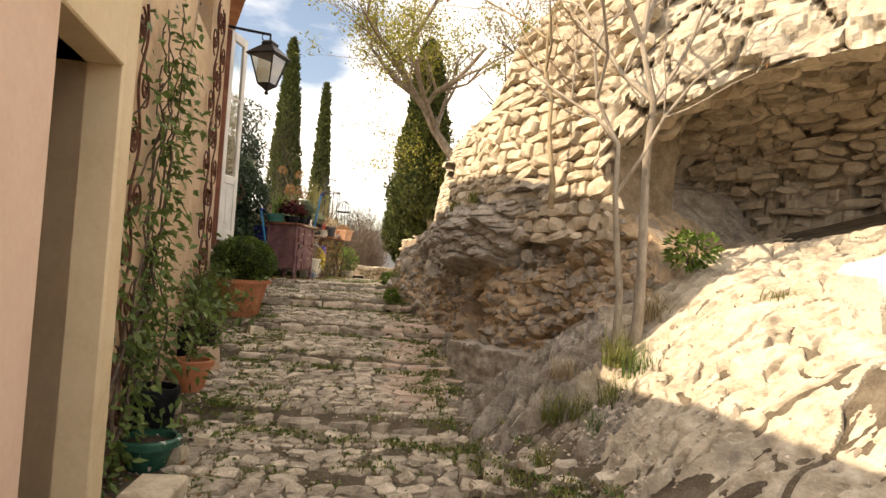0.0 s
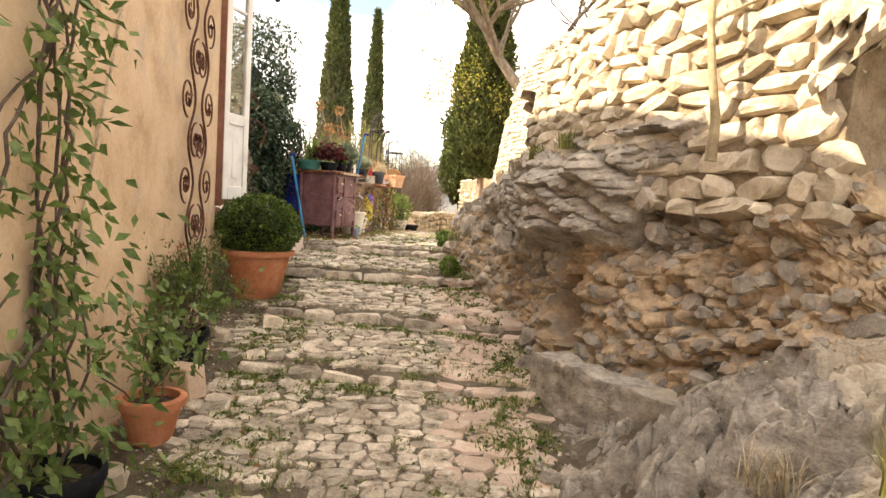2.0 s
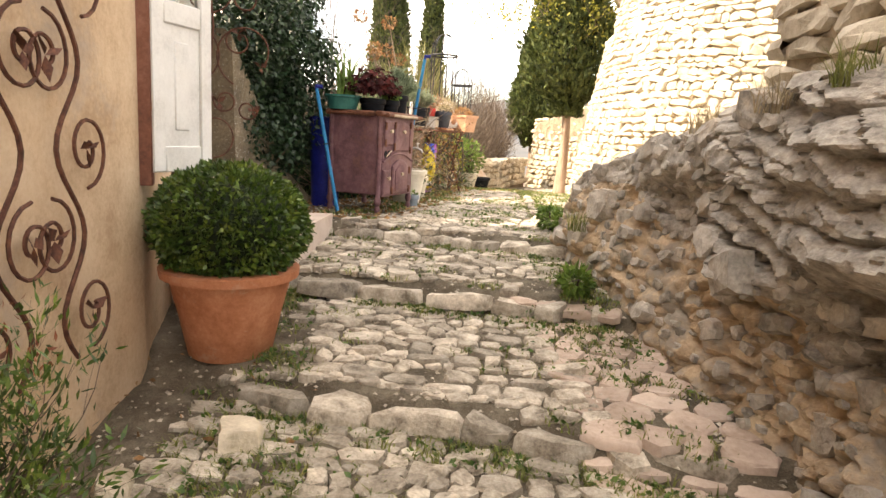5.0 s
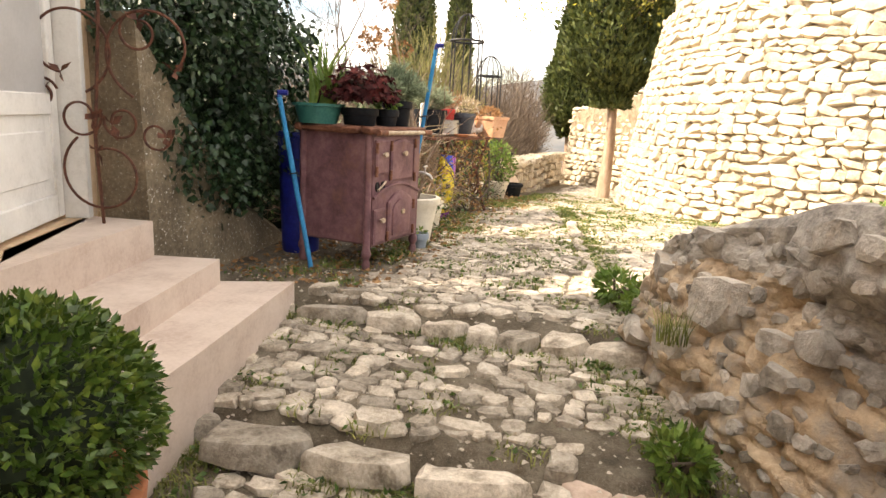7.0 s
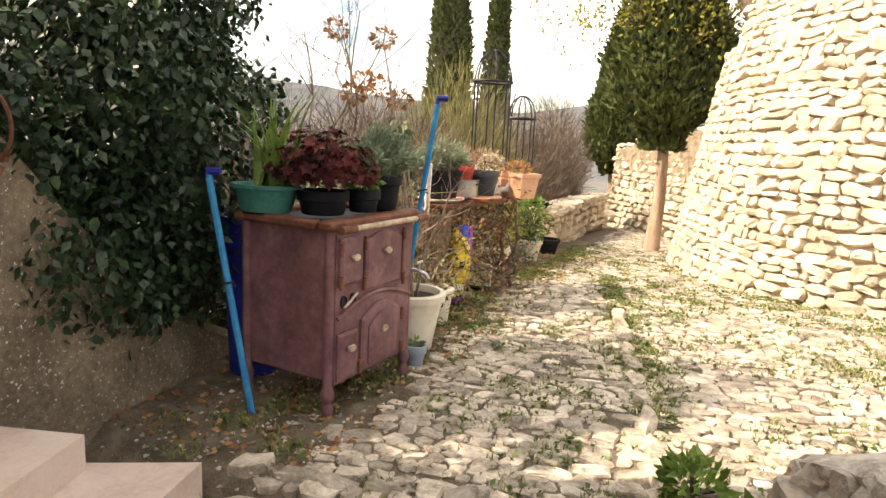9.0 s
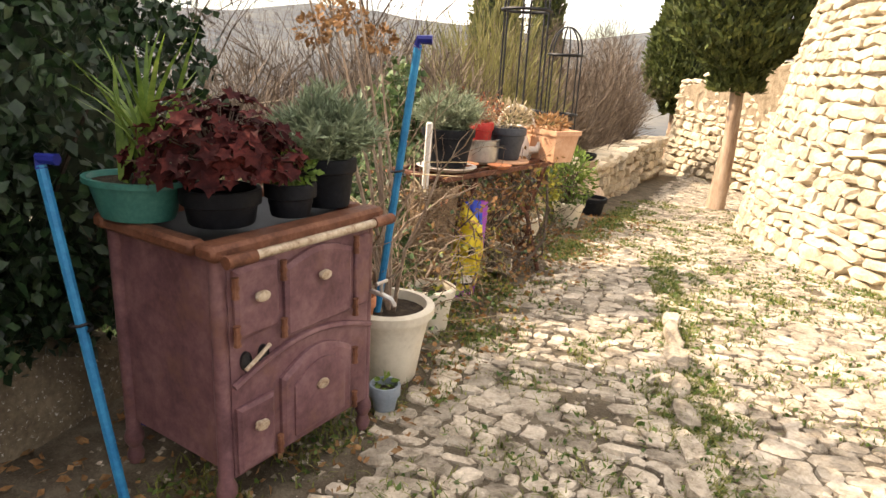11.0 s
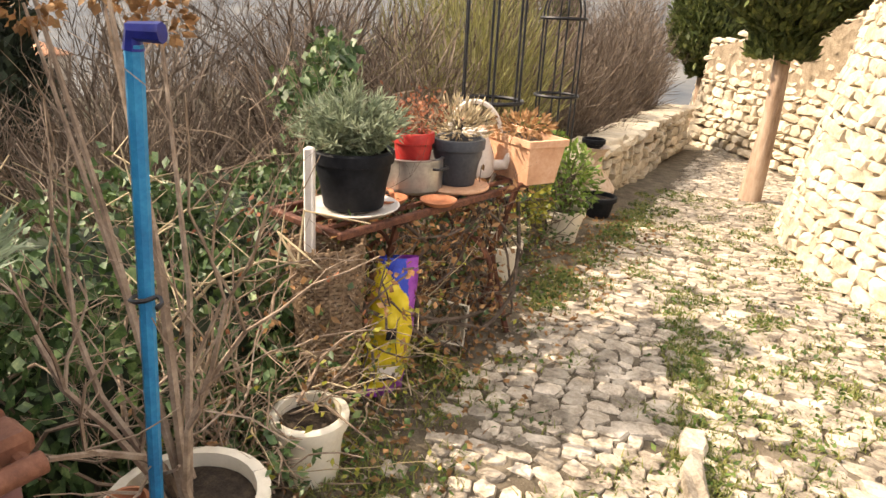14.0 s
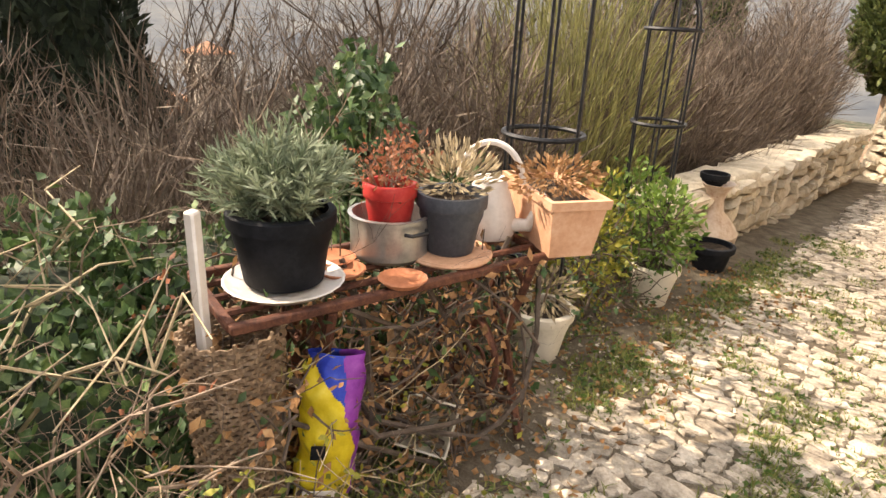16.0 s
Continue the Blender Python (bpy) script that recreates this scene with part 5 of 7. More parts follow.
# ---- pots along the house ----
tp = (-2.45, 4.7, gz(-2.45, 4.7) - 0.01)
pot("flower_pot", tp, 0.15, 0.105, 0.24, terracotta, "small terracotta flower pot by the wall")
g, tips = Geo(), []
for k in range(6):
    grow(g, (tp[0] + rng.uniform(-.05, .05), tp[1] + rng.uniform(-.05, .05), tp[2] + 0.18), (rng.uniform(-.4, .4), rng.uniform(-.4, .4), 1), 0.42, 0.006, 2, tips, 0.8, (3, 4))
P, D = leafy(tips, 420, 0.05)
plant("potted_rose", "young rose with green leaves in terracotta", "plant", g, dark_twig, leaf_mesh("leaves", P, D, 0.06, 0.035, vine_leaf), None, (tp[0], tp[1], tp[2] + 0.2))
bp = (-2.32, 3.95, gz(-2.32, 3.95) - 0.02)
pot("bucket", bp, 0.17, 0.14, 0.36, black_plastic, "black plastic plant tub against the house wall", 0.008)
gp = (-2.12, 3.62, gz(-2.12, 3.62) - 0.02)
pot("glazed_bowl", gp, 0.17, 0.11, 0.19, material("green_glaze", [(0.012, 0.05, 0.035), (0.02, 0.085, 0.06), (0.04, 0.13, 0.09)], 6, 0.25, 0.05, 40, patch=(0.6, 0.58, 0.52), patch_at=(0.60, 0.64), patch_scale=9), "green glazed bowl with white marks")
st = thing("stone_slab", (-1.82, 3.2, gz(-1.82, 3.2)), "small pale stone slab beside the pots", "slab")
part("block", Geo().box(Matrix.Translation((-1.82, 3.2, gz(-1.82, 3.2) + 0.05)) @ pose(0, 0, 0, 0, 0, 12), (0.26, 0.34, 0.14), 0.015), wall_stone_one, st)
bk = thing("brick_block", (-2.6, 5.2, gz(-2.6, 5.2)), "pale pinkish brick block by a black pot", "brick")
part("block", Geo().box(Matrix.Translation((-2.6, 5.2, gz(-2.6, 5.2) + 0.10)) @ pose(0, 0, 0, 3, -6, -22), (0.26, 0.13, 0.2), 0.01), material("pale_brick", [(0.44, 0.31, 0.22), (0.55, 0.41, 0.30), (0.62, 0.49, 0.38)], 8, 0.9, 0.4, 60), bk)
for x, y, s in ((-2.0, 3.75, 0.2), (-1.93, 3.95, 0.16), (-2.42, 4.35, 0.22), (-2.6, 5.05, 0.17), (-2.9, 6.1, 0.2), (-2.72, 6.55, 0.24), (-2.2, 4.25, 0.14)):
    ob = tagged(new("loose_stone", proto_mesh(rng.randrange(22), wall_stone_one)), "loose pale stone at the foot of the house wall", "stone", "loose stones along the wall")
    ob.matrix_basis = pose(x, y, gz(x, y) + s * 0.1, rng.uniform(-12, 12), rng.uniform(-12, 12), rng.uniform(0, 180)) @ Matrix.Diagonal((s, s * 0.75, s * 0.5, 1))
sp = (-2.84, 5.5, gz(-2.84, 5.5) - 0.01)
pot("shrub_pot", sp, 0.18, 0.15, 0.32, black_plastic, "black plastic pot against the ochre wall", 0.008)
g, tips = Geo(), []
for k in range(26):
    grow(g, (sp[0] + rng.uniform(-.07, .07), sp[1] + rng.uniform(-.07, .07), sp[2] + 0.27), (rng.gauss(0.1, .5), rng.gauss(0.1, .5), 1), 0.36, 0.006, 2, tips, 0.5, (2, 4), 0.2, 0.15, 4, 0.6, 3)
P, D = leafy(tips, 3400, 0.025)
D[:, 2] += 0.5
low = P[:, 0] > sp[0] - 0.1
sh = plant("small_shrub", "fine-leaved shrub with reddish dry shoots", "shrub", g, dark_twig, leaf_mesh("leaves", P[low], D[low], 0.042, 0.011, box_leaf), None, (sp[0], sp[1], sp[2] + 0.28))
part("dry_foliage", leaf_mesh("dry_foliage", P[~low], D[~low], 0.03, 0.012, rust_leaf), None, sh, "reddish dry shoots", kind="stuff")
xp = (-3.17, 7.14, gz(-3.17, 7.14) - 0.02)
pot("box_pot", xp, 0.29, 0.20, 0.44, terracotta, "large terracotta pot with a thick rim", 0.035)
xc = (xp[0], xp[1], xp[2] + 0.44 + 0.20)
g = Geo().tube([(xp[0], xp[1], xp[2] + 0.36), (xp[0], xp[1], xp[2] + 0.6)], 0.03, 7)
for k in range(40):
    d = Vector((rng.gauss(0, 1), rng.gauss(0, 1), rng.gauss(0.1, 0.9))).normalized()
    g.tube([(xp[0], xp[1], xp[2] + 0.55), Vector(xc) + d * 0.27], [0.008, 0.003], 4)
P, D = ball_points(9000, xc, (0.37, 0.37, 0.29), 0.72)
bumps = np.array([1 + 0.07 * noise.noise(Vector(tuple(q)) * 9) for q in P])[:, None]
P = np.asarray(xc) + (P - np.asarray(xc)) * bumps
D = D + nrng.normal(size=D.shape) * 0.6
bs = plant("box_shrub", "dense clipped round box shrub in terracotta", "shrub", g, dark_twig, leaf_mesh("leaves", P, D, 0.032, 0.018, box_leaf), None, (xp[0], xp[1], xp[2] + 0.4))

# dark solid filling the shrub, standing for the shade between its leaves
part("inner_foliage", Geo().lathe([(0.01, -0.24), (0.2, -0.18), (0.31, 0.0), (0.2, 0.18), (0.01, 0.24)], Matrix.Translation(xc), 14), leaf_shade, bs, "dark solid standing for shade between the leaves")

# ---- stove ----
SM = pose(-3.45, 10.10, 1.2, 0, 0, 85) @ Matrix.Diagonal((1, 0.96, 1.045, 1))
stove = thing("cooking_stove", SM, "old mauve enamelled iron cooking stove outdoors", "stove")


def sl(x, y, z):
    return SM @ Vector((x, y, z))


SWD, SDP, SHT = 0.68, 0.57, 0.86


def sbox(x, y, z, w, d, h, bev=0.008):
    return Geo().box(SM @ Matrix.Translation((x, y, z)), (w, d, h), bev)


part("body", sbox(0, SDP / 2, 0.49, SWD - 0.03, SDP - 0.02, 0.68, 0.012), purple_steel, stove)
g = sbox(0, 0.025, SHT - 0.02, SWD + 0.06, 0.09, 0.045, 0.012)
g.box(SM @ Matrix.Translation((0, SDP - 0.01, SHT - 0.02)), (SWD + 0.06, 0.06, 0.045), 0.012)
for sx in (-1, 1):
    g.box(SM @ Matrix.Translation((sx * (SWD / 2), SDP / 2 + 0.025, SHT - 0.021)), (0.06, SDP - 0.12, 0.043), 0.012)
part("top_frame", g, brown_iron, stove, "rusty brown cast iron top frame")
part("hotplate", sbox(0, SDP / 2, SHT - 0.035, SWD - 0.06, SDP - 0.1, 0.02, 0.003), black_plastic, stove, "black hotplate")
for sx in (-1, 1):
    for yy in (0.03, SDP - 0.03):
        m = SM @ Matrix.Translation((sx * (SWD / 2 - 0.015), yy, 0))
        part("leg", Geo().lathe([(0.0, 0.0), (0.022, 0.0), (0.03, 0.03), (0.02, 0.06), (0.033, 0.085), (0.033, 0.105), (0.024, 0.13), (0.024, 0.82), (0.03, 0.83)], m, 14), purple_steel, stove)


def relief(x0, x1, z0, z1, arch, depth, mat, name, label="", y=0.0, bev=0.012):
    """A door with an arched top and a rounded raised field."""
    n = 10
    out = [(x0, z0), (x1, z0)] + [(x1 + (x0 - x1) * k / n, z1 + arch * math.sin(math.pi * k / n)) for k in range(n + 1)]
    cx, cz = (x0 + x1) / 2, (z0 + z1) / 2
    inn = [(cx + (x - cx) * (1 - 2 * bev / (x1 - x0)), cz + (z - cz) * (1 - 2 * bev / (z1 - z0))) for x, z in out]
    q = len(out)
    vs = [sl(x, y, z) for x, z in out] + [sl(x, y - depth * 0.6, z) for x, z in out] + [sl(x, y - depth, z) for x, z in inn]
    fs = [(i, (i + 1) % q, (i + 1) % q + q, i + q) for i in range(q)] + [(i + q, (i + 1) % q + q, (i + 1) % q + 2 * q, i + 2 * q) for i in range(q)] + [tuple(range(2 * q, 3 * q))]
    return part(name, Geo().add(vs, fs), mat, stove, label, angle=25)


def knob(x, z, parent, y=-0.02):
    m = SM @ Matrix.Translation((x, y, z))
    part("handle", Geo().lathe([(0.0, 0.0), (0.012, 0.0), (0.010, 0.014), (0.027, 0.018), (0.024, 0.028), (0.0, 0.031)], m @ pose(0, 0, 0, 90, 0, 0) @ Matrix.Diagonal((1, 0.62, 1, 1)), 12), worn_cream, parent, "worn cream shell handle")


relief(-0.31, 0.31, 0.14, 0.80, 0.0, 0.012, purple_steel, "front_plate", y=0.012)
d1 = relief(-0.30, -0.135, 0.58, 0.785, 0.004, 0.02, purple_steel, "fire_door", y=0.0)
knob(-0.22, 0.70, d1)
d2 = relief(-0.11, 0.195, 0.53, 0.755, 0.035, 0.022, purple_steel, "oven_door", y=0.0)
knob(0.04, 0.70, d2)
d3 = relief(-0.13, 0.20, 0.155, 0.40, 0.06, 0.022, purple_steel, "lower_door", y=0.0)
knob(0.03, 0.33, d3)
relief(-0.085, 0.155, 0.185, 0.36, 0.055, 0.012, purple_steel, "door_panel", y=-0.022)
d4 = relief(-0.305, -0.16, 0.155, 0.37, 0.0, 0.018, purple_steel, "ash_door", y=0.0)
knob(-0.235, 0.30, d4)
part("side_panel", sbox(0.262, -0.004, 0.655, 0.08, 0.016, 0.25, 0.006), purple_steel, stove)
part("arch_band", Geo().tube([sl(-0.31 + 0.62 * k / 24, -0.008, 0.40 + 0.11 * math.sin(math.pi * (0.12 + 0.76 * k / 24))) for k in range(25)], 0.011, 6), purple_steel, stove)
for x in (-0.262, -0.195):
    part("air_hole", Geo().lathe([(0.0, 0.0), (0.021, 0.0), (0.024, -0.004), (0.024, 0.006)], SM @ Matrix.Translation((x, -0.004, 0.505)) @ pose(0, 0, 0, 90, 0, 0) @ Matrix.Diagonal((0.8, 1.25, 1, 1)), 14), black_iron, stove, "dark draught hole")
part("air_bar", Geo().tube([sl(-0.275, -0.02, 0.485), sl(-0.228, -0.022, 0.51), sl(-0.18, -0.02, 0.535)], 0.007, 6), worn_cream, stove)
for x, z in ((-0.125, 0.57), (-0.125, 0.75), (0.21, 0.54), (0.21, 0.76), (-0.305, 0.60), (-0.305, 0.74), (0.212, 0.19), (0.212, 0.36), (-0.15, 0.19)):
    part("hinge", Geo().lathe([(0, -0.03), (0.012, -0.03), (0.009, -0.012), (0.013, 0.0), (0.009, 0.012), (0.012, 0.03), (0, 0.03)], SM @ Matrix.Translation((x, -0.025, z)), 8), brown_iron, stove)
part("front_rail", Geo().tube([sl(-0.27, -0.06, SHT - 0.03), sl(0.27, -0.06, SHT - 0.03)], 0.014, 10), worn_cream, stove, "worn cream towel rail")
for sx in (-1, 1):
    part("rail_end", Geo().tube([sl(sx * 0.26, -0.06, SHT - 0.03), sl(sx * 0.36, -0.06, SHT - 0.03)], 0.019, 10).tube([sl(sx * 0.34, 0.03, SHT - 0.03), sl(sx * 0.34, -0.06, SHT - 0.03)], 0.012, 8), brown_iron, stove, "rusty rail end")
tap = part("tap", Geo().tube([sl(0.325, 0.0, 0.56), sl(0.325, -0.05, 0.56), sl(0.34, -0.085, 0.545), sl(0.345, -0.1, 0.52)], 0.010, 8).tube([sl(0.325, -0.05, 0.56), sl(0.325, -0.05, 0.60)], 0.007, 6).tube([sl(0.295, -0.05, 0.603), sl(0.355, -0.05, 0.603)], 0.007, 6), steel, stove, "small metal tap")

TOPZ = 1.2 + SHT * 1.045 + 0.003
# planter with sword leaves
gpl = thing("planter", (-3.9, 9.82, TOPZ), "oblong green plastic planter on the stove", "planter")
PM = Matrix.Translation((-3.9, 9.84, TOPZ)) @ pose(0, 0, 0, 0, 0, 8) @ Matrix.Diagonal((1.35, 1, 0.78, 1))
part("body", Geo().lathe([(0, 0.0), (0.088, 0.0), (0.092, 0.01), (0.115, 0.14)], PM, 20), green_plastic, gpl)
part("rim", Geo().lathe([(0.112, 0.135), (0.128, 0.138), (0.128, 0.16), (0.115, 0.16), (0.108, 0.14)], PM, 20), green_plastic, gpl)
part("soil", Geo().lathe([(0.0, 0.14), (0.112, 0.138)], PM, 16), soil, gpl, "dark soil")
sw = thing("sword_plant", (-3.87, 9.84, TOPZ + 0.13), "long green sword-shaped leaves in a planter", "plant")
for k in range(30):
    part("leaf", blades("leaf", [(-3.85 - 0.05 * (k % 2), 9.86, TOPZ + 0.09)], 1, 0.06, 0.5, 0.03, fresh_leaf, 0.55, 5), None, sw)
# dark red foliage plant
hp = (-3.66, 9.95, TOPZ)
pot("plant_pot", hp, 0.115, 0.10, 0.11, black_plastic, "black pot under dark red foliage", 0.006)
g = Geo()
LV, LF, o = [], [], 0
for k in range(420):
    d = Vector((rng.gauss(0, 1), rng.gauss(0, 1), abs(rng.gauss(0.45, 0.6)))).normalized()
    tip_ = Vector(hp) + Vector((0, 0, 0.2)) + Vector((d.x * 0.23, d.y * 0.25, d.z * 0.24 - 0.05)) * rng.uniform(0.55, 1.12)
    if k % 2:
        g.tube([(hp[0], hp[1], hp[2] + 0.15), (Vector(hp) + tip_) / 2 + Vector((0, 0, 0.09)), tip_], 0.0025, 3)
    nrm = (d + Vector((rng.gauss(0, .35), rng.gauss(0, .35), 0.5 + rng.gauss(0, .3)))).normalized()
    m = frame_of(tip_, nrm, d.orthogonal()) @ pose(0, 0, 0, 0, 0, rng.uniform(0, 360))
    R = rng.uniform(0.016, 0.042)
    ring_ = [m @ Vector((R * (0.78 + 0.28 * math.cos(5 * a)) * math.cos(a), R * (0.78 + 0.28 * math.cos(5 * a)) * math.sin(a), R * rng.uniform(-.22, .22))) for a in (2 * math.pi * q / 15 for q in range(15))]
    LV += [tuple(m @ Vector((0, 0, -R * 0.15)))] + [tuple(q) for q in ring_]
    LF += [(o, o + 1 + q, o + 1 + (q + 1) % 15) for q in range(15)]
    o += 16
plant("coral_bells", "bushy dark red and purple lobed foliage", "plant", g, dark_twig, np_mesh("leaves", LV, LF, red_leaf), None, (hp[0], hp[1], hp[2] + 0.16))
hb = (-3.57, 10.16, TOPZ)
pot("herb_pot", hb, 0.08, 0.065, 0.11, black_plastic, "small black pot of green herbs", 0.005)
P, D = ball_points(160, (hb[0], hb[1], hb[2] + 0.15), (0.08, 0.08, 0.05))
plant("herb", "low bright green feathery herb", "plant", None, None, leaf_mesh("leaves", P, D, 0.03, 0.02, fresh_leaf), None, (hb[0], hb[1], hb[2] + 0.12))
lv = (-3.58, 10.36, TOPZ)
pot("plant_pot", lv, 0.10, 0.082, 0.17, black_plastic, "tall black plastic pot on the stove", 0.006)


def lavender(place, r, h, n, mat, label, wid=0.006):
    base = [(place[0] + rng.uniform(-r * .4, r * .4), place[1] + rng.uniform(-r * .4, r * .4), place[2]) for _ in range(20)]
    P, D = [], []
    g = Geo()
    for _ in range(150):
        b = Vector(base[rng.randrange(20)])
        a, q = rng.uniform(0, 6.283), math.sqrt(rng.random())
        tip_ = Vector((place[0] + r * q * math.cos(a), place[1] + r * q * math.sin(a), place[2] + h * (1.05 - 0.6 * q * q) * rng.uniform(0.75, 1.1)))
        g.tube([b, (b + tip_) / 2 + Vector((0, 0, h * 0.08)), tip_], 0.003, 3)
        dd = (tip_ - b).normalized()
        for k in range(n // 150):
            t = rng.uniform(0.25, 1)
            P.append(tuple(b.lerp(tip_, t)))
            D.append(tuple(dd + Vector((rng.gauss(0, .6), rng.gauss(0, .6), rng.gauss(0.1, .5)))))
    plant("lavender", label, "plant", g, rosemary_leaf, leaf_mesh("leaves", P, D, 0.05, wid, mat), None, place)


lavender((lv[0], lv[1], lv[2] + 0.14), 0.20, 0.25, 5200, rosemary_leaf, "grey-green narrow-leaved lavender bush", 0.007)

# blue bin and poles
bn = thing("blue_bin", (-4.2, 10.12, 1.17), "deep blue plastic bin behind the stove", "bin")
part("body", Geo().lathe([(0, 0), (0.16, 0), (0.2, 0.82), (0.215, 0.83), (0.215, 0.86), (0.19, 0.86)], Matrix.Translation((-4.2, 10.12, 1.17)) @ Matrix.Diagonal((0.8, 0.8, 1, 1)), 24), navy_plastic, bn)


def pole(a, b, label):
    t = thing("blue_pole", a, label, "pole")
    part("shaft", Geo().tube([a, b], 0.016, 8), blue_plastic, t)
    d = (Vector(b) - Vector(a)).normalized()
    part("grip", Geo().tube([Vector(b) - d * 0.01, Vector(b) + d * 0.02, Vector(b) + Vector((0.05, 0.02, 0.02))], 0.018, 8), navy_plastic, t, "dark grip")
    part("tie", Geo().tube([Vector(a).lerp(Vector(b), 0.55) + Vector((0.03 * math.cos(q), 0.03 * math.sin(q), 0.004 * q)) for q in np.linspace(0, 6.3, 10)], 0.005, 4), black_iron, t)


pole((-3.83, 9.66, 1.17), (-4.07, 9.66, 2.26), "blue metal pole leaning beside the stove")
pole((-3.64, 10.80, 1.53), (-3.46, 10.76, 2.67), "blue metal pole standing in a cream tub")

# cream tub, small pots
wp = (-3.63, 10.88, 1.19)
pot("cream_tub", wp, 0.19, 0.135, 0.36, white_plastic, "large cream plastic tub holding a bare shrub", 0.018)
pot("grey_pot", (-3.46, 10.60, 1.185), 0.06, 0.045, 0.13, grey_plastic, "small grey plastic pot with a seedling", 0.006)
P, D = ball_points(30, (-3.46, 10.60, 1.32), (0.03, 0.03, 0.02))
plant("seedling", "tiny green seedling in a grey pot", "plant", None, None, leaf_mesh("leaves", P, D, 0.03, 0.02, fresh_leaf), None, (-3.46, 10.60, 1.3))
pot("orange_pot", (-3.68, 10.75, 1.5), 0.05, 0.04, 0.11, terracotta, "small orange clay pot inside the tub", 0.006)
pot("cream_pot", (-3.72, 11.45, 1.185), 0.12, 0.095, 0.26, white_plastic, "cream plastic pot half hidden by twigs", 0.014)


def bare_shrub(place, n, length, mat, label, depth=3, spread=0.55, r=0.012, lean=0.35, up=0.2, name="bare_shrub", kids=(2, 4)):
    g, tips = Geo(), []
    for _ in range(n):
        grow(g, (place[0] + rng.uniform(-.09, .09), place[1] + rng.uniform(-.09, .09), place[2]), (rng.gauss(0, lean), rng.gauss(0, lean), 1), length * rng.uniform(0.7, 1.2), r * rng.uniform(0.7, 1.2), depth, tips, spread, kids, up * 0.6, 0.27, 5, 0.62, 4)
    t = thing(name, place, label, "shrub")
    part("branchwork", g, mat, t, kind="stuff")
    return t, tips


hy, tips = bare_shrub((wp[0], wp[1], wp[2] + 0.3), 5, 0.62, twig, "bare woody hydrangea with dried flower heads", 2, 0.5)
for q in ((-4.28, 11.0, 3.12), (-3.98, 11.05, 3.06), (-4.2, 11.2, 2.82), (-4.02, 11.1, 2.78), (-4.12, 10.95, 2.72), (-3.9, 11.15, 2.70)):
    part("stalk", Geo().tube([(wp[0], wp[1], wp[2] + 0.32), ((wp[0] + q[0]) / 2 + 0.05, (wp[1] + q[1]) / 2, (wp[2] + q[2]) / 2 + 0.1), q], [0.012, 0.008, 0.004], 5), twig, hy)
    P, D = ball_points(130, q, (0.07, 0.07, 0.06), 0.6)
    part("dried_flower", leaf_mesh("dried_flower", P, D, 0.026, 0.024, dry_leaf), None, hy, "round brown dried flower head")
BLK = (1.6, 2.85)

# ---- sewing-machine table and what stands on it ----
TM = Matrix(((0.20, -0.98, 0, -3.70), (0.98, 0.20, 0, 12.33), (0, 0, 1, 1.2), (0, 0, 0, 1)))
table = thing("iron_table", TM, "rusty sewing machine table with cast iron scroll legs", "table")


def tl(x, y, z):
    return TM @ Vector((x, y, z))


TH = 0.79
g = Geo()
for y in (0.0, 0.42):
    g.box(TM @ Matrix.Translation((0, y, TH - 0.015)), (1.2, 0.03, 0.03), 0.005)
for x in (-0.59, 0.59):
    g.box(TM @ Matrix.Translation((x, 0.21, TH - 0.016)), (0.03, 0.39, 0.028), 0.005)
part("top_frame", g, iron, table)
for y in (0.1, 0.21, 0.32):
    part("top_bar", Geo().tube([tl(-0.58, y, TH - 0.012), tl(0.58, y, TH - 0.012)], 0.012, 6), iron, table)
for x in (-0.3, 0.5):
    def leg_pt(a, b):
        return tl(x, a, b)
    part("leg_frame", Geo().tube([leg_pt(0.0, TH - 0.03), leg_pt(0.05, 0.6), leg_pt(0.12, 0.42), leg_pt(0.05, 0.2), leg_pt(-0.02, 0.0)], 0.017, 6)
         .tube([leg_pt(0.42, TH - 0.03), leg_pt(0.37, 0.6), leg_pt(0.30, 0.42), leg_pt(0.37, 0.2), leg_pt(0.44, 0.0)], 0.017, 6), iron, table)
    for cy, cz, r, s in ((0.11, 0.62, 0.1, 0.0), (0.31, 0.62, 0.1, 3.1), (0.21, 0.42, 0.1, 1.5), (0.13, 0.2, 0.1, 4.0), (0.29, 0.2, 0.1, 5.3)):
        pts = [(cy + r * (1 - 0.7 * k / 22) * math.cos(s + 8 * k / 22), cz + r * (1 - 0.7 * k / 22) * math.sin(s + 8 * k / 22)) for k in range(23)]
        part("scroll", Geo().tube([leg_pt(a, b) for a, b in pts], 0.010, 5), iron, table)
part("wheel", Geo().tube([tl(0.38, 0.21 + 0.19 * math.cos(a), 0.33 + 0.19 * math.sin(a)) for a in np.linspace(0, 6.283, 30)], 0.014, 6), iron, table, "rusty drive wheel")
part("cross_bar", Geo().tube([tl(-0.3, 0.3, 0.55), tl(0.1, 0.28, 0.25), tl(0.5, 0.3, 0.55)], 0.014, 6).tube([tl(-0.3, 0.3, 0.2), tl(0.5, 0.3, 0.2)], 0.014, 6), iron, table)
TZ = 1.2 + TH + 0.004
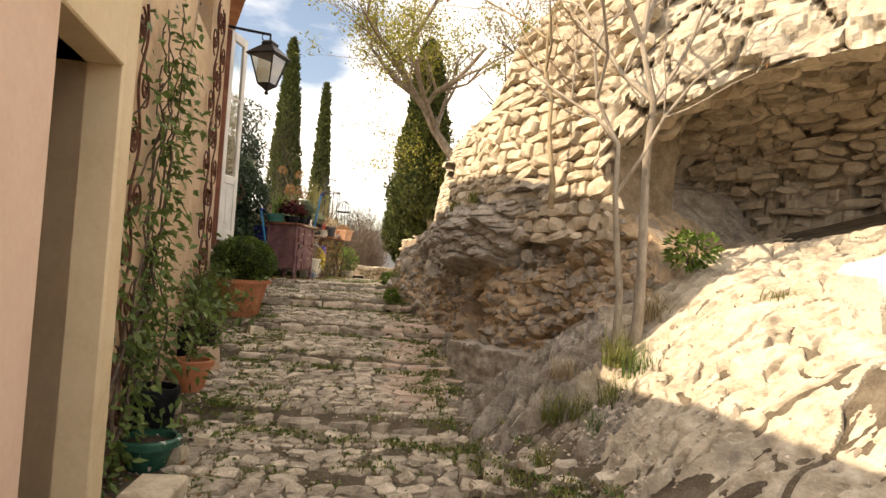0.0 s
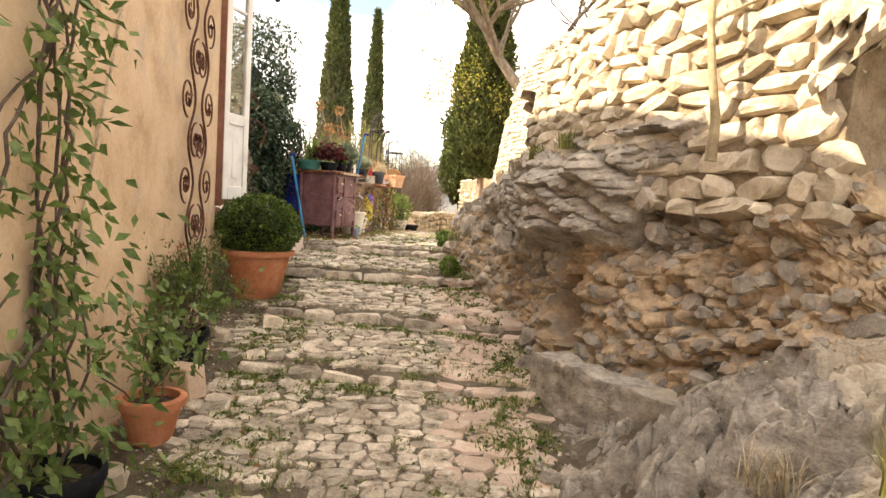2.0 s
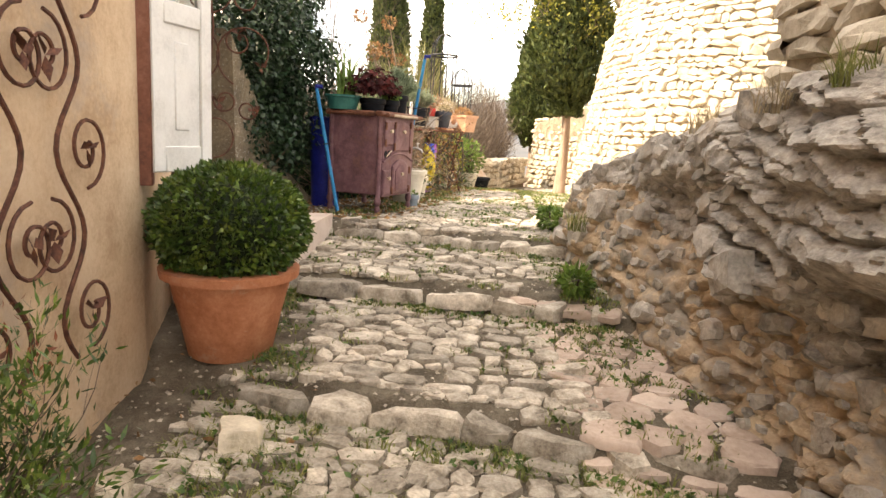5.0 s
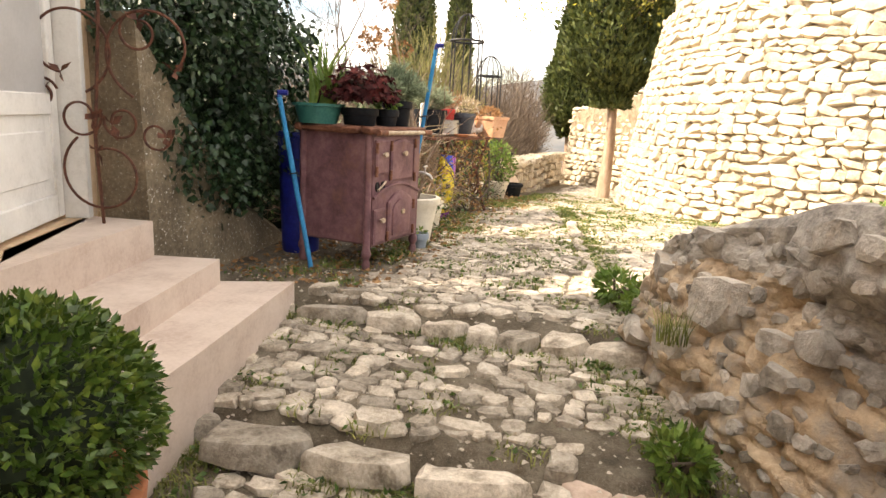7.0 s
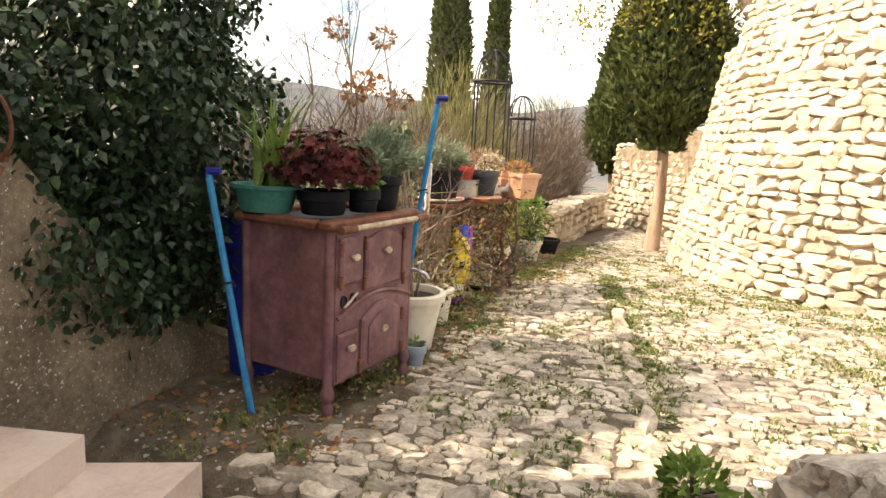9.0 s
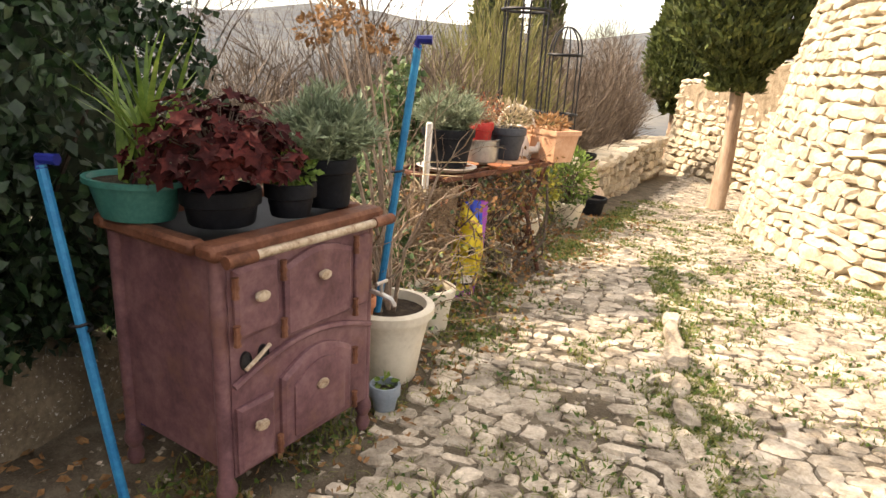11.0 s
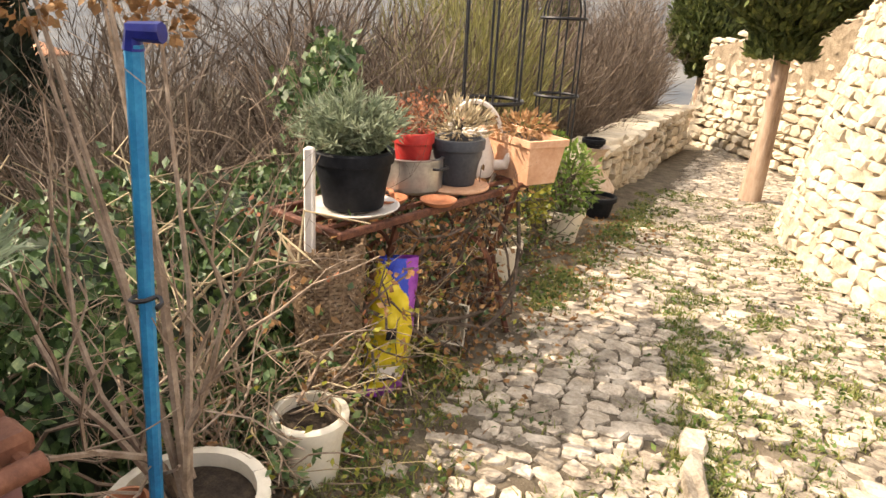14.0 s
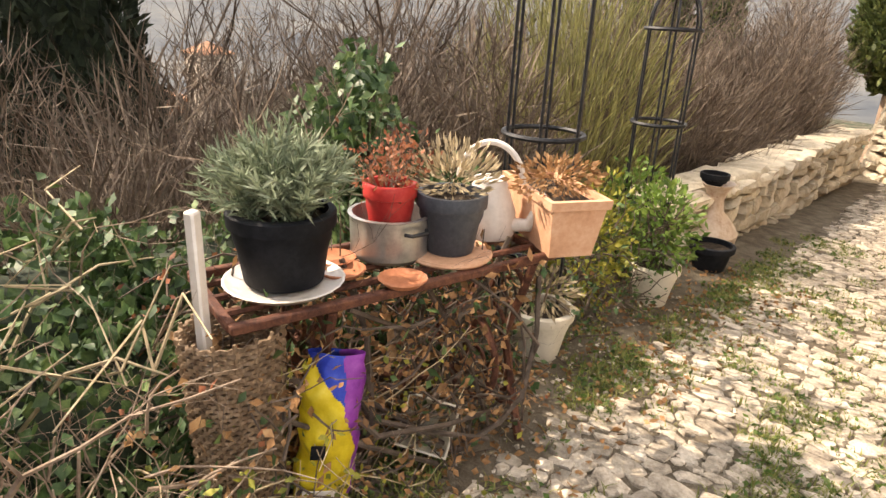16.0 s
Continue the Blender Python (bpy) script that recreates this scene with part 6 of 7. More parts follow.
# vines twined through the table
g = Geo()
for k in range(22):
    a = Vector(tl(rng.uniform(-0.6, 0.6), rng.uniform(-0.05, 0.35), rng.uniform(0.0, 0.1)))
    b = Vector(tl(rng.uniform(-0.6, 0.6), rng.uniform(-0.05, 0.4), rng.uniform(0.5, 0.84)))
    c = (a + b) / 2 + Vector((rng.gauss(0, .1), rng.gauss(0, .15), rng.gauss(0, .08)))
    g.tube([a, a.lerp(c, .6) + Vector((0.03, 0, 0)), c, b.lerp(c, .5) + Vector((0, 0.04, 0)), b], rng.uniform(0.004, 0.011), 5)
P = np.array([tuple(tl(rng.uniform(-0.75, 0.62), rng.uniform(-0.06, 0.4), rng.uniform(0.05, 0.8))) for _ in range(700)])
vn = plant("dry_creeper", "dry brown creeper twined through the iron table", "climber", g, dark_twig, leaf_mesh("leaves", P[:450], nrng.normal(size=(450, 3)), 0.05, 0.03, dry_leaf), None, tl(0, 0.2, 0.0))
part("green_foliage", leaf_mesh("green_foliage", P[450:], nrng.normal(size=(250, 3)), 0.045, 0.03, ivy_lit), None, vn, "a few green leaves", kind="stuff")



def tangle(name, label, lo, hi, n, r, mat, leaves, leaf, size, flat=0.5):
    """Loose crossing stems inside a block of space, some with leaves still on."""
    g, P, D = Geo(), [], []
    for _ in range(n):
        p = Vector([rng.uniform(a, b) for a, b in zip(lo, hi)])
        p.z = lo[2] + (hi[2] - lo[2]) * rng.random() ** 1.6
        d = Vector((rng.gauss(0.2, 0.6), rng.gauss(0, 0.9), rng.gauss(0.25, flat))).normalized()
        pts, L = [p], rng.uniform(0.12, 0.5)
        for k in range(5):
            d = (d + Vector((rng.gauss(0, .28), rng.gauss(0, .28), rng.gauss(-0.04, .28)))).normalized()
            q = pts[-1] + d * L / 5
            q.z = max(q.z, lo[2])
            pts.append(q)
        rr = r * rng.uniform(0.4, 1.3)
        g.tube(pts, [rr * (1 - 0.12 * k) for k in range(6)], 4)
        for _ in range(leaves):
            P.append(tuple(pts[rng.randrange(1, 6)] + Vector((rng.gauss(0, .015), rng.gauss(0, .015), rng.gauss(0, .015)))))
            D.append((rng.gauss(0, 1), rng.gauss(0, 1), rng.gauss(-0.2, .8)))
    return plant(name, label, "climber", g, mat, leaf_mesh("leaves", P, D, size, size * 0.62, leaf), None, ((lo[0] + hi[0]) / 2, (lo[1] + hi[1]) / 2, lo[2]))


tangle("dry_creeper", "matted reddish-brown dry stems under the iron table", (-4.25, 11.75, 1.2), (-3.62, 12.95, 1.9), 220, 0.005, dark_twig, 6, dry_leaf, 0.036)
tangle("dry_creeper", "dark stems and withered leaves behind the iron table", (-4.5, 11.7, 1.2), (-4.05, 13.2, 1.95), 260, 0.006, dark_twig, 5, rust_leaf, 0.034)
tangle("bramble", "low green and brown bramble at the table's foot", (-4.2, 11.2, 1.2), (-3.62, 11.75, 1.55), 110, 0.004, twig, 7, ivy_lit, 0.04)
tangle("bramble", "yellow-leaved shoots among dry stems", (-4.05, 11.3, 1.2), (-3.6, 12.9, 1.7), 90, 0.003, straw, 6, yellow_leaf, 0.03)
tangle("bramble", "dry stems between the tub and the pots", (-4.0, 11.1, 1.2), (-3.7, 11.6, 1.7), 50, 0.005, twig, 2, dry_leaf, 0.03, 0.8)
tangle("bramble", "brown stems crowding the pots beyond the table", (-4.3, 13.0, 1.15), (-3.9, 14.6, 1.7), 200, 0.005, dark_twig, 4, ivy_lit, 0.04)
canes = thing("bare_canes", (-4.5, 11.0, 1.2), "long pale leafless canes arching over the ivy", "shrub")
for k in range(6):
    b = Vector((rng.uniform(-4.9, -4.3), rng.uniform(10.75, 11.6), 1.2))
    e = b + Vector((rng.uniform(-0.3, 0.75), rng.uniform(-0.3, 0.8), rng.uniform(0.55, 1.25)))
    mid_ = (b + e) / 2 + Vector((rng.gauss(0, .12), rng.gauss(0, .12), 0.28))
    g = Geo().tube([b, b.lerp(mid_, .55) + Vector((0, 0, 0.07)), mid_, mid_.lerp(e, .55) + Vector((0, 0, 0.05)), e], [0.008, 0.007, 0.006, 0.0045, 0.0025], 5)
    for q in range(5):
        o_ = mid_.lerp(e, rng.uniform(-0.4, 0.9))
        g.tube([o_, o_ + Vector((rng.gauss(0, .1), rng.gauss(0, .1), rng.uniform(0.02, .16))), o_ + Vector((rng.gauss(0, .17), rng.gauss(0, .17), rng.uniform(0.05, .26)))], [0.005, 0.004, 0.002], 4)
    part("cane", g, straw, canes)

pk = (-3.95, 12.0, TZ + 0.02)
sc = thing("saucer", (pk[0], pk[1], TZ), "wide white saucer under a black pot", "saucer")
part("dish", Geo().lathe([(0, 0.0), (0.155, 0.0), (0.185, 0.022), (0.178, 0.024), (0.15, 0.008), (0, 0.008)], Matrix.Translation((pk[0], pk[1], TZ)), 26), white_china, sc)
pot("plant_pot", pk, 0.15, 0.12, 0.225, black_plastic, "large dark plastic pot of lavender", 0.01)
lavender((pk[0], pk[1], pk[2] + 0.19), 0.235, 0.26, 5400, silver_leaf, "silvery lavender cushion in a dark pot", 0.007)
pan = thing("saucepan", (-3.94, 12.42, TZ), "dull aluminium saucepan used as a planter", "saucepan")
part("body", Geo().lathe([(0, 0), (0.12, 0.0), (0.135, 0.015), (0.138, 0.15), (0.145, 0.155), (0.13, 0.157), (0.128, 0.03), (0, 0.028)], Matrix.Translation((-3.94, 12.42, TZ)), 26), steel, pan)
part("grip", Geo().tube([(-3.80, 12.36, TZ + 0.12), (-3.775, 12.37, TZ + 0.12), (-3.765, 12.43, TZ + 0.12), (-3.79, 12.45, TZ + 0.12)], 0.007, 6), black_iron, pan)
pot("red_pot", (-3.94, 12.42, TZ + 0.03), 0.085, 0.065, 0.23, red_plastic, "bright red plastic pot in a saucepan", 0.008)
g, tips = Geo(), []
for k in range(12):
    grow(g, (-3.94 + rng.uniform(-.04, .04), 12.42 + rng.uniform(-.04, .04), TZ + 0.22), (rng.gauss(0, .5), rng.gauss(0, .5), 1), 0.14, 0.003, 1, tips, 0.7, (3, 5), 0.1, 0.2, 3, 0.6, 3)
P, D = leafy(tips, 420, 0.03)
plant("dried_plant", "dry rust-coloured plant in a red pot", "plant", g, twig, leaf_mesh("leaves", P, D, 0.022, 0.012, rust_leaf), None, (-3.94, 12.42, TZ + 0.22))
tr = thing("wooden_tray", (-3.78, 12.58, TZ), "round pale wooden board on the table", "board")
part("board", Geo().lathe([(0, 0), (0.15, 0), (0.155, 0.008), (0.15, 0.018), (0, 0.018)], Matrix.Translation((-3.8, 12.58, TZ)), 26), pale_terra, tr)
pot("plant_pot", (-3.8, 12.58, TZ + 0.02), 0.115, 0.085, 0.21, material("slate_plastic", [(0.03, 0.033, 0.042), (0.05, 0.054, 0.065), (0.08, 0.085, 0.095)], 6, 0.5, 0.1, 60), "slate grey pot with dried stems", 0.008)
P, D = ball_points(500, (-3.8, 12.58, TZ + 0.3), (0.15, 0.15, 0.10), 0.1)
plant("dried_plant", "pale dried plant in a slate grey pot", "plant", None, None, leaf_mesh("leaves", P, D + np.array([0, 0, .8]), 0.04, 0.010, straw), None, (-3.8, 12.58, TZ + 0.2))
kt = thing("kettle", (-3.86, 12.86, TZ), "white enamel kettle with a curved handle", "kettle")
KM = Matrix.Translation((-3.86, 12.86, TZ))
part("body", Geo().lathe([(0, 0), (0.1, 0), (0.11, 0.02), (0.105, 0.1), (0.075, 0.18), (0.06, 0.22), (0.065, 0.225), (0, 0.23)], KM, 22), white_china, kt)
part("spout", Geo().tube([KM @ Vector(p) for p in ((0.07, 0.03, 0.05), (0.15, 0.06, 0.06), (0.175, 0.07, 0.12), (0.19, 0.075, 0.19))], [0.03, 0.026, 0.02, 0.017], 10), white_china, kt)
part("handle", Geo().tube([KM @ Vector((0.13 * math.cos(a) * 0.9, 0.05 * math.cos(a), 0.2 + 0.16 * math.sin(a))) for a in np.linspace(0.1, 3.05, 18)], 0.012, 8), white_china, kt)
pl = thing("planter", (-3.68, 13.0, TZ), "square pale terracotta planter on the table", "planter")
QM = Matrix.Translation((-3.68, 13.02, TZ - 0.01)) @ pose(0, 0, 0, 0, 0, 60)


def box_ring(w, d, z):
    return [QM @ Vector((sx * w / 2, sy * d / 2, z)) for sx, sy in ((-1, -1), (1, -1), (1, 1), (-1, 1))]


def square_pot(rings):
    vs = [p for r in rings for p in box_ring(*r)]
    return Geo().add(vs, [(j * 4 + i, j * 4 + (i + 1) % 4, j * 4 + 4 + (i + 1) % 4, j * 4 + 4 + i) for j in range(len(rings) - 1) for i in range(4)] + [(3, 2, 1, 0)])


part("body", square_pot([(0.17, 0.38, 0), (0.215, 0.44, 0.19)]), pale_terra, pl, smooth=False)
part("rim", square_pot([(0.21, 0.435, 0.185), (0.235, 0.46, 0.187), (0.24, 0.465, 0.22), (0.2, 0.42, 0.22), (0.19, 0.41, 0.18)]), pale_terra, pl, smooth=False)
part("soil", square_pot([(0.2, 0.42, 0.19), (0.01, 0.01, 0.2)]), soil, pl, smooth=False)
P, D = ball_points(420, (-3.68, 13.02, TZ + 0.24), (0.15, 0.22, 0.07), 0.1)
plant("dried_plant", "low dry rosettes in a terracotta planter", "plant", None, None, leaf_mesh("leaves", P, D, 0.035, 0.018, dry_leaf), None, (-3.68, 13.02, TZ + 0.2))
for x, y in ((-4.0, 12.22), (-3.9, 12.18), (-3.72, 12.28)):
    s_ = thing("saucer", (x, y, TZ), "small terracotta saucer lying on the table", "saucer", "saucers on the table")
    part("dish", Geo().lathe([(0, 0.0), (0.06, 0.0), (0.08, 0.02), (0.075, 0.022), (0.055, 0.006), (0, 0.006)], Matrix.Translation((x, y, TZ)), 16), terracotta, s_)

# white stake, wicker screen and compost bag
stk = thing("white_stake", (-3.98, 11.72, 1.2), "weathered white plastic stake", "stake")
part("shaft", Geo().box(Matrix.Translation((-3.95, 11.73, 1.73)) @ pose(0, 0, 0, 2, 2, 20), (0.035, 0.035, 1.12), 0.006), white_china, stk)
bas = thing("wicker_basket", (-3.82, 11.72, 1.2), "tall brown woven wicker hamper beside the table", "basket")
WC = Vector((-3.92, 11.8, 1.2))
for k in range(16):
    a = 2 * math.pi * k / 16
    part("upright", Geo().tube([WC + Vector((0.10 * math.cos(a), 0.115 * math.sin(a), 0.0)), WC + Vector((0.13 * math.cos(a), 0.1495 * math.sin(a), 0.74))], 0.006, 4), wicker, bas)
g = Geo()
for r in range(46):
    z = 0.01 + r * 0.0158
    q = 1 + 0.3 * z / 0.74
    n = 48
    g.tube([WC + Vector(((0.10 * q + 0.005 * (1 if (k + r) % 2 else -1)) * math.cos(2 * math.pi * k / n * 1.0), (0.115 * q + 0.005 * (1 if (k + r) % 2 else -1)) * math.sin(2 * math.pi * k / n), z)) for k in range(n + 1)], 0.0075, 4)
part("weave", g, wicker, bas, "woven willow strands", kind="stuff")
bag_y, bag_p, bag_b = material("yellow_bag_film", [(0.55, 0.40, 0.02), (0.68, 0.52, 0.03), (0.75, 0.60, 0.08)], 8, 0.4, 0.3, 30), material("purple_bag_film", [(0.16, 0.02, 0.22), (0.24, 0.04, 0.32), (0.32, 0.08, 0.40)], 8, 0.4, 0.3, 30), material("blue_bag_film", [(0.015, 0.03, 0.28), (0.02, 0.05, 0.40), (0.05, 0.09, 0.5)], 8, 0.4, 0.3, 30)
bag = thing("compost_bag", (-3.80, 12.0, 1.2), "crumpled yellow, purple and blue compost bag", "bag")
BM = Matrix(((0.55, -0.83, 0, -3.80), (0.83, 0.55, 0, 12.0), (0, 0, 1, 1.2), (0, 0, 0, 1))) @ pose(0, 0, 0, 0, 6, 0)


def bag_pt(u, v):
    th = 0.085 * (math.sin(math.pi * min(1, max(0, v * 0.9 + 0.06))) ** 0.6)
    w = 0.098 * (1 - 0.15 * abs(v - 0.5))
    a = 2 * math.pi * u
    p = Vector((w * math.cos(a), th * math.sin(a), 0.62 * v))
    q = noise.noise((p.x * 9, p.y * 9, p.z * 9)) * 0.02 + noise.noise((p.x * 25, p.y * 25, p.z * 25)) * 0.007
    return BM @ (p + Vector((q, q, 0)))


NU, NV = 110, 90
vs = [tuple(bag_pt(i / NU, j / (NV - 1))) for j in range(NV) for i in range(NU)]
fs = [(j * NU + i, j * NU + (i + 1) % NU, (j + 1) * NU + (i + 1) % NU, (j + 1) * NU + i) for j in range(NV - 1) for i in range(NU)]


def bag_k(f):
    i, j = f[0] % NU, f[0] // NU
    lx = math.cos(2 * math.pi * i / NU)
    t = j / NV
    if t < 0.10 + 0.05 * lx or lx > 0.55 + 0.3 * math.sin(t * 5):
        return 1
    if t > 0.80 - 0.16 * lx:
        return 2
    return 0


part("sack", np_mesh("sack", vs, fs, [bag_y, bag_p, bag_b], k=[bag_k(f) for f in fs]), None, bag)
for (u, v, w, h, mt, nm) in ((0.70, 0.52, 0.045, 0.05, black_plastic, "printed_panel"), (0.72, 0.22, 0.11, 0.05, white_china, "label")):
    c = bag_pt(u, v)
    m = BM.to_3x3().to_4x4()
    m.translation = c
    part(nm, Geo().box(m @ Matrix.Translation((0, -0.012, 0)), (w, 0.006, h), 0.001), mt, bag)
part("printed_line", Geo().box(Matrix.Translation(bag_pt(0.72, 0.17)) @ BM.to_3x3().to_4x4() @ Matrix.Translation((0, -0.018, 0)), (0.08, 0.004, 0.012), 0), black_plastic, bag)
tb = thing("broken_pot", (-3.78, 12.5, 1.2), "square cream pot lying on its side", "pot")
QM = Matrix.Translation((-3.80, 12.5, 1.32)) @ pose(0, 0, 0, 60, 15, 40)
part("body", square_pot([(0.13, 0.13, -0.12), (0.2, 0.2, 0.1), (0.185, 0.185, 0.1), (0.12, 0.12, -0.1)]), white_plastic, tb, smooth=False)
for p, rt, rb, h in (((-3.98, 13.5, 1.16), 0.155, 0.11, 0.27), ((-3.96, 14.75, 1.075), 0.15, 0.105, 0.27)):
    pot("cream_pot", p, rt, rb, h, white_plastic, "cream plastic flower pot at the lane's edge", 0.014, group="cream pots along the lane")
P, D = ball_points(260, (-3.98, 13.5, 1.5), (0.16, 0.16, 0.13), 0.2)
plant("wilted_plant", "wilting yellowish plant in a cream pot", "plant", Geo().tube([(-3.98, 13.5, 1.38), (-3.95, 13.5, 1.55)], 0.006, 4), twig, leaf_mesh("leaves", P, D, 0.05, 0.018, straw), None, (-3.98, 13.5, 1.38))


def bush(place, r, n, size, mat, label, name="bush", stems=12, wide=0.5, stem_mat=None, shell=0.35):
    P, D = ball_points(n, (place[0], place[1], place[2] + r[2]), r, shell)
    k = np.array([1 + 0.35 * noise.noise(Vector(tuple(q)) * 2.6 / max(0.4, max(r))) for q in P])[:, None]
    c = np.array((place[0], place[1], place[2] + r[2]))
    P = c + (P - c) * k
    P[:, 2] = np.maximum(P[:, 2], place[2] + 0.02)
    g = Geo()
    for _ in range(stems):
        q = P[rng.randrange(n)]
        g.tube([place, (Vector(place) + Vector(tuple(q))) / 2 + Vector((rng.gauss(0, .05), rng.gauss(0, .05), 0.06)), tuple(q)], [0.012, 0.008, 0.003], 4)
    return plant(name, label, "bush", g, stem_mat or dark_twig, leaf_mesh("leaves", P, D + nrng.normal(size=D.shape) * 0.6, size, size * wide, mat), None, place)


bush((-3.98, 14.75, 1.33), (0.26, 0.26, 0.26), 900, 0.055, fresh_leaf, "bright green shrub in a cream pot", "potted_shrub")
bush((-4.22, 14.2, 1.12), (0.32, 0.36, 0.42), 1300, 0.05, yellow_leaf, "yellow-green bush at the lane's edge")
bush((-4.3, 15.0, 1.05), (0.28, 0.3, 0.45), 1100, 0.055, fresh_leaf, "fresh green bush at the lane's edge")
bush((-4.5, 13.2, 1.0), (0.35, 0.6, 0.5), 1500, 0.06, ivy_lit, "glossy green ivy mound behind the pots")
# garden goose
gs = thing("goose_figure", (-4.2, 16.3, 0.98), "glazed clay goose planter with dark bowl neck", "figure")
ge = Geo()
GC = Vector((-4.2, 16.3, 0.98))
ge.lathe([(0.0, 0.0), (0.13, 0.02), (0.21, 0.10), (0.22, 0.18), (0.16, 0.27), (0.08, 0.36), (0.065, 0.46), (0.085, 0.54), (0.13, 0.6), (0.12, 0.6), (0.06, 0.55)], Matrix.Translation(GC) @ Matrix.Diagonal((1.0, 1.25, 1, 1)), 22)
part("body", ge, material("buff_glaze", [(0.40, 0.27, 0.19), (0.55, 0.42, 0.32), (0.64, 0.53, 0.43)], 7, 0.4, 0.1, 40, patch=(0.30, 0.12, 0.08), patch_at=(0.6, 0.7), patch_scale=6), gs)
pot("dark_pot", (-4.0, 15.85, 1.01), 0.16, 0.12, 0.2, black_plastic, "dark glazed pot beside the goose", 0.012)
pot("black_jar", (-4.25, 16.32, 1.55), 0.11, 0.07, 0.10, black_plastic, "small black bowl on the clay figure", 0.008)

# plant obelisks


def obelisk(c, h, r, label):
    t = thing("iron_obelisk", c, label, "plant support", "iron obelisks")
    for k in range(6):
        a = 2 * math.pi * k / 6
        e = Vector((r * math.cos(a), r * math.sin(a), 0))
        pts = [Vector(c) + e, Vector(c) + e * 0.98 + Vector((0, 0, h - r * 1.6))]
        pts += [Vector(c) + e * math.cos(q) + Vector((0, 0, h - r * 1.6 + r * 1.6 * math.sin(q))) for q in np.linspace(0.15, 1.5, 8)]
        part("bar", Geo().tube(pts, 0.0085, 5), black_iron, t)
    for z in (0.55, 1.12, h - r * 1.6):
        part("ring", Geo().tube([Vector(c) + Vector((r * 1.02 * math.cos(a), r * 1.02 * math.sin(a), z)) for a in np.linspace(0, 6.283, 25)], 0.013, 6), black_iron, t)


obelisk((-4.13, 13.58, 1.15), 2.2, 0.19, "tall domed black iron plant obelisk")
obelisk((-4.26, 15.1, 1.05), 1.98, 0.17, "domed black iron plant obelisk by pots")

# ---- trees ----


def cypress(base, h, r, n, size, mat, label, trunk=1.0, bark_mat=None, clear=0.0, top=0.12, tr=0.105, lobes=0.28, seed=0.0):
    t = thing("cypress_tree", base, label, "tree")
    b = Vector(base)
    pts = [b + Vector((0.05 * math.sin(k * 1.3), 0.05 * math.cos(k * 1.7), h * 0.9 * k / 7)) for k in range(8)]
    part("trunk", Geo().tube([b - Vector((0, 0, 0.15))] + pts, [tr * 1.7, tr * 1.25] + [tr * (1 - 0.12 * k) for k in range(1, 8)], 10), bark_mat or pale_bark, t)
    u = nrng.uniform(0, 1, n)
    z = clear + (h - clear) * u
    prof = np.minimum(np.clip(u / 0.12, 0.35, 1), np.clip((1 - u) / 0.75, 0, 1) ** 0.8 * (1 - top) + top * (u < 0.98))
    a = nrng.uniform(0, 2 * np.pi, n)
    q = 0.72 + 0.3 * nrng.uniform(0, 1, n)
    lob = np.array([1 + lobes * noise.noise((math.cos(x) * 1.8 + seed, math.sin(x) * 1.8, w * 0.9)) + 0.6 * lobes * noise.noise((math.cos(x) * 5, math.sin(x) * 5 + seed, w * 3.5)) for x, w in zip(a, z)])
    rr = r * prof * q * lob
    P = np.stack([base[0] + rr * np.cos(a), base[1] + rr * np.sin(a), base[2] + z], -1)
    D = np.stack([np.cos(a) * 0.5, np.sin(a) * 0.5, np.full(n, 0.9)], -1) + nrng.normal(size=(n, 3)) * 0.45
    part("crown", leaf_mesh("crown", P, D, size, size * 0.42, mat), None, t, kind="stuff")
    # dark solid core puts shade into the gaps of the crown
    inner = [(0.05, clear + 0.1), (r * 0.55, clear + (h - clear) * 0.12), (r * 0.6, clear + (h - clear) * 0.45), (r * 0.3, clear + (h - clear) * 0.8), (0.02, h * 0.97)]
    part("inner_foliage", Geo().lathe(inner, Matrix.Translation(base), 12, wob=0.1), cyp_shade, t, "dark solid standing for shade inside the crown")
    return t


cypress((-2.84, 18.15, 0.84), 7.3, 0.86, 26000, 0.14, cyp_leaf, "broad dark green cypress with bare pale trunk", clear=1.6, seed=1.0)
cypress((-4.7, 25.6, 0.4), 5.6, 0.75, 12000, 0.18, cyp_leaf, "cypress further along the lane wall", clear=1.3, seed=4.0)
cypress((-11.6, 30.0, -4.0), 16.4, 1.15, 16000, 0.24, cyp_leaf, "tall slim cypress rising from the garden", seed=7.0, lobes=0.16, top=0.05)
cypress((-9.75, 30.0, -4.0), 14.2, 0.75, 10000, 0.22, cyp_leaf, "slim cypress beside a taller one", seed=9.0, lobes=0.16, top=0.05)
# this cypress stands in shade, which its near-black leaf colour carries
cypress((-10.0, 13.3, -4.0), 9.6, 1.25, 12000, 0.2, cyp_shade, "dense cypress below the terrace, coloured dark as in shade", seed=12.0, lobes=0.15, bark_mat=bark, top=0.2)

# broad-leaved tree above the ruin, with budding twigs


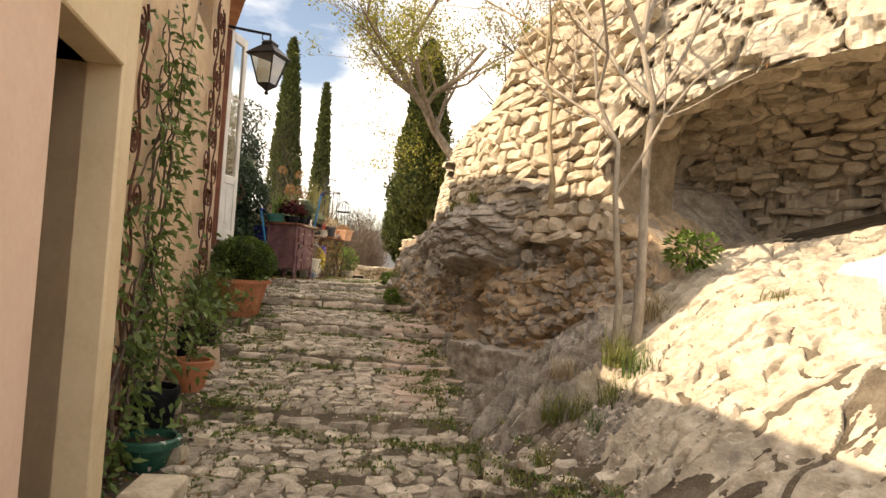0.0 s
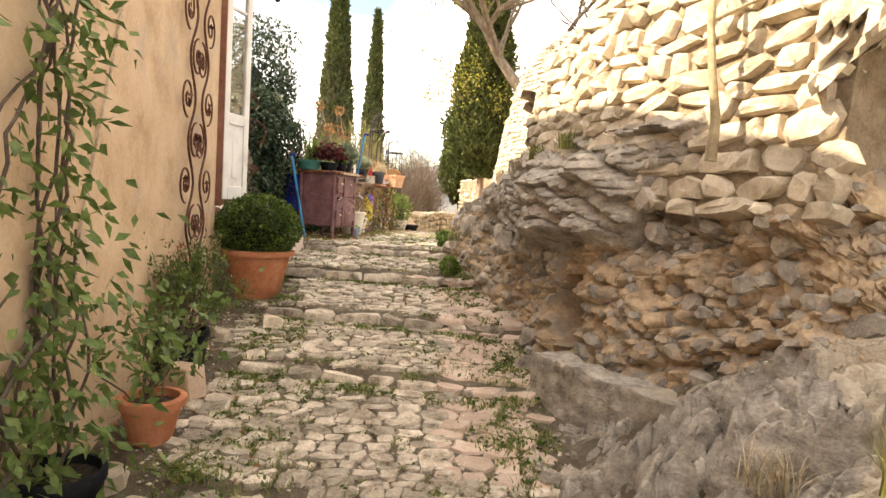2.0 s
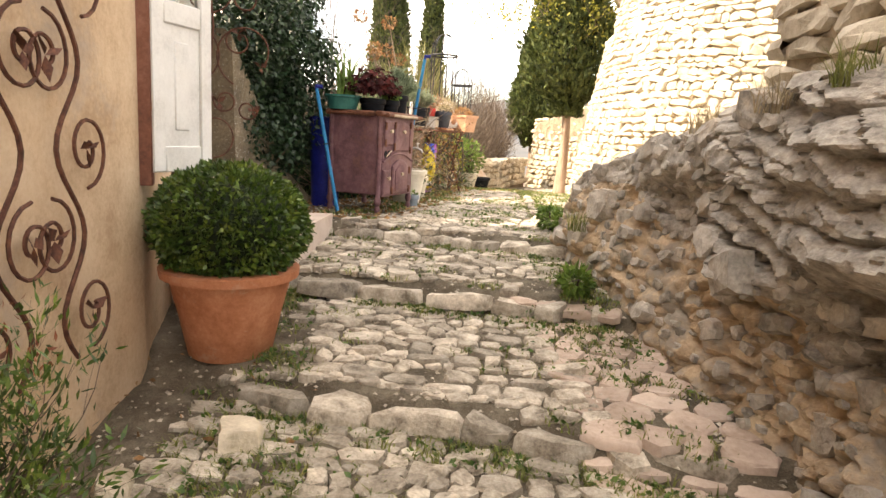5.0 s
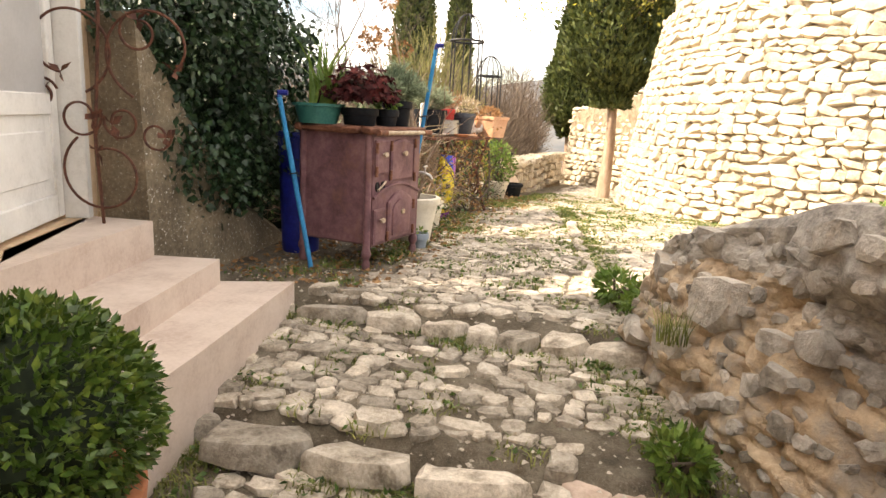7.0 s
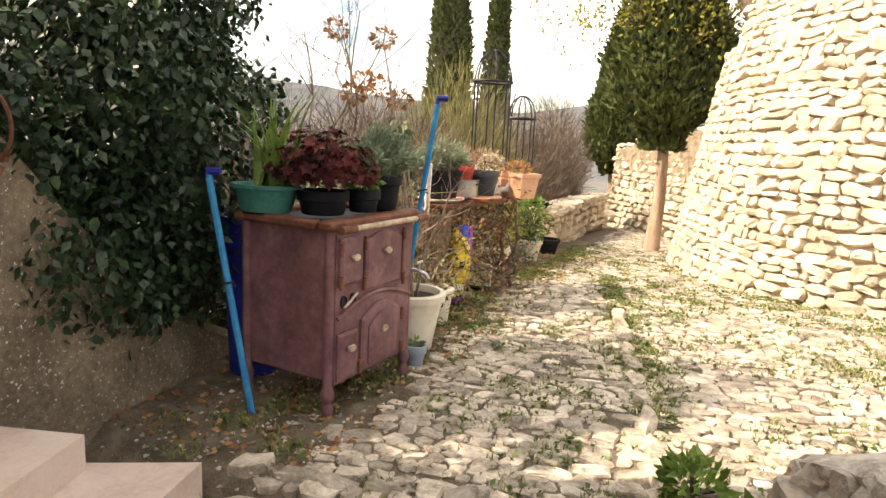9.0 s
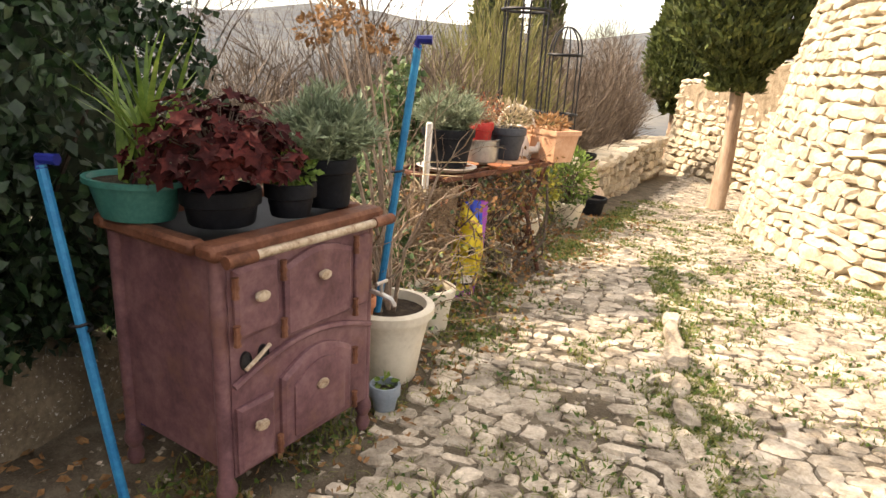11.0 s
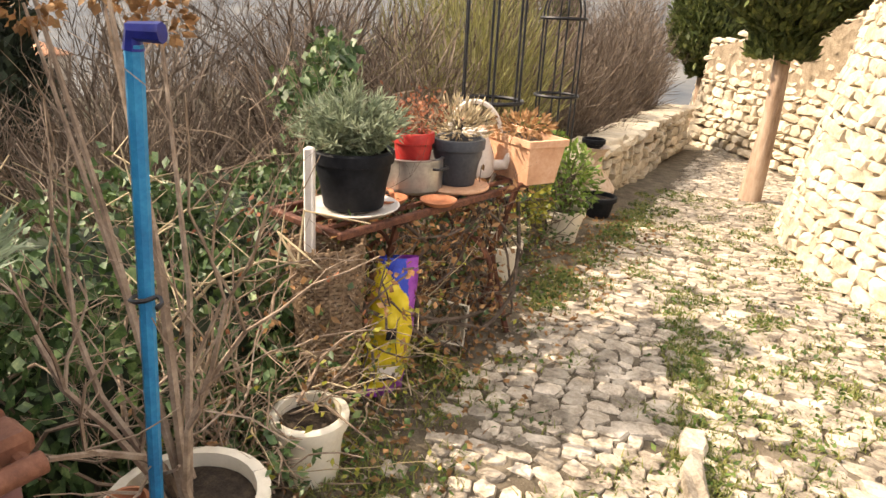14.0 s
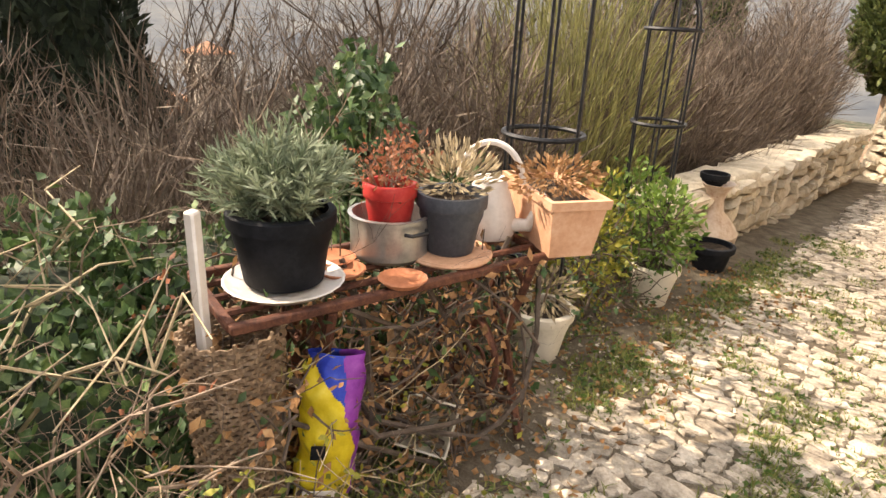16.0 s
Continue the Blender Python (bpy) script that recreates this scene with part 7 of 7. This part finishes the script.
def tree(base, h, r0, label, lean=(0, 0), depth=4, n_leaf=0, leaf=None, size=0.05, limbs=5, spread=0.75, mat=None, name="tree", first=0.35, llen=0.42, up=0.15, kids=(2, 4)):
    t = thing(name, base, label, "tree")
    g, tips = Geo(), []
    b = Vector(base)
    pts = [b + Vector((lean[0] * k / 6 + rng.gauss(0, .03), lean[1] * k / 6 + rng.gauss(0, .03), h * 0.7 * k / 6)) for k in range(7)]
    part("trunk", Geo().tube([b - Vector((0, 0, 0.2))] + pts, [r0 * 1.35, r0 * 1.1] + [r0 * (1 - 0.1 * k) for k in range(1, 7)], 9), mat or bark, t)
    for k in range(limbs):
        q = first + (1 - first) * k / max(1, limbs - 1)
        p = pts[0].lerp(pts[-1], q) if q < 1 else pts[-1]
        p = pts[min(6, int(round(q * 6)))]
        a = 2.4 * k + rng.uniform(-.4, .4)
        lg = Geo()
        grow(lg, p, (math.cos(a) * spread, math.sin(a) * spread, 0.75), h * llen * rng.uniform(0.8, 1.15), r0 * 0.5, depth - 1, tips, 0.6, kids, up, 0.16, 6, 0.62, 4)
        part("limb", lg, mat or bark, t)
    if n_leaf:
        P, D = leafy(tips, n_leaf, size * 1.5)
        part("crown", leaf_mesh("crown", P, D, size, size * 0.6, leaf), None, t, kind="stuff")
    return t


tree((-1.2, 17.5, 3.5), 5.2, 0.16, "half-bare tree with grey limbs on the wall head", (-2.4, -0.6), 5, 13000, yellow_leaf, 0.085, 9, 0.95, first=0.25, llen=0.5, kids=(3, 4))
tree((0.6, 16.6, 3.5), 4.2, 0.14, "bare tree with dark limbs on the wall head", (0.2, -0.3), 5, 1200, yellow_leaf, 0.045, 7, 0.9, first=0.3, llen=0.5, kids=(3, 4), mat=dark_twig)
bd, tips = bare_shrub((-2.9, 17.75, 3.6), 9, 1.5, twig, "fine budding twigs hanging about the cypress", 3, 0.6, 0.012, 0.6, 0.1, "budding_twigs", (3, 5))
P, D = leafy(tips, 5000, 0.12)
part("foliage", leaf_mesh("foliage", P, D, 0.075, 0.04, yellow_leaf), None, bd, "yellow-green buds", kind="stuff")
tree((0.76, 3.92, 1.12), 3.2, 0.034, "slender grey sapling before the rock arch", (-0.05, 0.1), 4, 160, dry_leaf, 0.035, 5, 0.6, mat=grey_bark, name="sapling", first=0.6, llen=0.35)
tree((0.68, 3.98, 1.12), 2.6, 0.025, "thin grey sapling leaning by the rock", (-0.25, 0.05), 3, 60, dry_leaf, 0.035, 4, 0.6, mat=grey_bark, name="sapling", first=0.55, llen=0.45)
tree((0.25, 5.1, 2.25), 2.0, 0.022, "pale bare stem growing from the ruin", (-0.1, 0.1), 4, 150, rust_leaf, 0.03, 6, 0.7, mat=straw, name="sapling", first=0.4, llen=0.45)
for x, y, z in ((0.9, 5.2, 3.3), (1.3, 5.0, 3.7), (0.5, 5.3, 3.0)):
    bare_shrub((x, y, z), 9, 0.6, twig, "dry reddish brushwood on top of the rock", 3, 0.6, 0.008, 0.8, -0.1, "brushwood")

for x, y, z, h in ((-6.6, 14.8, -0.6, 4.4), (-7.8, 16.5, -1.0, 5.2), (-6.0, 18.4, -0.3, 4.0), (-9.2, 14.6, -1.6, 5.6), (-9.6, 19.0, -2.0, 6.4)):
    tree((x, y, z), h, 0.034, "leafless brown tree on the slope below", (rng.uniform(-.5, .5), rng.uniform(-.5, .5)), 5, mat=dark_twig, limbs=7, spread=0.8, first=0.25, llen=0.42, kids=(3, 4))

# ivy over the parapet


def ivy_mass(boxes, n, size, mat, label, place):
    P = []
    for (c, r, w) in boxes:
        q, _ = ball_points(int(n * w), c, r, 0.65)
        P.append(q)
    P = np.concatenate(P)
    k = np.array([noise.noise(Vector(tuple(q)) * 2.2) for q in P])[:, None]
    P = P + nrng.normal(size=P.shape) * 0.05 + k * 0.22
    D = nrng.normal(size=P.shape) * 0.6 + np.array([0.45, -0.35, -0.45])
    g = Geo()
    for _ in range(26):
        a, b = P[rng.randrange(len(P))], P[rng.randrange(len(P))]
        g.tube([place, (Vector(tuple(a)) + Vector(place)) / 2, tuple(a)], [0.02, 0.012, 0.005], 4)
    return plant("ivy", label, "climber", g, dark_twig, leaf_mesh("leaves", P, D, size, size * 0.75, mat, droop=0.15), None, place)


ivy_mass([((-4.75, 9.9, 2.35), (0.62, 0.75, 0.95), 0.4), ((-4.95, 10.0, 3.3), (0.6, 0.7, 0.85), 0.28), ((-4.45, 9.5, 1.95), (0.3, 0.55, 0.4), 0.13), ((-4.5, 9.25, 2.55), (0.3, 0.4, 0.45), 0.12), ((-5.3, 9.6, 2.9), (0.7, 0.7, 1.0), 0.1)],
         30000, 0.05, ivy_leaf, "glossy ivy heaped over the parapet, in its shaded tone", (-4.75, 9.7, 1.3))
# near-black solid under the leaves, so gaps in the ivy look shaded
part("dark_core", Geo().lathe([(0.02, 0), (0.42, 0.3), (0.5, 1.0), (0.36, 1.7), (0.2, 2.2), (0.02, 2.4)], Matrix.Translation((-4.95, 9.95, 1.2)), 14, wob=0.12), cyp_shade, bpy.data.objects["ivy"], "dark solid standing for shade between the leaves")
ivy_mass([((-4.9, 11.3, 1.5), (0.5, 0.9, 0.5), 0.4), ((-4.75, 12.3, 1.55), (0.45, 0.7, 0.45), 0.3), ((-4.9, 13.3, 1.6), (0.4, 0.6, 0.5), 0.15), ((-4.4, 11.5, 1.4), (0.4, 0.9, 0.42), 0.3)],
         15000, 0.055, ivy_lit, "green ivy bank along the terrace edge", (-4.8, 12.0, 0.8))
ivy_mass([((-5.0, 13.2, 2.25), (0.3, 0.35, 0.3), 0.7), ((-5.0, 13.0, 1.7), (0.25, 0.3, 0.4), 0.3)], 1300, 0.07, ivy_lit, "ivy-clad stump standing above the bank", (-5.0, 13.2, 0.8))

bank = bpy.data.objects["ivy.001"]
# dark lumps inside the bank give the depth of shade behind its leaves
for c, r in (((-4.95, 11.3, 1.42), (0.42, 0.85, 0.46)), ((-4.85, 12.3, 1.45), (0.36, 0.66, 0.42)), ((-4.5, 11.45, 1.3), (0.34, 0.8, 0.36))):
    part("dark_core", Geo().lathe([(0.02, -1.0), (0.62, -0.75), (0.95, -0.2), (0.85, 0.4), (0.5, 0.8), (0.02, 0.95)], Matrix.Translation(c) @ Matrix.Diagonal((*r, 1)), 16, wob=0.15), cyp_shade, bank, "dark solid standing for shade between the leaves")

# bare shrubs and broom behind the pots
bare_shrub((-3.95, 11.1, 1.15), 4, 0.7, twig, "tangle of bare woody stems behind the tub", 3, 0.6, 0.013, 0.45)
bare_shrub((-4.1, 11.42, 1.15), 4, 0.5, twig, "tangle of pale bare stems beside the hamper", 2, 0.65, 0.010, 0.6)
bare_shrub((-4.3, 11.0, 1.1), 5, 0.8, twig, "pale dry stems standing above the ivy", 3, 0.5, 0.008, 0.35)
bare_shrub((-4.45, 12.3, 1.1), 10, 0.75, dark_twig, "dark bare stems above the ivy bank", 3, 0.5, 0.009, 0.35)
for x, y, z, L in ((-6.2, 13.2, -0.4, 1.5), (-6.4, 15.0, -0.4, 1.5), (-7.2, 17.5, -0.8, 1.7), (-5.6, 17.8, -0.2, 1.25), (-5.4, 19.5, -0.2, 1.2), (-8.5, 20.5, -1.0, 1.9), (-6.8, 11.8, -0.6, 1.5)):
    bare_shrub((x, y, z), 14, L, dark_twig, "leafless brown shrub on the slope", 3, 0.45, 0.022, 0.3, 0.25, "bare_shrub", (3, 5))


def broom(place, r, h, n, label, mat=None, name="broom_bush", size=0.34):
    t = thing(name, place, label, "bush")
    P = np.zeros((n, 3))
    a, q = nrng.uniform(0, 6.283, n), np.sqrt(nrng.uniform(0, 1, n))
    hh = nrng.uniform(0.15, 1.0, n)
    P[:, 0], P[:, 1] = place[0] + r * q * np.cos(a) * (0.3 + 0.7 * hh), place[1] + r * q * np.sin(a) * (0.3 + 0.7 * hh)
    P[:, 2] = place[2] + h * hh * (1.05 - 0.45 * q * q)
    D = np.stack([np.cos(a) * q * 0.6, np.sin(a) * q * 0.6, np.ones(n)], -1) + nrng.normal(size=(n, 3)) * (0.22 if mat is None else 0.5)
    part("foliage", leaf_mesh("foliage", P, D, size, 0.012, mat or broom_leaf), None, t, kind="stuff")
    g = Geo()
    for k in range(14):
        a_ = 0.45 * k
        g.tube([place, (place[0] + 0.25 * r * math.cos(a_), place[1] + 0.25 * r * math.sin(a_), place[2] + h * 0.3), (place[0] + 0.5 * r * math.cos(a_), place[1] + 0.5 * r * math.sin(a_), place[2] + h * 0.62)], [0.03, 0.018, 0.008], 5)
    part("branchwork", g, dark_twig, t, kind="stuff")


broom((-5.4, 15.9, 0.2), 0.9, 3.1, 4200, "tall yellowish-green broom bush behind obelisks")
broom((-6.6, 17.0, -0.3), 1.2, 3.4, 3600, "tall yellowish-green broom bush on the slope")
for x, y, z, L in ((-4.7, 11.8, 1.2, 0.7), (-4.9, 12.6, 1.2, 0.8), (-4.4, 10.7, 1.2, 0.7)):
    bare_shrub((x, y, z), 5, L * 1.15, twig, "pale leafless twigs tangled above the ivy", 3, 0.65, 0.010, 0.7, 0.1, "bare_shrub", (3, 5))

for x, y, z, r, h in ((-5.5, 13.6, 0.0, 0.7, 2.3), (-6.1, 12.6, -0.3, 0.9, 2.6), (-6.3, 14.6, -0.4, 0.9, 3.1), (-5.4, 17.9, 0.0, 0.8, 2.5), (-7.4, 13.9, -1.0, 1.3, 3.4), (-5.5, 19.6, -0.1, 0.9, 2.5), (-7.6, 19.0, -1.0, 1.4, 3.8), (-7.0, 16.2, -0.8, 1.2, 3.4), (-8.5, 12.2, -1.2, 1.2, 3.4), (-6.2, 21.5, -0.4, 1.0, 3.0), (-9.5, 23.0, -2.0, 2.0, 4.8), (-9.0, 17.0, -2.0, 1.8, 4.4), (-5.4, 12.0, 0.1, 0.5, 1.8), (-10.5, 15.5, -2.5, 1.8, 5.0), (-12.5, 18.5, -3.0, 2.2, 6.0), (-9.8, 20.5, -2.4, 1.8, 5.4), (-13.5, 23.0, -3.5, 2.4, 6.8), (-11.0, 26.0, -3.0, 2.4, 6.5), (-8.0, 25.0, -1.6, 1.8, 5.0), (-13.0, 14.0, -3.2, 2.0, 5.6), (-7.8, 29.0, -1.5, 2.0, 5.0), (-5.3, 21.4, 0.0, 0.7, 2.9), (-5.9, 23.6, -0.3, 1.0, 3.6), (-5.6, 16.8, 0.0, 0.7, 2.9), (-6.6, 26.5, -0.6, 1.3, 4.4), (-5.3, 14.6, 0.1, 0.6, 2.4)):
    broom((x, y, z), r, h, int(3200 + 1500 * r), "leafless brown brush on the slope", brush, "brush_bush", 0.4)


# grass, weeds and leaf litter
spots = []
for _ in range(1500):
    y = rng.uniform(2.2, 18)
    if y > 9.4:
        x = rng.uniform(-3.75, float(right_x(y)) - 0.05)
        if rng.random() < 0.45:
            x = -3.65 + rng.gauss(0, 0.15) if rng.random() < 0.6 else float(right_x(y)) - abs(rng.gauss(0, 0.3))
    else:
        x = rng.uniform(float(wall_x(y)) + 0.3, float(right_x(y)))
        if rng.random() < 0.6:
            x = float(wall_x(y)) + 0.55 + abs(rng.gauss(0, 0.2)) if rng.random() < 0.5 else float(right_x(y)) + rng.gauss(0, 0.08)
    if noise.noise((x * 0.9, y * 0.9, 5.0)) > -0.05 or rng.random() < 0.3:
        spots.append((x, y, gz(x, y) - 0.005))
for _ in range(360):
    y = rng.uniform(9.6, 14.5)
    x = float(np.interp(y, [9.7, 10.2, 12.0, 14.2, 17], [-2.0, -2.11, -2.5, -3.0, -3.1])) + (abs(rng.gauss(0, 0.06)) if rng.random() < 0.4 else rng.uniform(0, 2.4))
    if x < right_x(y) + 0.6 and noise.noise((x * 1.3, y * 1.3, 9.0)) > -0.15:
        spots.append((x, y, gz(x, y) - 0.005))
for _ in range(150):
    r = RISERS[rng.randrange(5)]
    x = rng.uniform(float(wall_x(r)) + 0.5, float(right_x(r)))
    spots.append((x, r - 0.14 + rng.uniform(-0.03, 0.03), gz(x, r - 0.14)))
tagged(new("grass", blades("grass", spots, 62000, 0.11, 0.045, 0.008, grass_leaf, 1.1, 2)), "short green and yellowish grass between the cobbles", "grass", kind="stuff")
P = np.array([(x + rng.gauss(0, .05), y + rng.gauss(0, .05), z + 0.012) for x, y, z in spots for _ in range(9)])
D = nrng.normal(size=P.shape)
D[:, 2] = np.abs(D[:, 2]) * 0.5
tagged(new("weeds", leaf_mesh("weeds", P, D, 0.032, 0.02, weed_leaf)), "small low weeds between the cobbles", "weeds", kind="stuff")
P = np.array([(rng.uniform(-4.4, -3.25), rng.uniform(9.3, 16), 0) for _ in range(2200)] + [(rng.uniform(-3.0, -1.9), rng.uniform(3, 7), 0) for _ in range(260)])
P[:, 0] += np.where(P[:, 1] < 9, (P[:, 1] - 5) * -0.33, 0)
P[:, 2] = ground_z(P[:, 0], P[:, 1]) + 0.012
D = nrng.normal(size=P.shape)
D[:, 2] *= 0.15
tagged(new("leaf_litter", leaf_mesh("leaf_litter", P, D, 0.04, 0.026, dry_leaf)), "brown fallen leaves along the lane's edge", "leaves", kind="stuff")
# chippings on the earth
V, F, o = [], [], 0
for _ in range(12000):
    y = rng.uniform(2.5, 15)
    x = rng.uniform(float(wall_x(y)) + 0.05, float(right_x(y)) + 0.25) if y < 9.3 else rng.uniform(-4.2, -1.2)
    s = rng.uniform(0.006, 0.02)
    zz = gz(x, y)
    if _ % 6 == 0:
        x, y = 0.15 + abs(rng.gauss(0, 0.3)), rng.uniform(1.7, 3.5)
        zz = rock_z(x, y)
    a = np.array(pose(x, y, zz + s * 0.2, 0, 0, rng.uniform(0, 360)) @ Matrix.Diagonal((s, s * 0.8, s * 0.7, 1)))
    v = np.array([(1, 0, 0), (-.5, .8, 0), (-.5, -.8, 0), (0, 0, .9)])
    V.append(v @ a[:3, :3].T + a[:3, 3])
    F.append(np.array([(0, 1, 3), (1, 2, 3), (2, 0, 3)]) + o)
    o += 4
tagged(new("gravel", np_mesh("gravel", np.concatenate(V), np.concatenate(F), cobble, smooth=False)), "pale stone chippings on the lane", "gravel", kind="stuff")


def tuft(x, y, z, n, h, mat, label, w=0.006, spread=0.07):
    return plant("grass_tuft", label, "grass", None, None, blades("foliage", [(x, y, z)], n, spread, h, w, mat, 0.8, 3), None, (x, y, z))


for x, y, h, n, mt in ((0.62, 3.75, 0.3, 150, grass_leaf), (0.45, 3.6, 0.26, 130, grass_leaf), (0.30, 3.75, 0.3, 130, grass_leaf), (0.9, 4.1, 0.3, 120, straw), (0.58, 3.45, 0.24, 140, grass_leaf), (0.72, 3.6, 0.28, 120, weed_leaf), (0.5, 3.25, 0.2, 100, weed_leaf), (0.25, 3.3, 0.14, 80, grass_leaf), (0.35, 4.15, 0.22, 90, straw), (1.35, 3.4, 0.12, 50, grass_leaf)):
    tuft(x, y, rock_z(x, y) - 0.01, int(n * 1.1), h * 0.8, mt, "tuft of grass rooted in the bedrock", spread=0.1)
for s, z, n, mt in ((3.9, 2.08, 130, straw), (3.5, 2.15, 120, grass_leaf), (4.4, 2.0, 90, straw), (5.6, 1.35, 70, grass_leaf), (2.9, 2.2, 80, grass_leaf)):
    x, y, nx_, ny_ = face_at(s)
    tuft(x - 0.12 * nx_, y - 0.12 * ny_, z, n, 0.17, mt, "tuft of dry grass on the rock ledge")
for x, y, r in ((1.15, 4.35, 0.16), (0.0, 12.6, 0.2), (0.35, 12.5, 0.16), (-1.75, 9.45, 0.14), (-1.95, 9.75, 0.12), (-1.6, 8.3, 0.08)):
    bush((x, y, gz(x, y) + (0.1 if y < 5 else 0.02)), (r, r, r * 0.8), 260, 0.06, fresh_leaf, "leafy green weed growing by the stones", "weed", 4)

wb = thing("stone_block", (BLK[0], BLK[1], gz(BLK[0], BLK[1])), "rough white limestone block on the bedrock slab", "block")
ob = part("block", Geo().box(Matrix.Translation((BLK[0], BLK[1], gz(BLK[0], BLK[1]) + 0.12)) @ pose(0, 0, 0, 4, -14, 20), (0.42, 0.26, 0.3), 0.035), material("white_limestone", [(0.50, 0.47, 0.42), (0.66, 0.63, 0.57), (0.74, 0.71, 0.66)], 14, 0.9, 0.6, 60, patch=(0.3, 0.27, 0.22), patch_at=(0.58, 0.66), patch_scale=12), wb)

# building down the slope, with a small tiled turret
tw = thing("house", (-25.0, 22.5, -6.0), "distant rendered house with a tiled turret", "house")
far_render = material("far_render", [(0.40, 0.33, 0.26), (0.48, 0.41, 0.33), (0.55, 0.48, 0.40)], 0.8, 0.9, 0.2, 6)
part("wall", Geo().box((-29.0, 19.0, -3.8), (6.0, 9.0, 5.0), 0.03), far_render, tw)
part("roof", Geo().prism([(-5.0, 0), (5.0, 0), (0.0, 1.3)], Matrix.Translation((-25.7, 19.0, -1.3)) @ pose(0, 0, 0, 0, 0, 90), 6.6), tile_roof, tw)
part("turret", Geo().box((-25.0, 22.55, -1.6), (1.25, 1.25, 5.0), 0.03), far_render, tw)
part("turret_roof", Geo().lathe([(0.98, 0), (0.95, 0.06), (0.02, 0.42)], Matrix.Translation((-25.0, 22.55, 0.9)) @ pose(0, 0, 0, 0, 0, 45), 4), tile_roof, tw, smooth=False)
# dark panel on the turret wall stands for the shade in its opening
part("opening", Geo().box((-24.38, 22.55, 0.2), (0.05, 0.32, 0.6), 0), opening_shade, tw, "dark panel standing for the shaded turret opening")

# scrub woodland on the slopes below
P, D = [], []
for _ in range(2600):
    a, d = rng.uniform(radians(75), radians(215)), 12 + 150 * rng.random() ** 1.6
    x, y = -4 + d * math.cos(a), 10 + d * math.sin(a)
    if x > -7.5 or math.hypot(x + 26, y - 20) < 7:
        continue
    z, r = gz(x, y), rng.uniform(0.5, 1.3) * (1 + d / 90)
    for _ in range(26):
        v = Vector((rng.gauss(0, 1), rng.gauss(0, 1), abs(rng.gauss(0, 1)))).normalized()
        P.append((x + v.x * r, y + v.y * r, z + v.z * r * 1.3))
        D.append((v.x + rng.gauss(0, .4), v.y + rng.gauss(0, .4), v.z + 0.4))
scrub_leaf = leaf_mat("scrub_foliage", (0.05, 0.045, 0.03), (0.10, 0.085, 0.055), (0.17, 0.15, 0.085), 0.1, 0.8)
tagged(new("woodland", leaf_mesh("woodland", P, D, 0.8, 0.3, scrub_leaf)), "brown and dull green scrub on the slopes", "woodland", kind="stuff")
